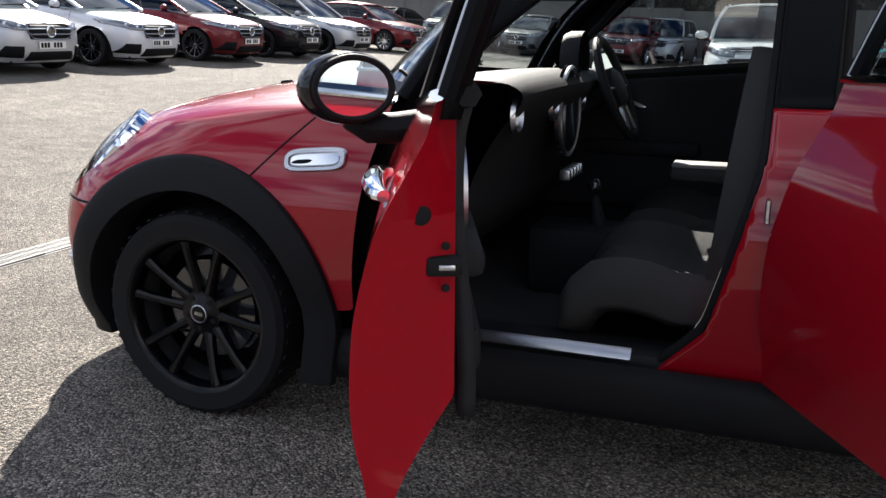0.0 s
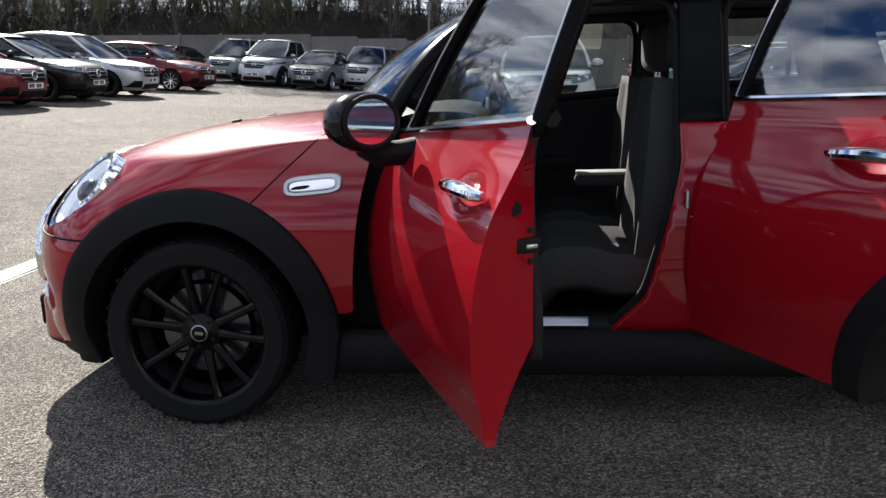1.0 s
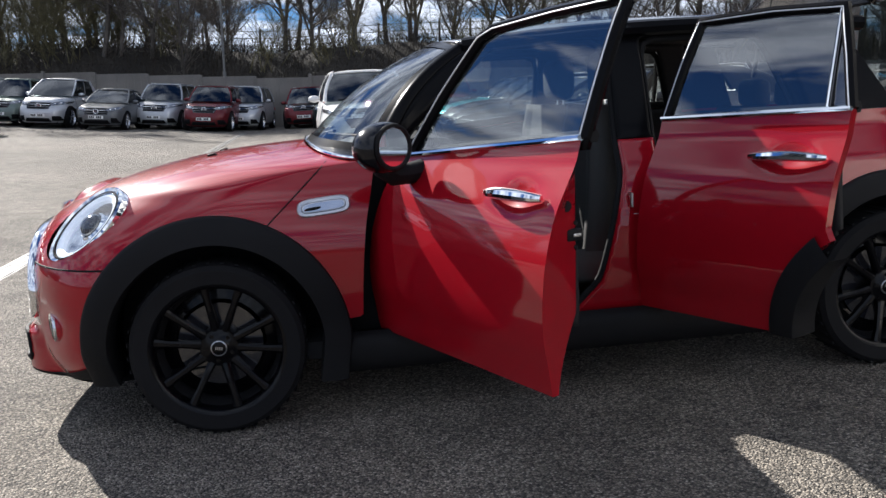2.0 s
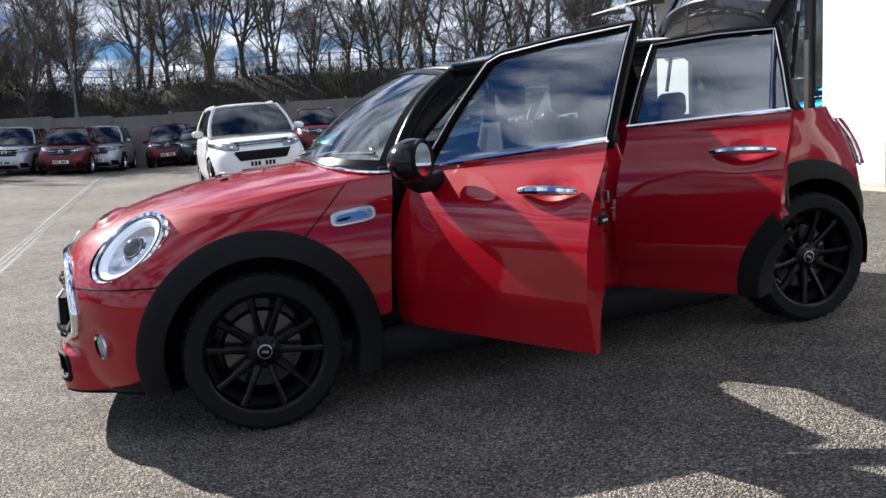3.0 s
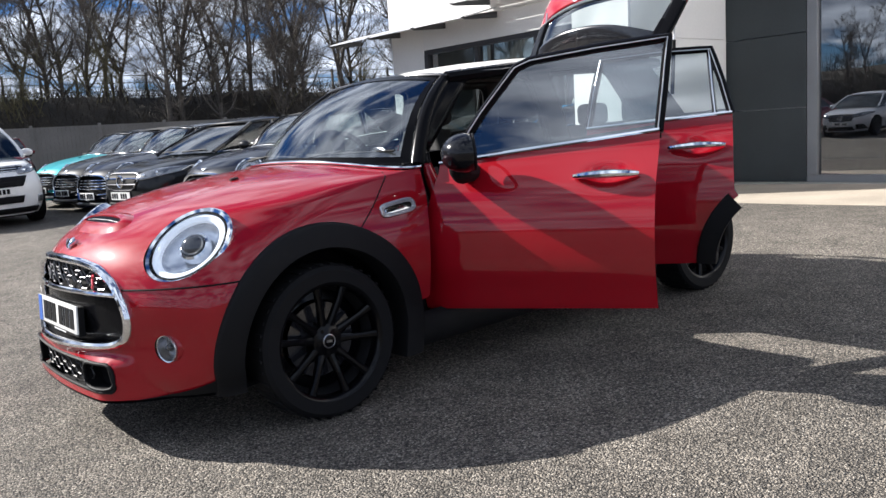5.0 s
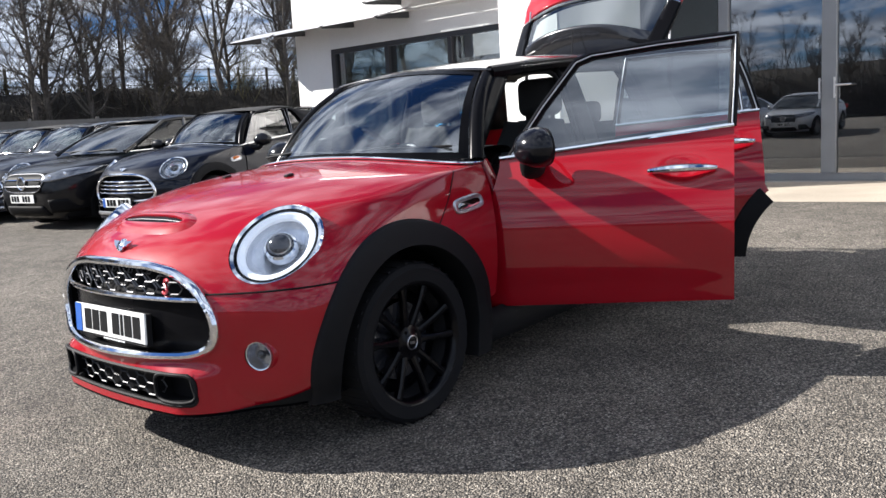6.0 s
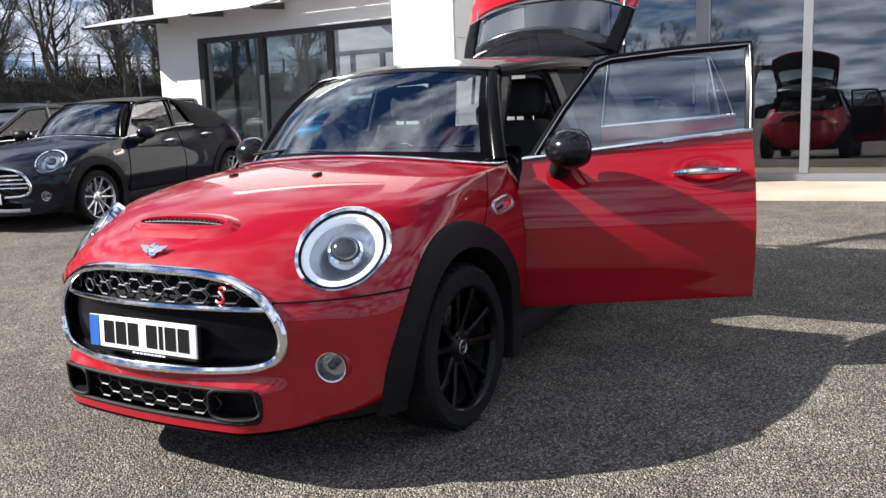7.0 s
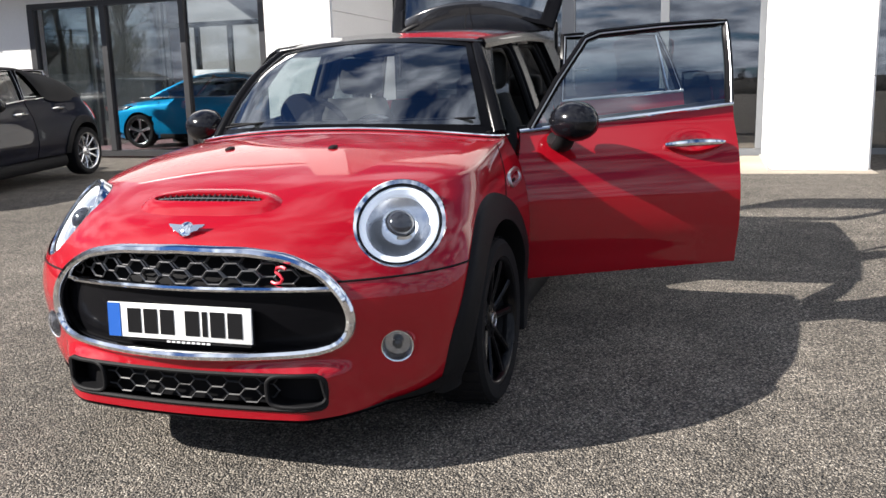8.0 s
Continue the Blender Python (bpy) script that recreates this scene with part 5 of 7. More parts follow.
def build_tail():
    fa = arch(WHEELBASE, 0.395)
    hatch = [(-0.50, 0.74), (0.50, 0.74), (0.58, 1.1), (-0.58, 1.1)]
    def keep(c):
        return not (abs(c.y) > 0.5 and fa(c.x, c.z) < 0) and not (c.x > 2.8 and sd_poly(hatch, c.y, c.z) < 0)
    for name, v0, v1, nv in (("rear_bumper", 0.0, 0.5, 40), ("rear_quarter", 0.5, 1.0, 40)):
        sides = ((-1, 1),) if name == "rear_bumper" else ((-1, -0.02), (0.02, 1))
        for u0, u1 in sides:
            bm = grid(tail, 150 if len(sides) == 1 else 75, nv, keep, u0=u0, u1=u1, v0=v0, v1=v1)
            snap(bm, fa, 0.03, (0, 2), lambda c: abs(c.y) > 0.5)
            part(name, bm, M_RED, car, sharp=None)
    for s in (-1, 1):
        def lens(u, v):
            z = 0.70 + 0.22 * v
            x = 2.98 + 0.13 * u
            d = (_QP[..., 0] - x) ** 2 + (_QP[..., 2] - z) ** 2
            i, j = np.unravel_index(np.argmin(d), d.shape)
            return x + 0.012, s * (-_QP[i, j, 1] + 0.012), z
        t = part("tail_lamp", grid(lens, 12, 14), M_TAIL, car, "red tail lamp with chrome rim")
        solid(t, 0.02)
        edge = [lens(0, v / 10) for v in range(11)] + [lens(u / 6, 1) for u in range(1, 7)] + [lens(1, 1 - v / 10) for v in range(1, 11)] + [lens(1 - u / 6, 0) for u in range(1, 6)]
        part("lamp_rim", tube(edge, 0.008, 8, closed=True), M_CHROME, t)


build_tail()

FLARE_F, FLARE_R = (0.372, 0.470), (0.372, 0.462)
for s in (-1, 1):
    part("wheel_arch", flare(0.0, s, *FLARE_F, -20, 195, nose_at), M_PLASTIC, car, "black plastic wheel arch trim")
    # the rear arch splits at the door edge
    cut = math.degrees(math.acos((DOOR_X2 + 0.005 - WHEELBASE) / 0.42))
    part("wheel_arch", flare(WHEELBASE, s, *FLARE_R, -15, cut, tail_at), M_PLASTIC, car, "black plastic wheel arch trim")
    def sill(u, v):
        x = 0.40 + (2.12 - 0.40) * u
        prof_z = curve((0.150, 0.165, 0.20, 0.25, 0.295, 0.315), v)
        prof_y = curve((0.70, 0.775, 0.808, 0.815, 0.806, 0.775), v)
        return x, s * prof_y, prof_z
    part("sill_trim", grid(sill, 20, 12, flip=s > 0), M_PLASTIC, car, "black plastic sill")
    # wheel housings
    for cx in (0.0, WHEELBASE):
        b = lathe([(0.0, 0.0), (0.39, 0.0), (0.395, -0.26)], 40, arc=math.pi * 1.15, start=-math.pi * 0.075)
        part("wheel_housing", b, M_INK, car, m=Matrix.Translation((cx, s * 0.50, AXLE_Z)) @ (pose(0, 0, 0, 0, 0, 0) if s < 0 else pose(0, 0, 0, 0, 0, 180)))


# ---- wheels
def build_wheel():
    w = part("wheel", lathe([(0.230, 0.092), (0.238, 0.101), (0.266, 0.108), (0.285, 0.104), (0.301, 0.090), (0.3075, 0.06), (0.308, 0.0), (0.3075, -0.06), (0.301, -0.090), (0.285, -0.104), (0.238, -0.101), (0.230, -0.092), (0.20, 0.0)][::-1], 64),
              M_RUBBER, None, "tyre on a black multi-spoke alloy wheel")
    bm = bmesh.new()
    for k in range(40):
        a = 2 * math.pi * k / 40
        box(-0.006, 0.006, -0.085, 0.085, -0.002, 0.0025, bm, Matrix.Rotation(a, 4, "Y") @ Matrix.Translation((0, 0, 0.3085)))
    part("tread", bm, M_RUBBER, w, smooth=False)
    rim = part("rim", lathe([(0.160, 0.02), (0.208, 0.03), (0.218, -0.065), (0.221, -0.088), (0.229, -0.097), (0.2365, -0.099), (0.239, -0.092), (0.234, -0.085), (0.220, 0.08), (0.16, 0.085)], 64), M_RIM, w, "gloss black alloy rim")
    for k in range(10):
        a = 2 * math.pi * (k // 2) / 5 + (0.27 if k % 2 else -0.27)
        bm = bmesh.new()
        secs = []
        for r, half, y, th in ((0.045, 0.017, -0.058, 0.03), (0.10, 0.0125, -0.068, 0.028), (0.17, 0.0115, -0.080, 0.026), (0.225, 0.016, -0.087, 0.024)):
            secs.append([bm.verts.new(p) for p in ((-half, y + th, r), (-half, y + 0.006, r), (-half * 0.45, y, r), (half * 0.45, y, r), (half, y + 0.006, r), (half, y + th, r))])
        for A, B in zip(secs, secs[1:]):
            for i in range(6):
                bm.faces.new((A[i], A[(i + 1) % 6], B[(i + 1) % 6], B[i]))
        bmesh.ops.recalc_face_normals(bm, faces=bm.faces)
        part("spoke", bm, M_RIM, rim, m=Matrix.Rotation(a, 4, "Y"))
    hub = part("hub", lathe([(0.0, -0.072), (0.022, -0.072), (0.030, -0.069), (0.036, -0.064), (0.066, -0.060), (0.072, -0.045), (0.072, 0.0)], 36), M_RIM, w)
    part("cap_ring", lathe([(0.024, -0.072), (0.0255, -0.0745), (0.028, -0.0735), (0.029, -0.069)], 36), M_SATIN, hub, "silver ring on the hub cap")
    for k in range(4):
        part("cap_mark", box(-0.0018, 0.0018, -0.0745, -0.072, -0.005, 0.005), M_SATIN, hub, m=pose(-0.0105 + k * 0.007, 0, 0))
    for k in range(5):
        a = 2 * math.pi * k / 5 + 0.63
        part("wheel_bolt", lathe([(0, -0.064), (0.008, -0.064), (0.009, -0.05)], 6), M_RIM, hub, m=Matrix.Translation((0.047 * math.sin(a), 0, 0.047 * math.cos(a))))
    part("brake_disc", lathe([(0.06, -0.005), (0.15, -0.005), (0.15, 0.015), (0.06, 0.015)], 40), M_LAMP_DARK, w, "dark brake disc")
    return w


master_wheel = build_wheel()
placed = []
for cx, s, turn in ((0.0, -1, 8), (WHEELBASE, -1, 31), (0.0, 1, 50), (WHEELBASE, 1, 12)):
    m = Matrix.Translation((cx, s * 0.735, AXLE_Z)) @ (pose(0, 0, 0, 0, turn, 0) if s < 0 else pose(0, 0, 0, 0, turn, 180))
    if not placed:
        master_wheel.matrix_basis = m
        placed.append(master_wheel)
    else:
        placed.append(copy_thing(master_wheel, m))
for w in placed:
    w.parent = car


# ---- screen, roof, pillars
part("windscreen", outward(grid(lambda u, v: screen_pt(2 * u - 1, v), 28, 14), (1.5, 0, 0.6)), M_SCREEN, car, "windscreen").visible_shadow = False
for a0, a1, b0, b1 in ((-1, 1, 0.93, 1.0), (-1, 1, 0.0, 0.05), (-1, -0.95, 0.0, 1.0), (0.95, 1, 0.0, 1.0)):
    part("screen_border", grid(lambda u, v: screen_pt(a0 + (a1 - a0) * u, b0 + (b1 - b0) * v, 0.003), 24, 12), M_BLACK_SATIN, car)

ROOF_Z = (1.367, 1.400, 1.416, 1.421, 1.418, 1.410, 1.402)
ROOF_Y = (0.530, 0.562, 0.572, 0.575, 0.570, 0.558, 0.545)


def roof_pt(u, v):
    a = 2 * u - 1
    x = 0.925 + 0.03 * abs(a) ** 2.2 * (1 - v) + (2.60 - 0.925) * v
    y = -curve(ROOF_Y, v) * math.copysign(abs(a) ** 0.9, a)
    k = clamp(v * 5)
    z = curve(ROOF_Z, v) - (0.028 - 0.014 * k) * a * a - 0.042 * k * abs(a) ** 6
    return x, y, z


solid(part("roof", grid(roof_pt, 40, 40), M_BLACK_GLOSS, car, "gloss black roof"), 0.014, -1)
part("headliner", grid(lambda u, v: tuple(Vector(roof_pt(0.05 + 0.9 * u, 0.02 + 0.96 * v)) - Vector((0, 0, 0.045))), 16, 16), M_HEADLINER, car, "grey headlining")
for s in (-1, 1):
    # front pillar
    pts = [screen_pt(-s, k / 10) + Vector((0.018, s * 0.026, -0.010)) for k in range(11)]
    part("front_pillar", tube(pts, [0.034 - 0.004 * k / 10 for k in range(11)], 12, flat=0.8), M_BLACK_SATIN, car, "black windscreen pillar")
    def cheek(u, v):
        a = screen_pt(-s, v) + Vector((0.026, s * 0.046, -0.014))
        x = 0.60 + 0.45 * v
        z = 0.93 + 0.375 * v
        b = Vector((x + 0.035, s * (side_y(z) - 0.050), z))
        return tuple(a.lerp(b, u))
    solid(part("pillar_cheek", grid(lambda u, v: cheek(u, 0.17 + 0.83 * v), 3, 12), M_BLACK_SATIN, car, "black side of the windscreen pillar"), 0.012, 0)
    rail = [Vector((0.97, s * 0.520, 1.322)).lerp(Vector((2.60, s * 0.535, 1.338)), k / 12) + Vector((0, s * 0.022 * math.sin(math.pi * k / 12), 0.030 * math.sin(math.pi * k / 12))) for k in range(13)]
    part("roof_rail", tube(rail, 0.030, 8), M_BLACK_SATIN, car)

APERTURE_F = [(0.745, 0.315), (1.27, 0.315), (1.39, 0.44), (1.45, 0.66), (1.49, 0.82), (1.50, 1.285), (1.05, 1.285), (0.745, 0.98)]
APERTURE_R = [(1.70, 0.33), (1.94, 0.33), (2.03, 0.55), (2.14, 0.78), (2.24, 0.90), (2.23, 1.03), (2.14, 1.285), (1.70, 1.285)]


def body_side(s):
    """The painted frame that the doors close on, with its two openings."""
    f = lambda x, z: min(sd_poly(APERTURE_F, x, z, 0.035), sd_poly(APERTURE_R, x, z, 0.035))
    lim = [(0.60, 0.24), (2.10, 0.24), (2.34, 0.72), (2.34, 1.0), (2.30, 1.345), (1.06, 1.345), (0.67, 0.95)]
    for name, z0, z1, mt in (("body_side", 0.24, 0.93, M_RED), ("pillar_panel", 0.93, 1.36, M_BLACK_SATIN)):
        bm = grid(lambda u, v: (0.60 + 1.86 * u, s * (side_y(z0 + (z1 - z0) * v) - 0.075), z0 + (z1 - z0) * v), 124, 46 if z0 < 0.5 else 30,
                  lambda c: f(c.x, c.z) > 0 and sd_poly(lim, c.x, c.z) < 0, flip=s > 0)
        snap(bm, f, 0.02)
        snap(bm, lambda x, z: sd_poly(lim, x, z), 0.02)
        solid(part(name, bm, mt if s < 0 else M_TRIM, car, sharp=None), 0.05, 0)
    for A in (APERTURE_F, APERTURE_R):
        ring = []
        cx, cz = sum(p[0] for p in A) / len(A), sum(p[1] for p in A) / len(A)
        for k in range(90):
            t = 2 * math.pi * k / 90
            lo, hi = 0.0, 1.5
            for _ in range(22):
                mid = (lo + hi) / 2
                if sd_poly(A, cx + mid * math.cos(t), cz + mid * math.sin(t), 0.03) < 0:
                    lo = mid
                else:
                    hi = mid
            x, z = cx + lo * math.cos(t), cz + lo * math.sin(t)
            ring.append(Vector((x, s * (side_y(z) - 0.075), z)))
        part("door_seal", tube(smooth_ring(ring, 1), 0.013, 8, closed=True), M_RUBBER, car, "black rubber door seal")
    # sill plate, striker
    # black boxes added so that the gap between wing and door looks dark
    part("hinge_cover", box(0.56, 0.68, s * 0.655 - 0.010, s * 0.655 + 0.010, 0.84, 0.955, bevel=0.004), M_INK, car)
    part("hinge_cover", box(0.46, 0.63, s * 0.690 - 0.012, s * 0.690 + 0.012, 0.30, 0.90, bevel=0.004), M_INK, car)
    part("sill_plate", box(-0.235, 0.235, -0.019, 0.019, -0.004, 0.004, bevel=0.003), M_SATIN, car, "brushed metal sill plate", m=Matrix.Translation((1.015, s * 0.742, 0.332)) @ pose(0, 0, 0, s * -38, 0, 0))
    if s > 0:
        part("side_lining", box(0.72, 2.02, 0.634, 0.646, 0.26, 0.50, bevel=0.004), M_TRIM, car)
    part("sill_top", box(0.66, 2.10, s * 0.60, s * 0.74, 0.24, 0.333, bevel=0.012), M_TRIM, car)
    part("striker", tube([(1.535, s * 0.752, 0.70), (1.535, s * 0.785, 0.70), (1.535, s * 0.785, 0.745), (1.535, s * 0.752, 0.745)], 0.006, 6), M_SATIN, car)
    if s < 0:
        part("door_label", box(1.545, 1.575, s * 0.775 - 0.001, s * 0.775 + 0.001, 0.60, 0.67), M_WHITE_PLASTIC, car)
    # rear quarter glass and pillar behind the rear door
    q = [(2.31, 1.0), (2.66, 1.0), (2.48, 1.345), (2.22, 1.355)]
    b = bmesh.new()
    prism([(x, z) for x, z in q], 0.03, b)
    for w in b.verts:
        w.co = Vector((w.co.x, s * (side_y(w.co.y) - 0.006 - w.co.z), w.co.y))
    bmesh.ops.recalc_face_normals(b, faces=b.faces)
    part("rear_pillar", b, M_BLACK_SATIN, car, "gloss black rear pillar")


for s in (-1, 1):
    body_side(s)


# ---- doors, built closed and then swung on their hinges
def belt(x):
    """The height of the waist line."""
    return 0.938 + 0.075 * (x - 0.62) if x < 1.58 else 1.010 + 0.03 * (x - 1.58)


def frame_edge(s, door, line):
    """The painted shut face of the window frame of an open door."""
    zs, xs = [p[1] for p in line[-3:][::-1]], [p[0] for p in line[-3:][::-1]]
    def shut(u, v):
        z = belt(1.56) - 0.03 + (1.352 - belt(1.56) + 0.03) * v
        return table(zs, xs, z) + 0.002 - 0.002 * u, s * (side_y(z) - 0.012 - 0.030 * u), z
    solid(part("frame_shut_face", grid(shut, 2, 14), M_BLACK_SATIN, door), 0.010, 0)


def build_door(s, x0, x1, rear, angle, owner=None):
    """A door with its skin, window frame, glass, trim and handle; angle: degrees that it stands open."""
    hinge = Vector((x0 + 0.005, s * 0.795, 0))
    swing = Matrix.Translation(hinge) @ Matrix.Rotation(radians(angle) * s, 4, "Z") @ Matrix.Translation(-hinge)
    fa = arch(WHEELBASE, 0.425)
    name = "rear_door" if rear else "front_door"
    zb, zt = 0.325, 0.985
    hx, hz = ((2.125, 0.885) if rear else (1.372, 0.852))
    def back(z):
        return x1 + (0.012 if not rear else 0.0) + (z - 0.6) * (0.03 if not rear else 0.0)
    def fore(z):
        return x0 + 0.02 + (z - 0.6) * 0.03 if rear else wing_end(z) + 0.013
    def skin(u, v, inset=0.0):
        z = zb + (zt - zb) * v
        x = fore(z) + (back(z) - fore(z)) * u
        low = zb - (0.022 * (1 - u) if not rear else 0.0)
        z = low + (belt(x) - low) * v
        y = side_y(z) - inset
        d = ((x - hx) / 0.075) ** 2 + ((z - hz + 0.004) / 0.036) ** 2
        if inset == 0:
            y -= 0.020 * math.exp(-d)
            y -= 0.005 * math.exp(-((z - 0.40) / 0.05) ** 2)
        return x, s * y, z
    keep = (lambda c: fa(c.x, c.z) > 0) if rear else None
    bm = grid(skin, 80, 56, keep, flip=s > 0)
    if rear:
        snap(bm, fa, 0.03)
    # draw the skin in to a flat inner face
    shell = bmesh.ops.extrude_face_region(bm, geom=bm.faces[:], use_keep_orig=True)
    for w in shell["geom"]:
        if isinstance(w, bmesh.types.BMVert):
            z = w.co.z
            deep = side_y(z) - 0.035 if rear else min(side_y(z) - 0.03, 0.668)
            f = clamp((z - 0.41) / 0.04) if rear else clamp((z - 0.325) / 0.20)
            if not rear:
                w.co.x -= 0.062 * f * clamp((w.co.x - x1 + 0.22) / 0.22)
            w.co.y = s * (deep * f + (side_y(z) - 0.022) * (1 - f))
    bmesh.ops.recalc_face_normals(bm, faces=bm.faces)
    door = part(name, bm, M_RED, owner or car, "open red front door with black window frame" if angle and not rear else "open red rear door" if angle else "closed red door", m=swing, sharp=60)
    # inner lining
    bm = grid(lambda u, v: (lambda p: (p[0], s * min(side_y(p[2]) - 0.062, (0.668 if rear else 0.642) + 0.012 * math.sin(p[2] * 9)), p[2]))(skin(0.04 + (0.92 if rear else 0.87) * u, 0.22 + 0.76 * v, 0.0)), 40, 24, (lambda c: arch(WHEELBASE, 0.47)(c.x, c.z) > 0) if rear else None)
    solid(part("door_lining", bm, M_TRIM, door, "black moulded door lining", sharp=60), 0.03, 1)
    xm = (x0 + x1) / 2
    part("armrest", box(xm - 0.25, xm + 0.2, s * 0.625 - 0.045, s * 0.645 + 0.045, 0.66, 0.72, bevel=0.02), M_TRIM, door)
    part("door_pocket", box(xm - 0.30, xm + 0.18, s * 0.645 - 0.04, s * 0.645 + 0.04, 0.465, 0.56, bevel=0.018), M_TRIM, door)
    pull = tube([(x0 + 0.24, s * 0.655, 0.83), (x0 + 0.27, s * 0.63, 0.835), (x0 + 0.35, s * 0.63, 0.835), (x0 + 0.38, s * 0.655, 0.83)], 0.008, 6)
    part("inner_handle", pull, M_CHROME, door)
    if not rear:
        ring = []
        for k in range(40):
            t = 2 * math.pi * k / 40
            ring.append((x0 + 0.30 + 0.20 * math.cos(t), s * 0.634, 0.76 + 0.12 * math.sin(t)))
        part("lining_ring", tube(ring, 0.012, 6, closed=True), M_SATIN, door)
    # window frame
    def wp(x, z, out=0.0):
        return Vector((x, s * (side_y(z) - 0.016 + out), z))
    if rear:
        line = [(x0 + 0.035, belt(x0)), (x0 + 0.068, 1.20), (x0 + 0.10, 1.352), (1.95, 1.358), (2.195, 1.346), (2.245, 1.19), (2.285, belt(2.29))]
    else:
        k = 0.0 if angle else 0.035
        line = [(x0 + 0.045, belt(0.66)), (0.80 + 0.7 * k, 1.140), (0.945 + k, 1.318 - 0.2 * k), (1.01 + 0.8 * k, 1.340 - 0.2 * k), (1.30, 1.358), (1.592, 1.366), (1.580, 1.17), (1.566, belt(1.566))]
    dense = []
    for (ax, az), (bx, bz) in zip(line, line[1:]):
        n = max(1, round(math.hypot(bx - ax, bz - az) / 0.045))
        for k in range(n):
            dense.append(wp(ax + (bx - ax) * k / n, az + (bz - az) * k / n))
    dense.append(wp(*line[-1]))
    part("window_frame", tube(dense, 0.019, 8, flat=1.0), M_BLACK_SATIN, door, "black window frame")
    part("frame_trim", tube([p + Vector((0, s * 0.0185, 0)) for p in dense], 0.0028, 6), M_SATIN, door)
    # glass
    xs0 = lambda z: table([p[1] for p in line[:3]], [p[0] for p in line[:3]], z) if z < line[2][1] else line[2][0] + (z - line[2][1]) * 2
    tailpts = line[-3:][::-1]
    xs1 = lambda z: table([p[1] for p in tailpts], [p[0] for p in tailpts], z)
    def pane(u, v):
        z = 0.94 + 0.41 * v
        a, b = xs0(min(z, line[2][1])), xs1(z)
        x = a + (b - a) * u
        lo = belt(x) - 0.01
        return tuple(wp(x, lo + (1.35 - lo) * v, -0.004))
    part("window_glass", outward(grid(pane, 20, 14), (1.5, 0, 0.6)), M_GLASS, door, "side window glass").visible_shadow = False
    if rear:
        part("window_divider", tube([wp(2.212, belt(2.2)), wp(2.188, 1.345)], 0.013, 6), M_BLACK_GLOSS, door)
        part("divider_trim", tube([wp(2.212, belt(2.2), 0.012), wp(2.188, 1.345, 0.012)], 0.005, 6), M_CHROME, door)
    # bright waist strip and black seal
    waist = [Vector(skin(u / 20, 1.0)) + Vector((0, s * 0.002, 0.003)) for u in range(21)]
    part("waist_strip", tube(waist, 0.0115, 8, flat=0.8), M_CHROME, door, "chrome waist strip")
    inner = [Vector((p.x, p.y - s * 0.045, p.z + 0.002)) for p in waist]
    part("waist_seal", tube(inner, 0.02, 6), M_RUBBER, door)
    # handle
    grip = []
    for k in range(13):
        t = k / 12
        x = hx - 0.13 + 0.26 * t
        grip.append(Vector((x, s * (side_y(hz) + 0.010 + 0.020 * math.sin(math.pi * t) ** 0.5), hz + 0.004 + 0.006 * math.sin(math.pi * t))))
    part("door_handle", tube(grip, [0.011 + 0.009 * math.sin(math.pi * k / 12) ** 0.6 for k in range(13)], 10, flat=0.9), M_CHROME, door, "chrome door handle")
    # shut face fittings
    if not rear:
        xb = back(0.74) - 0.045
        lt = part("door_latch", box(xb - 0.02, xb + 0.006, s * 0.688 - 0.026, s * 0.688 + 0.030, 0.733, 0.765, bevel=0.006), M_PLASTIC, door, "black door latch")
        part("latch_plate", box(xb, xb + 0.009, s * 0.680 - 0.014, s * 0.680 + 0.012, 0.744, 0.753, bevel=0.002), M_SATIN, lt)
        for z in (0.715, 0.782):
            part("latch_screw", lathe([(0, 0.004), (0.006, 0.003), (0.007, 0)], 12, axis="X", m=Matrix.Translation((xb + 0.002, s * 0.683, z))), M_RUBBER, door)
        part("grommet", lathe([(0, 0.008), (0.015, 0.006), (0.018, -0.012)], 20, axis="X", m=Matrix.Translation((back(0.83) - 0.036, s * 0.722, 0.832))), M_RUBBER, door)
        # painted shut face of the window frame
        if angle:
            frame_edge(s, door, line)
    if rear:
        # the arch trim on the door's own corner
        fl = flare(WHEELBASE, s, *FLARE_R, math.degrees(math.acos((DOOR_X2 + 0.002 - WHEELBASE) / 0.42)), 178, lambda x, z: side_y(z))
        part("arch_trim", fl, M_PLASTIC, door, "black arch trim on the door corner")
    else:
        mirror(s, door)
    return door


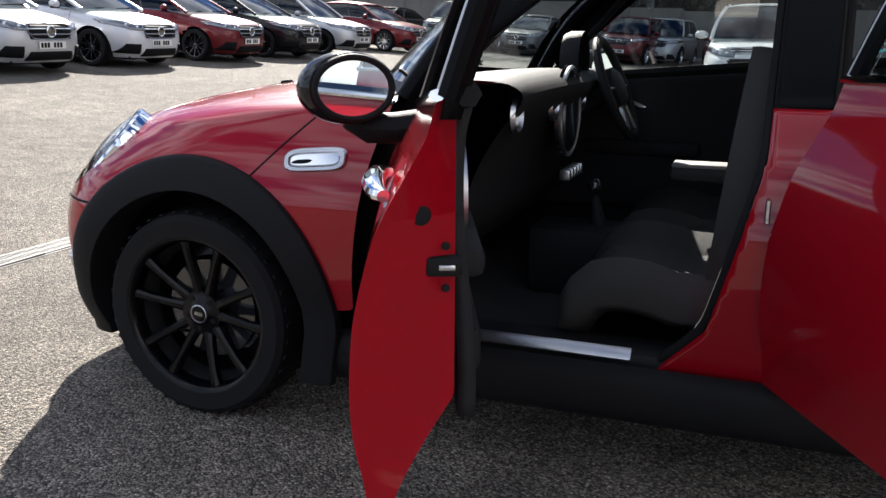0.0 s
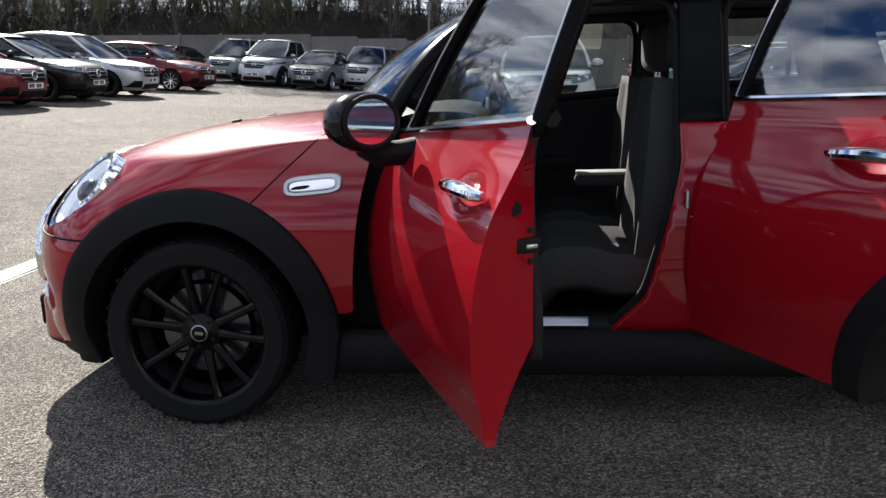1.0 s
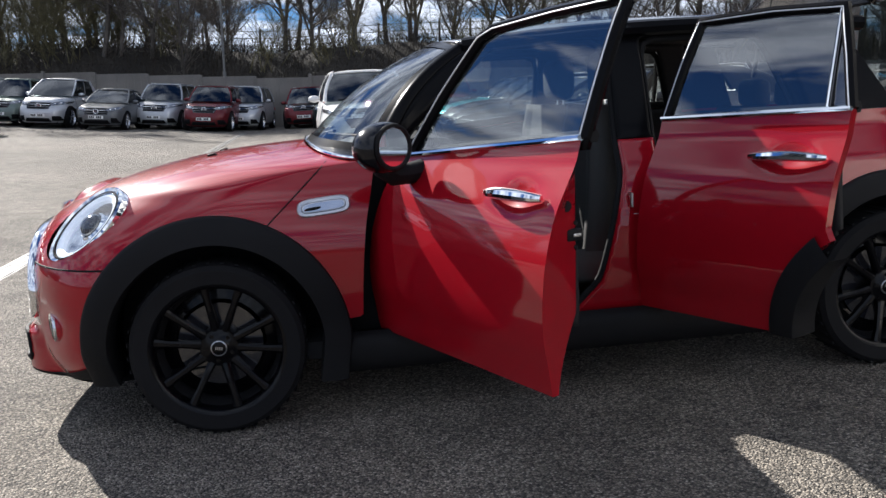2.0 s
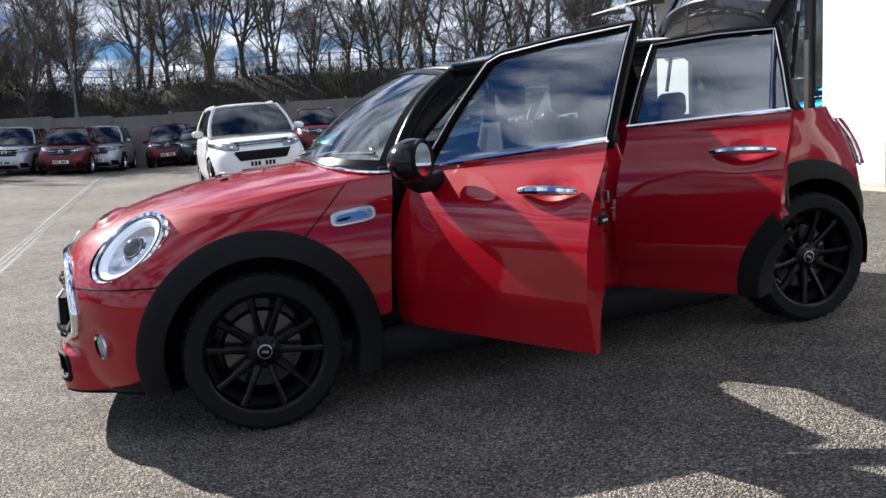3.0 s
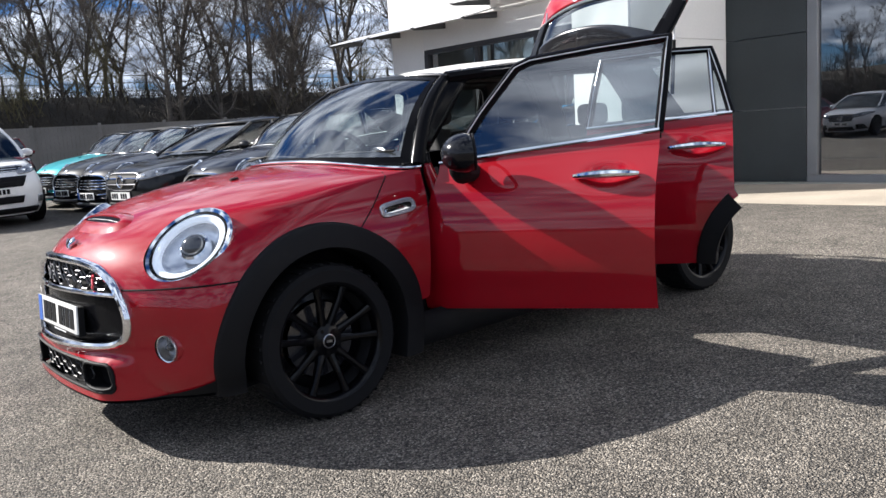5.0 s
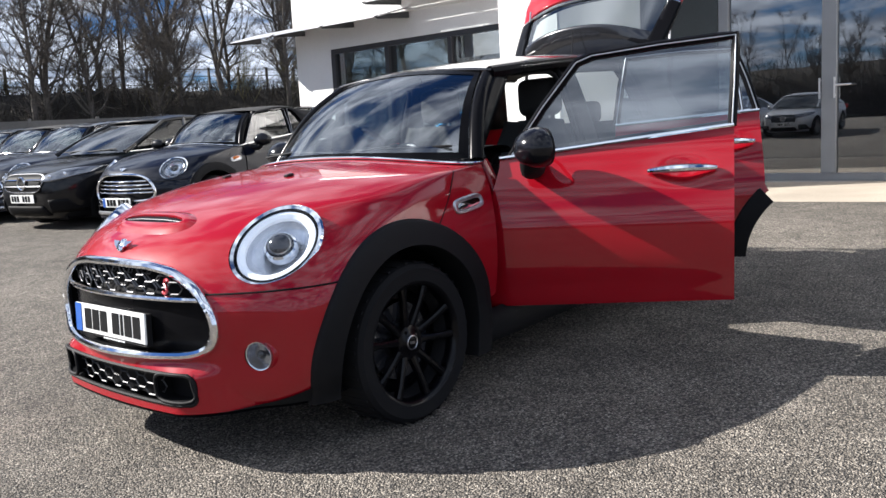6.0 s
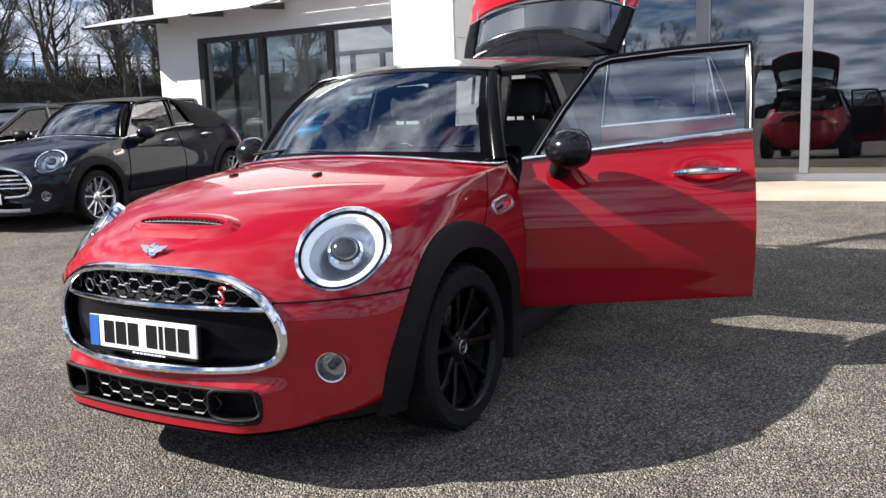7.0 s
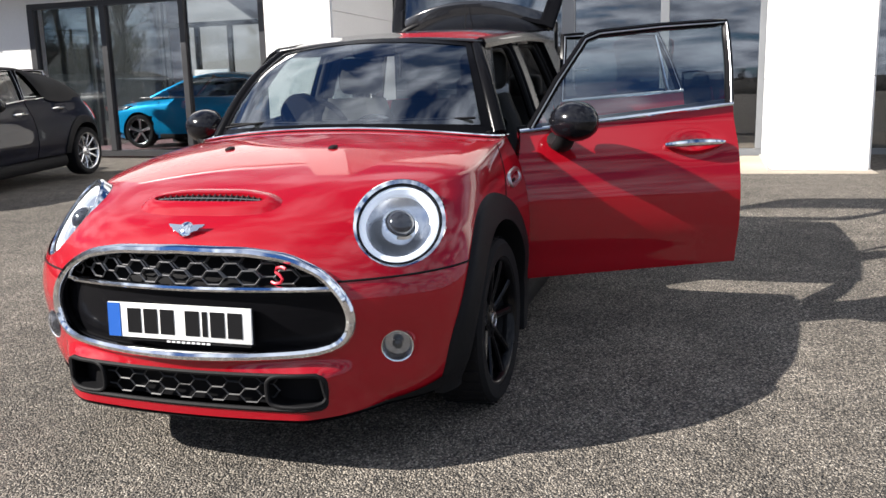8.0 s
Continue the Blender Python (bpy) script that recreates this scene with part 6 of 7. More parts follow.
def mirror(s, door):
    """The door mirror: a gloss black shell on a foot, with a glass that looks back."""
    c = Vector((0.815, s * 0.885, 0.985))
    b = bmesh.new()
    ball(0.096, 0.117, 0.083, None, b, 28, 18)
    for w in b.verts:
        if w.co.x > 0.035:
            w.co.x = 0.035 + (w.co.x - 0.035) * 0.08
    shell = part("door_mirror", b, M_MIRROR_SHELL, door, "gloss black door mirror", m=Matrix.Translation(c) @ pose(0, 0, 0, 0, -1, s * -28))
    b = lathe([(0.0, 0.0405), (0.95, 0.0405)], 36, axis="X")
    bmesh.ops.transform(b, matrix=Matrix.Diagonal((1, 0.094, 0.070, 1)), verts=b.verts)
    part("mirror_glass", b, M_MIRROR, shell, "mirror glass")
    part("mirror_rim", tube([(0.040, 0.094 * math.cos(t), 0.069 * math.sin(t)) for t in np.linspace(0, 2 * math.pi, 40, endpoint=False)], 0.008, 8, closed=True), M_PLASTIC, shell)
    foot = [Vector((0.770, s * 0.71, 0.900)), Vector((0.775, s * 0.775, 0.890)), Vector((0.775, s * 0.835, 0.890)), Vector((0.778, s * 0.872, 0.912)), Vector((0.782, s * 0.895, 0.955))]
    part("mirror_foot", tube(foot, [0.044, 0.046, 0.046, 0.042, 0.038], 12, flat=0.8), M_PLASTIC, door)


build_door(-1, DOOR_X0, DOOR_X1, False, 67)
build_door(-1, DOOR_X1 + 0.008, DOOR_X2, True, 61)
build_door(1, DOOR_X0, DOOR_X1, False, 0)
build_door(1, DOOR_X1 + 0.008, DOOR_X2, True, 0)


# ---- tailgate, standing open
def build_tailgate(angle, owner=None):
    hinge = Vector((2.61, 0, 1.40))
    swing = Matrix.Translation(hinge) @ Matrix.Rotation(radians(-angle), 4, "Y") @ Matrix.Translation(-hinge)
    PX = (2.74, 2.80, 2.86, 2.92, 2.98, 3.04, 3.10, 3.155, 3.18, 3.17)
    PZ = (1.375, 1.31, 1.24, 1.17, 1.10, 1.03, 0.97, 0.90, 0.82, 0.73)
    PY = (0.55, 0.565, 0.58, 0.59, 0.60, 0.615, 0.62, 0.61, 0.58, 0.53)
    def sheet(u, v, inset=0.0):
        a = 2 * u - 1
        x, z, Y = curve(PX, v), curve(PZ, v), curve(PY, v)
        return x - 0.12 * abs(a) ** 2.6 - inset * 0.9, -Y * a, z - inset * 0.45
    hole = [(-0.47, 1.13), (0.47, 1.13), (0.43, 1.32), (-0.43, 1.32)]
    f = lambda y, z: sd_poly(hole, y, z, 0.045)
    bm = grid(sheet, 60, 60, lambda c: f(c.y, c.z) > 0 and c.z < 1.12, v0=0.42, v1=1.0)
    gate = part("tailgate", bm, M_RED, owner or car, "raised red tailgate with a black spoiler" if angle else "", m=swing, sharp=60)
    solid(gate, 0.03, 0)
    bm = grid(sheet, 60, 60, lambda c: f(c.y, c.z) > 0, v0=0.0, v1=0.42)
    snap(bm, f, 0.02, (1, 2))
    solid(part("window_surround", bm, M_BLACK_SATIN, gate, "gloss black rear window surround"), 0.03, 0)
    bm = grid(lambda u, v: sheet(0.03 + 0.94 * u, 0.03 + 0.94 * v, 0.045), 50, 50, lambda c: f(c.y, c.z + 0.02) > 0)
    solid(part("tailgate_lining", bm, M_TRIM, gate, "dark inner lining", sharp=60), 0.02, 0)
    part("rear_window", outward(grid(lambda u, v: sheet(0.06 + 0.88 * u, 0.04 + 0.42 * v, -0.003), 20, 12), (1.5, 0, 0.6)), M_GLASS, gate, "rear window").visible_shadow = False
    part("waist_strip", tube([Vector(sheet(k / 24, 0.42)) + Vector((0.012, 0, 0.006)) for k in range(25)], 0.007, 6), M_CHROME, gate)
    def spoil(u, v):
        a = 2 * u - 1
        x = 2.612 + 0.225 * v * (1 - 0.50 * abs(a) ** 2.2)
        return x, -0.54 * a * (1 - 0.10 * v), 1.402 - 0.012 * v - 0.045 * abs(a) ** 5 - 0.03 * a * a + 0.010 * math.sin(math.pi * v)
    solid(part("spoiler", grid(spoil, 40, 12), M_BLACK_GLOSS, gate, "gloss black roof spoiler"), 0.028, -1)
    part("brake_light", box(2.80, 2.822, -0.12, 0.12, 1.375, 1.39, bevel=0.004), M_TAIL, gate)
    part("inner_grip", box(3.05, 3.10, -0.12, 0.12, 0.80, 0.84, bevel=0.012), M_PLASTIC, gate)
    if not angle:
        return gate
    part("aerial", tube([(2.50, 0.0, 1.41), (2.53, 0.0, 1.60)], 0.003, 6), M_PLASTIC, car)
    for s in (-1, 1):
        a = Vector((2.72, s * 0.55, 1.15))
        b = swing @ Vector((2.95, s * 0.53, 1.10))
        mid = a.lerp(b, 0.5)
        st = part("gas_strut", tube([a, mid], 0.012, 8), M_PLASTIC, car, "black gas strut")
        part("strut_rod", tube([mid, b], 0.006, 8), M_SATIN, st)


build_tailgate(101)


# ---- cabin
def build_cabin():
    part("cabin_floor", box(0.30, 2.95, -0.70, 0.70, 0.20, 0.27, bevel=0.01), M_CARPET, car, "dark carpet")
    part("bulkhead", box(0.45, 0.50, -0.70, 0.70, 0.25, 0.93), M_TRIM, car)
    part("underbody", box(-0.50, 3.0, -0.54, 0.54, 0.17, 0.24), M_INK, car)
    def tray(u, v):
        p = Vector(nose(-0.75 + 1.5 * u, 0.0))
        return p.x + (max(0.02, p.x) - p.x) * v + 0.004, p.y * 0.995, p.z - 0.012 + 0.03 * v
    part("undertray", grid(tray, 60, 6), M_PLASTIC, car)
    for s in (-1, 1):
        part("kick_panel", box(0.48, 0.76, s * 0.648 - 0.008, s * 0.648 + 0.008, 0.27, 0.92, bevel=0.004), M_TRIM, car)
    part("engine_bay", box(-0.40, 0.44, -0.45, 0.45, 0.25, 0.70), M_INK, car)
    # dashboard
    def dash(u, v):
        y = -0.65 + 1.30 * u
        px = curve((0.42, 0.60, 0.80, 0.895, 0.905, 0.86, 0.80, 0.77, 0.70), v)
        pz = curve((0.950, 0.995, 0.998, 0.972, 0.93, 0.86, 0.74, 0.60, 0.50), v)
        return px + 0.02 * math.cos(3 * y) + 0.15 * (1 - v) ** 3 * abs(y / 0.65) ** 2.6, y, pz - 0.02 * abs(y) ** 2
    d = part("dashboard", grid(dash, 30, 24), M_TRIM, car, "black dashboard")
    part("binnacle", lathe([(0.0, 0.0), (0.09, 0.0), (0.10, 0.02), (0.10, 0.07)], 28, axis="X", m=Matrix.Translation((0.80, 0.36, 1.03))), M_TRIM, d)
    part("centre_dial", lathe([(0.0, 0.012), (0.125, 0.012), (0.14, 0.02), (0.15, 0.0)], 40, axis="X", m=Matrix.Translation((0.89, 0.0, 0.87))), M_BLACK_GLOSS, d, "large round centre display")
    part("dial_ring", tube([(0.905, 0.14 * math.cos(t), 0.87 + 0.14 * math.sin(t)) for t in np.linspace(0, 2 * math.pi, 48, endpoint=False)], 0.008, 6, closed=True), M_SATIN, d)
    for y in (-0.60, -0.20, 0.20, 0.60):
        part("air_vent", lathe([(0.0, 0.0), (0.038, 0.0), (0.042, 0.012), (0.048, 0.0)], 24, axis="X", m=Matrix.Translation((0.895, y, 0.90))), M_SATIN, d)
    for k in range(5):
        part("toggle_switch", box(0.90, 0.935, -0.09 + k * 0.045 - 0.008, -0.09 + k * 0.045 + 0.008, 0.655, 0.69, bevel=0.004), M_SATIN, d)
    # steering wheel on the right side
    M = Matrix.Translation((0.99, 0.36, 0.93)) @ pose(0, 0, 0, 0, -22, 0)
    ring = [(0, 0.182 * math.cos(t), 0.182 * math.sin(t)) for t in np.linspace(0, 2 * math.pi, 48, endpoint=False)]
    sw = part("steering_wheel", tube(ring, 0.016, 10, closed=True), M_TRIM, car, "black leather steering wheel", m=M)
    part("wheel_boss", lathe([(0.0, 0.03), (0.05, 0.028), (0.075, 0.01), (0.078, -0.03)], 28, axis="X"), M_TRIM, sw)
    for a in (180, 0, 250, 290):
        e = Vector((0, 0.175 * math.cos(radians(a)), 0.175 * math.sin(radians(a))))
        part("wheel_spoke", tube([e * 0.35, e], 0.013, 6, flat=0.6), M_SATIN, sw)
    part("column", tube([(-0.18, 0, -0.02), (0, 0, 0)], 0.04, 10), M_TRIM, sw)
    # console and gear lever
    part("console", box(0.80, 1.55, -0.11, 0.11, 0.27, 0.50, bevel=0.03), M_TRIM, car, "black centre console")
    gl = part("gear_lever", tube([(1.02, 0, 0.49), (1.00, 0, 0.60)], [0.028, 0.010], 10), M_TRIM, car)
    part("gear_knob", ball(0.024, 0.024, 0.03, Matrix.Translation((0.998, 0, 0.625)), seg=16, rings=10), M_BLACK_GLOSS, gl)
    part("cup_holder", lathe([(0.03, 0.0), (0.042, 0.005), (0.045, 0.0)], 24, axis="Z", m=Matrix.Translation((1.16, 0, 0.50))), M_SATIN, car)
    ar = part("centre_armrest", box(1.24, 1.52, -0.05, 0.05, 0.665, 0.712, bevel=0.02), M_CLOTH, car, "centre armrest")
    # pale strip added on the dark armrest: its bright top edge painted as colour
    part("armrest_pad", box(1.245, 1.515, -0.046, 0.046, 0.708, 0.722, bevel=0.006), M_PIPING_AND_HIGHLIGHT, ar, "pale padded top")
    part("armrest_post", box(1.46, 1.53, -0.04, 0.04, 0.48, 0.68, bevel=0.01), M_TRIM, ar)
    # inside mirror
    part("inside_mirror", box(0.93, 0.95, -0.11, 0.11, 1.285, 1.34, bevel=0.015), M_PLASTIC, car)


build_cabin()


def build_seat(y):
    """A sports front seat: cushion, bolstered back and head restraint on two posts."""
    m = Matrix.Translation((1.325, y, 0.205))
    def bolster(a):
        return 0.045 * clamp((abs(a) - 0.55) / 0.35) ** 1.5
    b = bmesh.new()
    def top(u, v):
        a = 2 * u - 1
        x = -0.21 + 0.45 * v
        z = 0.185 - 0.02 * v + bolster(a) + 0.02 * math.sin(math.pi * min(1, v * 2.2)) - 0.06 * clamp((0.12 - v) / 0.12) ** 2 - 0.05 * clamp((abs(a) - 0.9) / 0.1)
        return x, a * 0.255, z
    grid(top, 20, 20, bm=b)
    seat = part("front_seat", b, M_CLOTH, car, "dark cloth sports seat with pale piping", m=m)
    solid(seat, 0.10, -1)
    part("seat_frame", box(-0.18, 0.24, -0.22, 0.22, 0.0, 0.10, bevel=0.02), M_TRIM, seat)
    part("seat_piping", tube([top(0.9, k / 12) for k in range(1, 12)], 0.006, 6), M_PIPING_AND_HIGHLIGHT, seat)
    def back(u, v, off=0.0):
        a = 2 * u - 1
        w = curve((0.25, 0.265, 0.27, 0.25, 0.205, 0.15), v)
        x = 0.225 + 0.04 * v + 0.01 * v * v - 0.035 * clamp((abs(a) - 0.5) / 0.4) ** 1.4 * (1 - v * 0.6) + off
        return x, a * w, 0.20 + 0.66 * v
    bk = part("backrest", grid(back, 20, 22), M_CLOTH, seat, "bolstered backrest")
    solid(bk, 0.12, -1)
    for e in (0.06, 0.94):
        part("backrest_piping", tube([Vector(back(e, k / 12)) + Vector((-0.006, 0, 0)) for k in range(13)], 0.007, 6), M_PIPING_AND_HIGHLIGHT, bk)
    part("backrest_side", tube([Vector(back(0.99, k / 12, 0.05)) for k in range(13)], 0.022, 6), M_CLOTH, bk)
    hr = part("head_restraint", box(0.215, 0.325, -0.128, 0.128, 0.885, 1.085, bevel=0.05, seg=4), M_CLOTH, seat, "padded head restraint")
    for k in (-0.05, 0.05):
        part("restraint_post", tube([(0.275, k, 0.80), (0.275, k, 0.92)], 0.006, 6), M_CHROME, hr)


for y in (-0.36, 0.36):
    build_seat(y)


def build_bench():
    def cush(u, v):
        a = 2 * u - 1
        return 2.02 + 0.48 * v, a * 0.60, 0.50 + 0.02 * math.cos(a * 7) - 0.05 * clamp((0.15 - v) / 0.15) ** 2
    b = part("rear_bench", grid(cush, 30, 10), M_CLOTH, car, "dark cloth rear bench")
    solid(b, 0.20, -1)
    def back(u, v):
        a = 2 * u - 1
        return 2.45 + 0.16 * v, a * (0.60 - 0.06 * v), 0.50 + 0.48 * v + 0.0 * a
    solid(part("bench_back", grid(back, 30, 10), M_CLOTH, b), 0.10, -1)
    for y in (-0.36, 0.0, 0.36):
        h = part("rear_restraint", box(2.58, 2.67, y - 0.11, y + 0.11, 1.0, 1.14, bevel=0.04, seg=4), M_CLOTH, b)
        part("restraint_post", tube([(2.62, y, 0.96), (2.62, y, 1.03)], 0.006, 6), M_CHROME, h)


build_bench()


# ---------------------------------------------------------------- the other cars on the forecourt
def paint(name, color, metal=0.3):
    return mat(name, color, rough=0.38, metal=metal, spec=0.06, coat=0.65, coat_rough=0.02, grain=0.04, grain_scale=700, stain=0.03, stain_scale=3)


P_SILVER = paint("silver_paint", (0.52, 0.53, 0.55), 0.5)
P_WHITE = paint("white_paint", (0.76, 0.76, 0.76), 0.0)
P_DARKRED = paint("dark_red_paint", (0.13, 0.014, 0.018), 0.3)
P_PALE = paint("pale_silver_paint", (0.62, 0.63, 0.67), 0.3)
P_BLACK = paint("black_paint", (0.007, 0.007, 0.008), 0.0)
P_NAVY = paint("navy_paint", (0.003, 0.004, 0.011), 0.0)
P_GREY = paint("grey_paint", (0.14, 0.145, 0.15), 0.4)
P_TEAL = paint("teal_paint", (0.03, 0.30, 0.34), 0.3)
P_BLUE = paint("bright_blue_paint", (0.02, 0.30, 0.62), 0.2)
P_DARKGREEN = paint("dark_green_paint", (0.018, 0.035, 0.032), 0.3)
P_GREEN = paint("grey_green_paint", (0.16, 0.20, 0.18), 0.3)
M_ALLOY = mat("silver_alloy", (0.62, 0.63, 0.65), rough=0.25, metal=1.0, stain=0.04)
M_ROADGLASS = glass_mat("parked_car_glass", (0.14, 0.165, 0.17), 1.7)
M_ROADSCREEN = glass_mat("parked_car_screen", (0.14, 0.165, 0.17), 2.3)
M_PARK_LAMP = mat("parked_lamp", (0.20, 0.21, 0.23), rough=0.16, metal=0.7, coat=1.0)
# dark grille trim, also alloy with the shade put into its colour
M_DARK_TRIM_SHADED_ALLOY = mat("dark_chrome", (0.22, 0.22, 0.23), rough=0.2, metal=1.0, stain=0.05)
M_HOOD_CLOTH = mat("soft_top", (0.012, 0.012, 0.013), rough=0.9, grain=0.2, grain_scale=300, bump=0.3, bump_scale=500)


def alloy_wheel(r, spokes, alloy):
    t = r * 0.72
    w = part("wheel", lathe([(t, -0.09), (t + 0.01, -0.10), (r - 0.03, -0.105), (r - 0.006, -0.085), (r, -0.04), (r, 0.04), (r - 0.006, 0.085), (r - 0.03, 0.105), (t, 0.09)], 36), M_RUBBER)
    rim = part("rim", lathe([(t * 0.9, 0.02), (t * 0.95, -0.06), (t, -0.092), (t + 0.008, -0.096), (t + 0.006, 0.08)], 36), alloy, w)
    for k in range(spokes):
        a = 2 * math.pi * k / spokes
        b = bmesh.new()
        rows = [[b.verts.new(p) for p in ((-h, y, q), (-h * 0.5, y - 0.012, q), (h * 0.5, y - 0.012, q), (h, y, q), (h, y + 0.02, q), (-h, y + 0.02, q))] for q, h, y in ((0.03, 0.14 / spokes, -0.055), (t * 0.55, 0.11 / spokes, -0.062), (t * 0.97, 0.15 / spokes, -0.075))]
        for A, B in zip(rows, rows[1:]):
            for i in range(6):
                b.faces.new((A[i], A[(i + 1) % 6], B[(i + 1) % 6], B[i]))
        bmesh.ops.recalc_face_normals(b, faces=b.faces)
        part("spoke", b, alloy, rim, m=Matrix.Rotation(a, 4, "Y"))
    part("hub", lathe([(0, -0.07), (0.03, -0.068), (0.05, -0.05), (0.05, 0.0)], 20), alloy, w)
    part("drum", lathe([(0, -0.02), (t * 0.88, -0.02), (t * 0.9, 0.05)], 28), M_INK, w)
    return w


def parked_car(m, body, label, style="hatch", L=4.3, W=1.80, H=1.45, wb=2.65, front=0.82, r=0.325, bonnet=0.92, lamps="wide", waist=0.96, roof_paint=None, detail=True,
               spokes=5, group="", plate=M_PLATE_WHITE, twin=False, alloy=M_ALLOY):
    """A parked car. Local axes: x to its rear from the front axle, y to its right, z up."""
    c = thing("parked_car", m, label, "car", group)
    x0, x1 = -front, L - front
    boot = style == "saloon"
    pick = style == "pickup"
    Y = W / 2
    fall = 0.17 if style in ("hatch", "saloon") else 0.03
    # body levels: height, front, rear, half width
    zs = (0.19, 0.30, 0.45, 0.60, 0.72, 0.82, bonnet - 0.03, bonnet + 0.02, waist + 0.01)
    xf = (x0 + 0.10, x0 + 0.02, x0, x0 + 0.01, x0 + 0.05, x0 + 0.20, x0 + 0.58, x0 + 1.05, x0 + 1.30) if fall > 0.1 else (x0 + 0.10, x0 + 0.02, x0, x0 + 0.01, x0 + 0.05, x0 + 0.14, x0 + 0.42, x0 + 0.95, x0 + 1.22)
    xr = (x1 - 0.12, x1 - 0.03, x1, x1, x1 - 0.01, x1 - 0.03, x1 - 0.05, x1 - 0.06, x1 - (0.10 if not boot else 0.10))
    ys = (Y - 0.10, Y - 0.04, Y - 0.01, Y, Y - 0.005, Y - 0.025, Y - 0.06, Y - 0.085, Y - 0.105)
    def shell(u, v):
        a = 2 * math.pi * u
        z, f, b, y = curve(zs, v), curve(xf, v), curve(xr, v), curve(ys, v)
        mid = (f + b) / 2 + 0.1
        cx, sy = math.cos(a), math.sin(a)
        nf = 0.42
        ex = abs(cx) ** nf * (f - mid if cx > 0 else b - mid)
        ey = abs(sy) ** 0.42 * y
        return mid + ex, math.copysign(ey, sy), z
    fz = lambda f, x, z: math.hypot(x - (0 if f == 0 else wb), z - r) - (r + 0.05)
    def keep(p):
        return not (abs(p.y) > Y * 0.6 and (fz(0, p.x, p.z) < 0 or fz(1, p.x, p.z) < 0))
    bm = grid(lambda u, v: shell(u, v), 120, 26, keep)
    for k in (0, 1):
        snap(bm, lambda x, z: fz(k, x, z), 0.04, (0, 2), lambda q: abs(q.y) > Y * 0.6)
    bmesh.ops.remove_doubles(bm, verts=bm.verts, dist=1e-4)
    cap = [bm.verts.new(shell(i / 60, 1.0)) for i in range(60)]
    bm.faces.new(cap)
    part("body", bm, body, c, sharp=50)
    for k, cx in ((0, 0.0), (1, wb)):
        for s in (-1, 1):
            b = lathe([(0.0, 0.0), (r + 0.05, 0.0), (r + 0.055, -0.28)], 28, arc=math.pi * 1.3, start=-math.pi * 0.15)
            part("wheel_housing", b, M_INK, c, m=Matrix.Translation((cx, s * (Y - 0.33), r)) @ pose(0, 0, 0, 0, 0, 0 if s < 0 else 180))
    part("underside", box(x0 + 0.2, x1 - 0.2, -Y + 0.3, Y - 0.3, 0.16, 0.30), M_INK, c)
    # cabin
    ws, wt = x0 + 1.08, x0 + 1.92
    if style == "suv":
        ws, wt = x0 + 1.10, x0 + 1.60
    rt, rb = {"hatch": (x1 - 0.80, x1 - 0.20), "suv": (x1 - 0.45, x1 - 0.12), "saloon": (x1 - 1.50, x1 - 0.55), "pickup": (x1 - 1.95, x1 - 1.75), "soft": (x1 - 1.05, x1 - 0.42)}[style]
    yb, yt = Y - 0.115, Y - 0.30
    zb, zt = waist, H - 0.07
    def pt(fx, sy, v):
        """Corners of the cabin: fx 0 front to 1 rear, v 0 waist to 1 roof."""
        a = ws + (wt - ws) * v
        b = rb + (rt - rb) * v
        bow = 0.03 * math.sin(math.pi * v)
        return Vector((a + (b - a) * fx, sy * (yb + (yt - yb) * v + bow), zb + (zt - zb) * v - fall * v * (fx - 0.33) ** 2))
    glass = M_ROADGLASS
    part("windscreen", outward(grid(lambda u, v: tuple(pt(0, 2 * u - 1, v) + Vector((-0.10 * (1 - (2 * u - 1) ** 2), 0, 0.02 * math.sin(math.pi * v)))), 12, 8), (1.3, 0, 0.5)), M_ROADSCREEN, c)
    part("rear_window", outward(grid(lambda u, v: tuple(pt(1, 2 * u - 1, v) + Vector((0.06 * (1 - (2 * u - 1) ** 2), 0, 0))), 10, 6), (1.3, 0, 0.5)), glass if style != "soft" else M_HOOD_CLOTH, c)
    for s in (-1, 1):
        lo = 0.36 if not pick else 0.48
        part("side_window", outward(grid(lambda u, v: tuple(pt(u * lo, s, v)), 6, 6), (1.3, 0, 0.5)), glass, c)
        part("side_window", outward(grid(lambda u, v: tuple(pt(lo + (0.86 - lo) * u, s, v)), 6, 6), (1.3, 0, 0.5)), glass if style != "soft" else M_HOOD_CLOTH, c)
        part("rear_pillar", grid(lambda u, v: tuple(pt(0.86 + 0.14 * u, s, v) + Vector((0, s * 0.004, 0))), 4, 6), (roof_paint or body) if style != "soft" else M_HOOD_CLOTH, c)
        part("front_pillar", tube([pt(0, s, v / 6) for v in range(7)], 0.035, 6), body, c)
        part("middle_pillar", tube([pt(lo, s * 1.0, v / 4) + Vector((0, s * 0.002, 0)) for v in range(5)], 0.03, 6), M_BLACK_GLOSS if style != "soft" else M_HOOD_CLOTH, c)
        part("waist_strip", tube([pt(k / 10, s, 0) + Vector((0, s * 0.012, 0)) for k in range(11)], 0.010, 6), M_CHROME, c)
    rp = roof_paint or body
    if style == "soft":
        rp = M_HOOD_CLOTH
    def roofp(u, v):
        a = 2 * u - 1
        p = pt(v, a, 1.0)
        edge = abs(a) ** 4
        p.z += (0.065 - 0.045 * (2 * v - 1) ** 2) * (1 - edge) + 0.004
        p.x += -0.10 * (1 - a * a) * (1 - v) + 0.05 * (1 - a * a) * v
        return tuple(p)
    solid(part("roof", grid(roofp, 16, 14), rp, c), 0.025, 0)
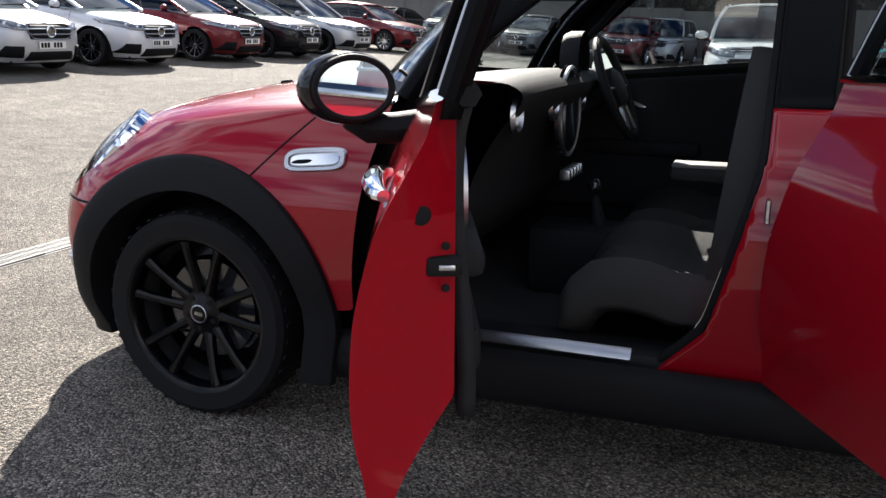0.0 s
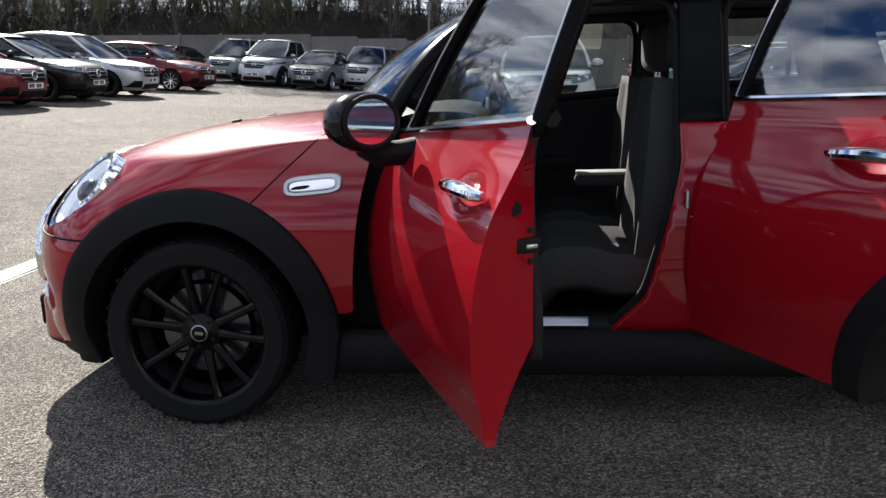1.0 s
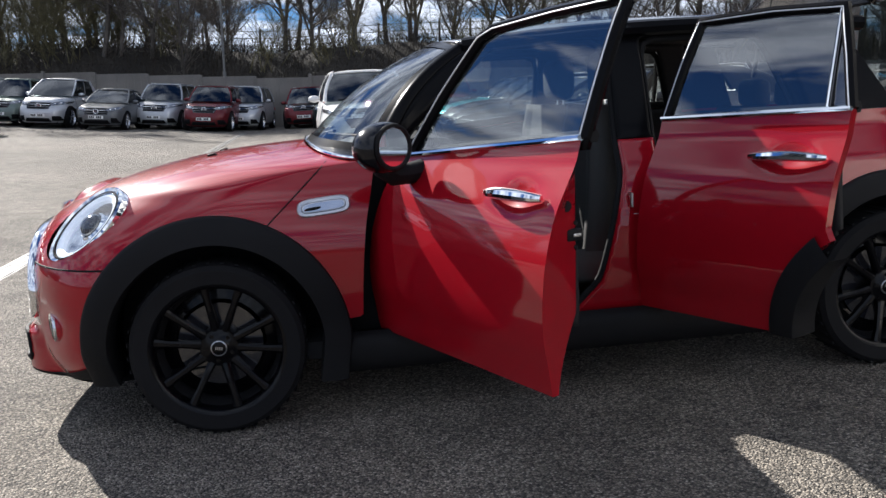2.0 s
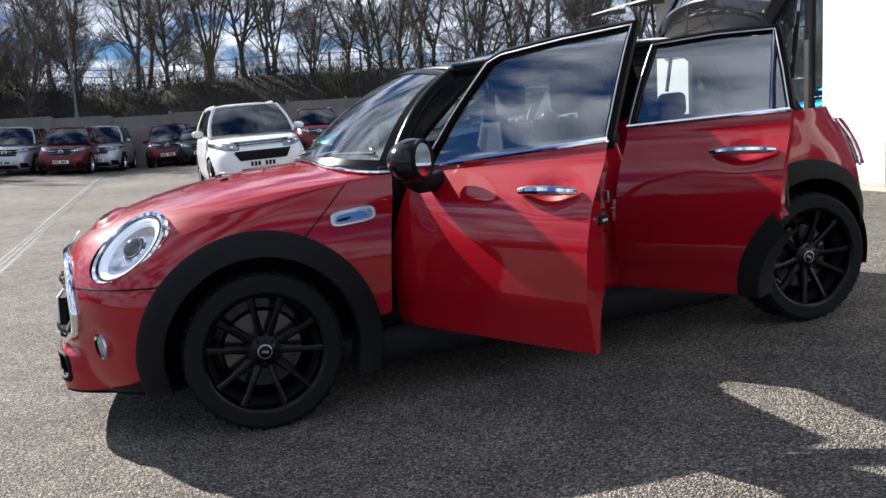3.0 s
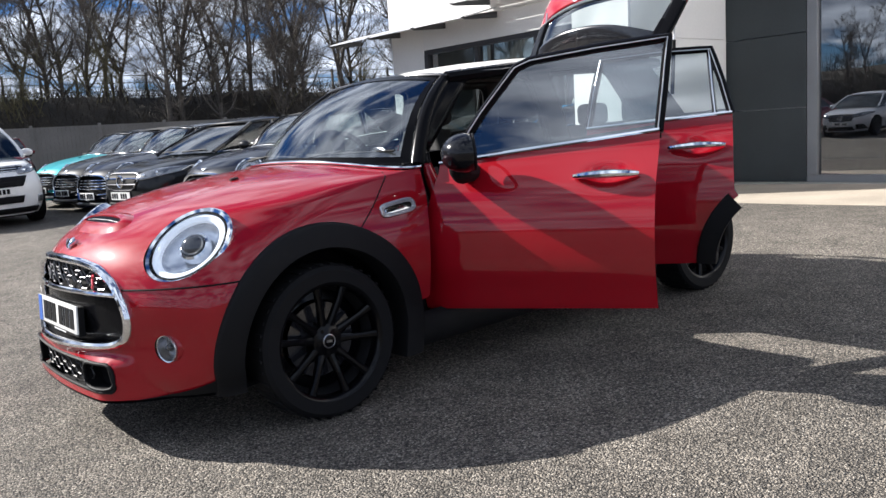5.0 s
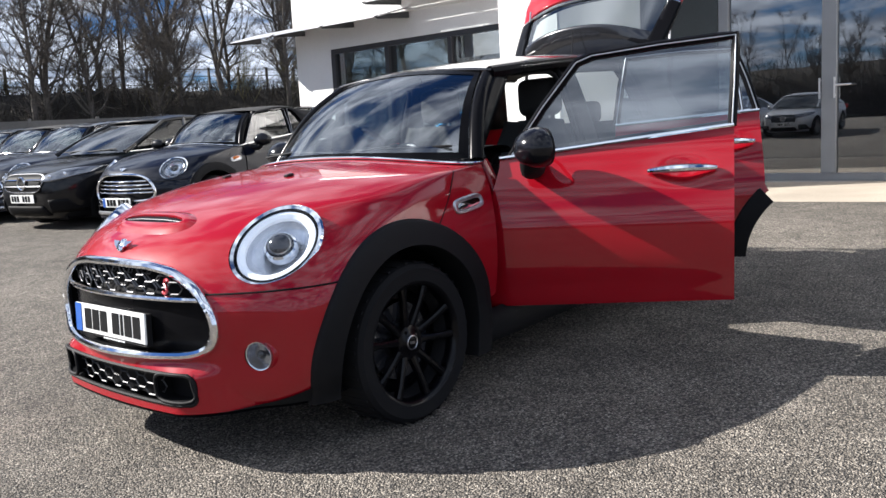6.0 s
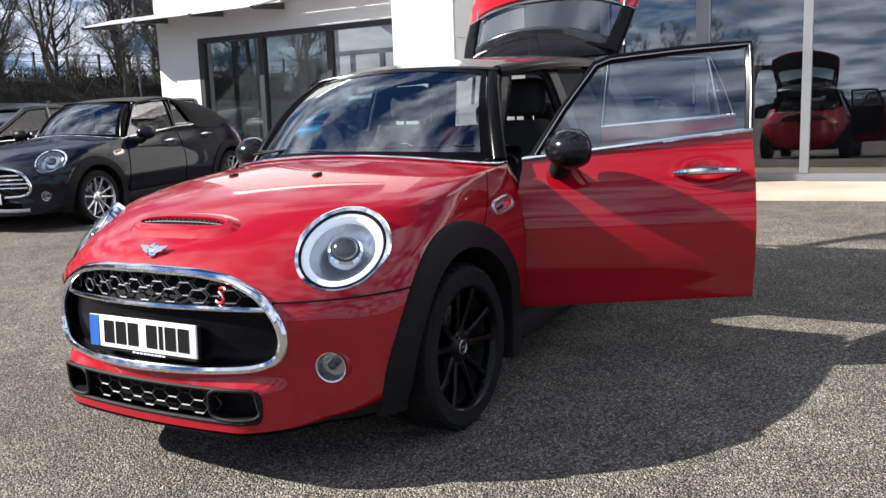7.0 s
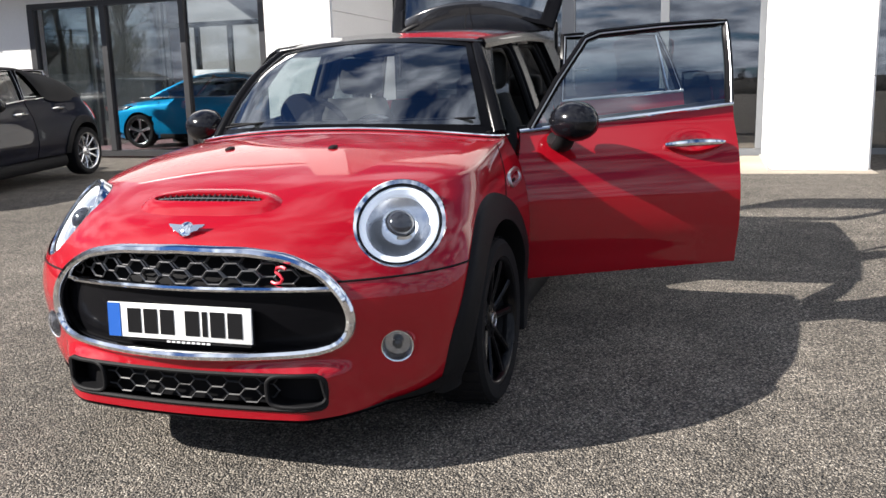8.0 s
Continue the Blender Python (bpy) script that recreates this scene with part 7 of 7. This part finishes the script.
    for s in (-1, 1):
        part("roof_edge", tube([pt(k / 12, s, 1.0) for k in range(13)], 0.022, 6), rp, c)
    if style == "suv":
        for s in (-1, 1):
            part("roof_bar", tube([pt(0.08 + 0.8 * k / 8, s * 0.93, 1.0) + Vector((0, 0, 0.05)) for k in range(9)], 0.016, 6), M_SATIN, c)
    if pick:
        part("load_bed", box(x1 - 1.70, x1 - 0.08, -Y + 0.16, Y - 0.16, waist - 0.02, waist + 0.04, bevel=0.01), M_PLASTIC, c)
    # seats seen through the glass
    part("cabin_trim", box(ws + 0.35, rb - 0.15, -yb + 0.12, yb - 0.12, 0.45, waist - 0.06, bevel=0.03), M_TRIM, c)
    for s in (-0.36, 0.36):
        part("seat_back", box(ws + 1.15, ws + 1.30, s - 0.22, s + 0.22, waist - 0.1, waist + 0.12, bevel=0.05), M_CLOTH, c)
        part("head_restraint", box(ws + 1.22, ws + 1.32, s - 0.12, s + 0.12, waist + 0.16, waist + 0.32, bevel=0.04), M_CLOTH, c)
    part("steering_wheel", tube([(ws + 0.72, 0.36 + 0.17 * math.cos(t), waist + 0.02 + 0.17 * math.sin(t)) for t in np.linspace(0, 2 * math.pi, 20, endpoint=False)], 0.014, 6, closed=True), M_TRIM, c)
    # front
    zg = 0.66 if style not in ("suv", "pickup") else 0.80
    def nosex(y, z):
        v = float(np.interp(z, [curve(zs, k / 60) for k in range(61)], [k / 60 for k in range(61)]))
        f, b, yy = curve(xf, v), curve(xr, v), curve(ys, v)
        mid = (f + b) / 2 + 0.1
        sy = min(1.0, (abs(y) / yy) ** (1 / 0.42))
        return mid + (f - mid) * (1 - sy * sy) ** 0.21
    def patch(name, za, zb, wa, wb_, material, parent, out=0.010, y0=0.0, one=0):
        """A panel that lies on the nose between two heights; one: on one side only, from y0 outwards."""
        def fn(u, v):
            w = wa + (wb_ - wa) * v
            z = za + (zb - za) * v
            y = (2 * u - 1) * w if not one else one * (y0 + (w - y0) * u)
            return nosex(y, z) - out, y, z
        return solid(part(name, grid(fn, 14, 4), material, parent), 0.016, 0)
    if twin:
        gr = patch("grille_backing", 0.865, 0.955, 0.50, 0.50, M_INK, c, 0.004)
        for z in (0.875, 0.91, 0.945):
            part("grille_bar", tube([(nosex(0.52 * q / 6, z) - 0.014, 0.52 * q / 6, z) for q in range(-6, 7)], 0.009, 6), M_CHROME, gr, "chrome bar")
        patch("middle_intake", 0.635, 0.79, 0.40, 0.50, M_INK, c)
        for z in (0.67, 0.71, 0.75):
            part("intake_bar", tube([(nosex(0.42 * q / 6, z) - 0.016, 0.42 * q / 6, z) for q in range(-6, 7)], 0.006, 6), M_PLASTIC, c)
        patch("lower_intake", 0.38, 0.49, 0.36, 0.40, M_INK, c)
        patch("bumper_lip", 0.22, 0.30, 0.60, 0.62, M_PLASTIC, c)
    else:
        gw, gh = 0.43, 0.115
        def rim(a):
            ca, sa = math.cos(a), math.sin(a)
            y = (gw - 0.04 * (sa < 0)) * math.copysign(abs(ca) ** 0.4, ca)
            z = zg + gh * math.copysign(abs(sa) ** 0.45, sa)
            return Vector((nosex(y, z) - 0.012, y, z))
        ring = [rim(a) for a in np.linspace(0, 2 * math.pi, 40, endpoint=False)]
        gr = part("grille_surround", tube(ring, 0.010, 6, closed=True), M_DARK_TRIM_SHADED_ALLOY, c)
        patch("grille_backing", zg - gh, zg + gh, gw - 0.04, gw, M_INK, gr, 0.004)
        for k in (-1, 1):
            z = zg + k * gh * 0.36
            part("grille_bar", tube([(nosex(0.41 * q / 6, z) - 0.016, 0.41 * q / 6, z) for q in range(-6, 7)], 0.012, 6), M_CHROME if k > 0 else M_DARK_TRIM_SHADED_ALLOY, gr)
        hub = Matrix.Translation((nosex(0, zg) - 0.022, 0, zg))
        part("badge", lathe([(0.070, -0.008), (0.082, -0.014), (0.092, -0.008), (0.092, 0.01)], 28, axis="X", m=hub), M_CHROME, gr)
        part("badge_centre", lathe([(0.0, -0.012), (0.070, -0.006), (0.074, 0.01)], 28, axis="X", m=hub), M_DARK_TRIM_SHADED_ALLOY, gr)
        patch("lower_intake", 0.23, 0.36, 0.46, 0.40, M_INK, c)
    for s in (-1, 1):
        yl = s * (Y - 0.27)
        zl = zg + 0.05 if lamps == "wide" else zg + 0.04
        n = Vector((-0.80, s * 0.5, 0.35)).normalized()
        xl = nosex(yl, min(zl, bonnet - 0.05))
        M = Matrix.Translation((xl + 0.012, yl, zl)) @ n.to_track_quat("Z", "Y").to_matrix().to_4x4()
        if lamps == "round":
            lp = part("headlamp", ball(0.115, 0.125, 0.03, seg=24, rings=8), M_PARK_LAMP, c, m=M)
            part("lamp_rim", tube([(0.125 * math.cos(t), 0.135 * math.sin(t), 0.006) for t in np.linspace(0, 2 * math.pi, 32, endpoint=False)], 0.012, 6, closed=True), M_CHROME, lp)
            part("lamp_lens", ball(0.034, 0.034, 0.040, seg=14, rings=8), M_CHROME, lp)
        else:
            yi, yo = Y - 0.50, Y - 0.07
            def lens(u, v):
                h = (0.062 if not twin else 0.055) * (0.3 + 0.7 * math.sin(math.pi * min(1.0, 0.12 + 0.8 * u)))
                y = s * (yi + (yo - yi) * u)
                z = zl + 0.075 * u + (2 * v - 1) * h
                return nosex(y, min(z, bonnet - 0.06)) - 0.010 + 0.03 * max(0, z - bonnet + 0.08), y, z
            lp = solid(part("headlamp", grid(lens, 14, 6), M_PARK_LAMP, c), 0.02, 0)
            for u in (0.28, 0.62):
                q = Vector(lens(u, 0.5)) + Vector((-0.006, 0, 0))
                part("lamp_lens", ball(0.016, 0.032, 0.032, Matrix.Translation(q), seg=14, rings=8), M_CHROME, lp)
            part("lamp_edge", tube([Vector(lens(k / 10, 1.0)) + Vector((-0.006, 0, 0.002)) for k in range(11)], 0.006, 5), M_INK, lp)
        if not twin:
            patch("side_intake", 0.27, 0.44, Y - 0.13, Y - 0.20, M_INK, c, 0.010, 0.50, s)
        else:
            patch("side_intake", 0.36, 0.47, Y - 0.14, Y - 0.14, M_SATIN, c, 0.010, 0.62, s)
        fp = part("door_mirror", ball(0.07, 0.11, 0.07, seg=16, rings=10), body if style != "soft" else M_BLACK_GLOSS, c, m=Matrix.Translation((ws + 0.42, s * (Y + 0.06), waist + 0.06)))
        part("mirror_foot", box(-0.03, 0.03, -0.08, 0.08, -0.08, -0.03, bevel=0.01), M_PLASTIC, fp)
        for hx in (ws + 0.95, ws + 1.75):
            if hx < rb - 0.2 and style != "soft" or hx < ws + 1.0:
                part("door_handle", tube([(hx, s * (Y - 0.055), bonnet - 0.06), (hx + 0.10, s * (Y - 0.035), bonnet - 0.055), (hx + 0.2, s * (Y - 0.055), bonnet - 0.06)], 0.013, 6), M_CHROME if style == "soft" else body, c)
        for gx in (ws + 0.18, ws + 1.22):
            pts = [(gx + 0.04 * math.sin(k), s * (float(np.interp(z, zs, ys)) + 0.0), z) for k, z in ((0, 0.32), (0.3, 0.5), (0.4, 0.7), (0.3, 0.85), (0.1, waist - 0.04))]
            part("panel_gap", tube(pts, 0.004, 4), M_INK, c)
        if style == "soft":
            part("indicator", ball(0.05, 0.008, 0.02, seg=12, rings=6), M_AMBER, c, m=Matrix.Translation((0.42, s * (Y - 0.05), 0.78)))
        part("tail_lamp", ball(0.05, 0.10, 0.09, seg=14, rings=8), M_TAIL, c, m=Matrix.Translation((x1 - 0.10, s * (Y - 0.20), 0.80)))
        part("sill", box(r + 0.1, wb - r - 0.1, s * (Y - 0.075) - 0.02, s * (Y - 0.075) + 0.02, 0.18, 0.28, bevel=0.01), M_PLASTIC, c)
    zp = 0.46 if not twin else 0.57
    pl = part("number_plate", box(x0 - 0.026, x0 - 0.016, -0.26, 0.26, zp - 0.055, zp + 0.055), plate, c, "white number plate")
    for k in range(7):
        if k != 3:
            part("plate_bar", box(x0 - 0.0285, x0 - 0.0262, 0.19 - k * 0.062, 0.235 - k * 0.062, zp - 0.038, zp + 0.038), M_INK, pl)
    for y0, y1 in ((-0.04, -0.58), (0.52, 0.0)):
        part("wiper", tube([(ws - 0.05, y0, waist + 0.03), (ws + 0.02, y1, waist + 0.05)], 0.008, 5), M_PLASTIC, c)
    w = alloy_wheel(r, spokes, alloy)
    first = True
    for cx, s in ((0.0, -1), (wb, -1), (0.0, 1), (wb, 1)):
        mm = Matrix.Translation((cx, s * (Y - 0.115), r)) @ pose(0, 0, 0, 0, 23 * cx, 0 if s < 0 else 180)
        if first:
            w.matrix_basis = mm
            w.parent = c
            first = False
        else:
            copy_thing(w, mm).parent = c
    return c


def park(x, y, heading, dz=0.0):
    """Front axle at (x, y); heading: degrees by which the car's tail turns from +x."""
    return on_ground(x, y, heading, dz)


# the row across the drain: noses towards +x
ROW = "cars in the row across the forecourt"
# the first five have the shade on their wheels as a darker alloy colour
parked_car(park(-9.8, 7.55, 180), P_SILVER, "silver executive saloon parked nose out in a row", "saloon", 4.68, 1.81, 1.44, 2.84, spokes=10, alloy=M_DARK_TRIM_SHADED_ALLOY, group=ROW)
parked_car(park(-9.8, 10.10, 180), P_PALE, "pale silver saloon parked nose out in a row", "saloon", 4.68, 1.81, 1.44, 2.84, spokes=10, alloy=M_DARK_TRIM_SHADED_ALLOY, group=ROW)
parked_car(park(-9.8, 13.00, 180), P_DARKRED, "dark red compact hatchback parked nose out in a row", "hatch", 4.30, 1.78, 1.43, 2.70, spokes=10, alloy=M_DARK_TRIM_SHADED_ALLOY, group=ROW)
parked_car(park(-9.8, 15.55, 180), P_BLACK, "black saloon parked nose out in a row", "saloon", 4.65, 1.80, 1.43, 2.84, spokes=10, alloy=M_DARK_TRIM_SHADED_ALLOY, group=ROW)
parked_car(park(-9.8, 18.35, 180), P_SILVER, "silver hatchback parked nose out in a row", "hatch", 4.36, 1.79, 1.56, 2.70, spokes=10, alloy=M_DARK_TRIM_SHADED_ALLOY, group=ROW)
parked_car(park(-9.9, 22.7, 172), P_DARKRED, "dark red hatchback with silver alloy wheels", "hatch", 4.30, 1.78, 1.43, 2.70, spokes=10, group=ROW)
# the row along the fence: noses towards -y
FAR = "cars parked along the fence"
parked_car(park(-14.2, 29.5, 84), P_BLACK, "black hatchback parked by the fence", "hatch", group=FAR)
parked_car(park(-11.4, 30.6, 86), P_GREEN, "grey-green off-roader parked by the fence", "suv", 4.4, 1.82, 1.78, 2.6, r=0.36, bonnet=1.02, waist=1.10, group=FAR)
parked_car(park(-9.6, 29.5, 82), P_SILVER, "silver pickup truck parked by the fence", "pickup", 5.2, 1.85, 1.82, 3.2, r=0.38, bonnet=1.08, waist=1.16, group=FAR)
parked_car(park(-7.4, 28.6, 84), P_GREY, "light grey small hatchback parked by the fence", "hatch", 4.0, 1.72, 1.50, 2.5, group=FAR)
parked_car(park(-5.75, 30.2, 84), P_SILVER, "silver boxy off-roader with roof bars", "suv", 4.4, 1.80, 1.75, 2.6, r=0.36, bonnet=1.02, waist=1.10, group=FAR)
parked_car(park(-3.8, 29.2, 84), P_DARKRED, "dark red off-roader parked by the fence", "suv", 4.5, 1.82, 1.70, 2.65, r=0.36, bonnet=1.02, waist=1.10, group=FAR)
parked_car(park(-2.75, 31.0, 84), P_SILVER, "pale silver off-roader parked close to the fence", "suv", 4.4, 1.80, 1.75, 2.6, r=0.36, bonnet=1.02, waist=1.10, group=FAR)
parked_car(park(-0.15, 30.6, 84), P_DARKRED, "maroon estate car parked by the fence", "suv", 4.5, 1.80, 1.62, 2.65, r=0.35, group=FAR)
parked_car(park(1.0, 28.9, 84), P_DARKGREEN, "dark green hatchback parked by the fence", "hatch", group=FAR)
parked_car(park(5.2, 27.9, 84), P_DARKRED, "dark red off-roader parked by the fence", "suv", 4.5, 1.82, 1.70, 2.65, r=0.36, bonnet=1.02, waist=1.10, group=FAR)
# the white off-roader
parked_car(park(1.28, 11.75, 92), P_WHITE, "white sports utility car with chrome grille bars", "suv", 4.66, 1.76, 1.65, 2.67, front=0.92, r=0.345, bonnet=1.02, waist=1.08, twin=True)
# the row of small dark cars beside the showroom: noses towards -x
NEAR = "cars in the row beside the showroom"
LEFT_OUT = {"tailgate", "gas_strut", "aerial", "red_badge", "bonnet_scoop", "grille_cell", "grille_panel", "grille_bar", "intake_cell", "brake_duct", "sill_plate", "door_label", "striker"}
closed_parts = []


def hood_pt(u, v):
    """A folding hood from the screen's head to the rear deck."""
    x = 0.99 + 1.93 * v
    top = table((0.99, 1.4, 1.8, 2.2, 2.5, 2.75, 2.92), (1.375, 1.412, 1.405, 1.355, 1.255, 1.12, 1.015), x)
    foot = table((0.99, 1.70, 1.95, 2.92), (1.335, 1.335, 1.0, 0.995), x)
    side = min(side_y(foot) + 0.012, table((0.99, 2.4, 2.92), (0.72, 0.72, 0.60), x))
    a = math.pi * u
    return x + 0.05 * math.cos(a) ** 2 * (1 - v), side * math.copysign(abs(math.cos(a)) ** 0.62, math.cos(a)), foot + (top - foot) * math.sin(a) ** 0.55


def boot_lid(owner):
    hatch = [(-0.52, 0.72), (0.52, 0.72), (0.60, 1.1), (-0.60, 1.1)]
    bm = grid(tail, 90, 40, lambda c: c.x > 2.8 and sd_poly(hatch, c.y, c.z) < 0, u0=-0.7, u1=0.7, v0=0.5, v1=1.0)
    return part("boot_lid", bm, M_RED, owner, sharp=None)


def small_car(m, body, label, soft=False, roof_m=None, alloy=M_ALLOY):
    """A closed small car of the red one's shape, in another paint and with a roof or a folding hood."""
    root = thing("parked_car", m, label, "car", NEAR)
    swap = {M_RED: body, M_RIM: alloy, M_DRL: M_PARK_LAMP}
    def take(o):
        made = {}
        for q in (o, *o.children_recursive):
            c = q.copy()
            scene.collection.objects.link(c)
            c.parent = made.get(q.parent, root)
            made[q] = c
        return list(made.values())
    got = []
    for o in list(car.children):
        kind = o.name.split(".")[0]
        if kind in LEFT_OUT or (kind in ("front_door", "rear_door") and abs(o.matrix_basis.to_euler().z) > 0.01):
            continue
        if soft and kind in ("roof", "headliner", "roof_rail", "rear_pillar", "rear_bench"):
            continue
        got += take(o)
        if kind == "number_plate":
            plate_copy = [q for q in got if q.name.startswith("number_plate")][-1]
            plate_copy.matrix_basis = Matrix.Translation((front_at(0, 0.40) - 0.028, 0, 0.392))
    for z, half in ((0.500, 0.50), (0.545, 0.50), (0.590, 0.46), (0.635, 0.41)):
        part("grille_bar", tube([on_front(half * k / 10, z, -0.018) for k in range(-10, 11)], 0.009, 6), M_CHROME, root, "chrome bar across the grille")
    part("bumper_bar", tube([on_front(0.52 * k / 10, 0.262, 0.004) for k in range(-10, 11)], 0.016, 8, flat=1.4), M_SATIN, root, "silver bar low in the bumper")
    if not closed_parts:
        closed_parts.append(build_door(-1, DOOR_X0, DOOR_X1, False, 0, root))
        closed_parts.append(build_door(-1, DOOR_X1 + 0.008, DOOR_X2, True, 0, root))
        for d in closed_parts:
            got += [d, *d.children_recursive]
    else:
        for d in closed_parts:
            got += take(d)
    if soft:
        got.append(boot_lid(root))
        part("soft_top", grid(hood_pt, 36, 30), M_HOOD_CLOTH, root, "black folding fabric hood")
    else:
        g = build_tailgate(0, root)
        got += [g, *g.children_recursive]
    for o in got:
        if "label" in o.keys() and "red" in o["label"]:
            del o["label"]
        kind = o.name.split(".")[0]
        for slot in o.material_slots:
            if kind == "roof" and roof_m:
                slot.link = "OBJECT"
                slot.material = roof_m
            elif slot.material in swap:
                new_m = swap[slot.material]
                slot.link = "OBJECT"
                slot.material = new_m
    for s in (-1, 1):
        part("indicator", ball(0.055, 0.008, 0.018, seg=12, rings=6), M_AMBER, root, "amber side repeater", m=Matrix.Translation((0.40, s * (nose_at(0.40, 0.80) + 0.016), 0.80)))
    return root


small_car(park(3.53, 6.74, 8.5, -0.01), P_NAVY, "dark blue small convertible with black fabric hood", True)
parked_car(park(3.25, 8.70, 9, -0.03), P_BLACK, "black saloon parked beside the showroom", "saloon", 4.5, 1.80, 1.42, 2.7, group=NEAR)
small_car(park(3.35, 10.70, 10, -0.03), P_NAVY, "dark blue small hatchback parked beside the showroom")
small_car(park(3.45, 12.45, 11, -0.03), P_BLACK, "black small convertible with chrome grille and fabric hood", True)
small_car(park(3.55, 14.25, 11, -0.03), P_TEAL, "teal small hatchback parked beside the showroom", False, P_BLACK)
# in the showroom
parked_car(Matrix.Translation((11.85, 9.25, FLOOR_Z + 0.03)) @ pose(0, 0, 0, 0, 0, -87), P_BLUE, "bright blue hatchback on show behind the glass", "hatch", 4.0, 1.74, 1.42, 2.5)
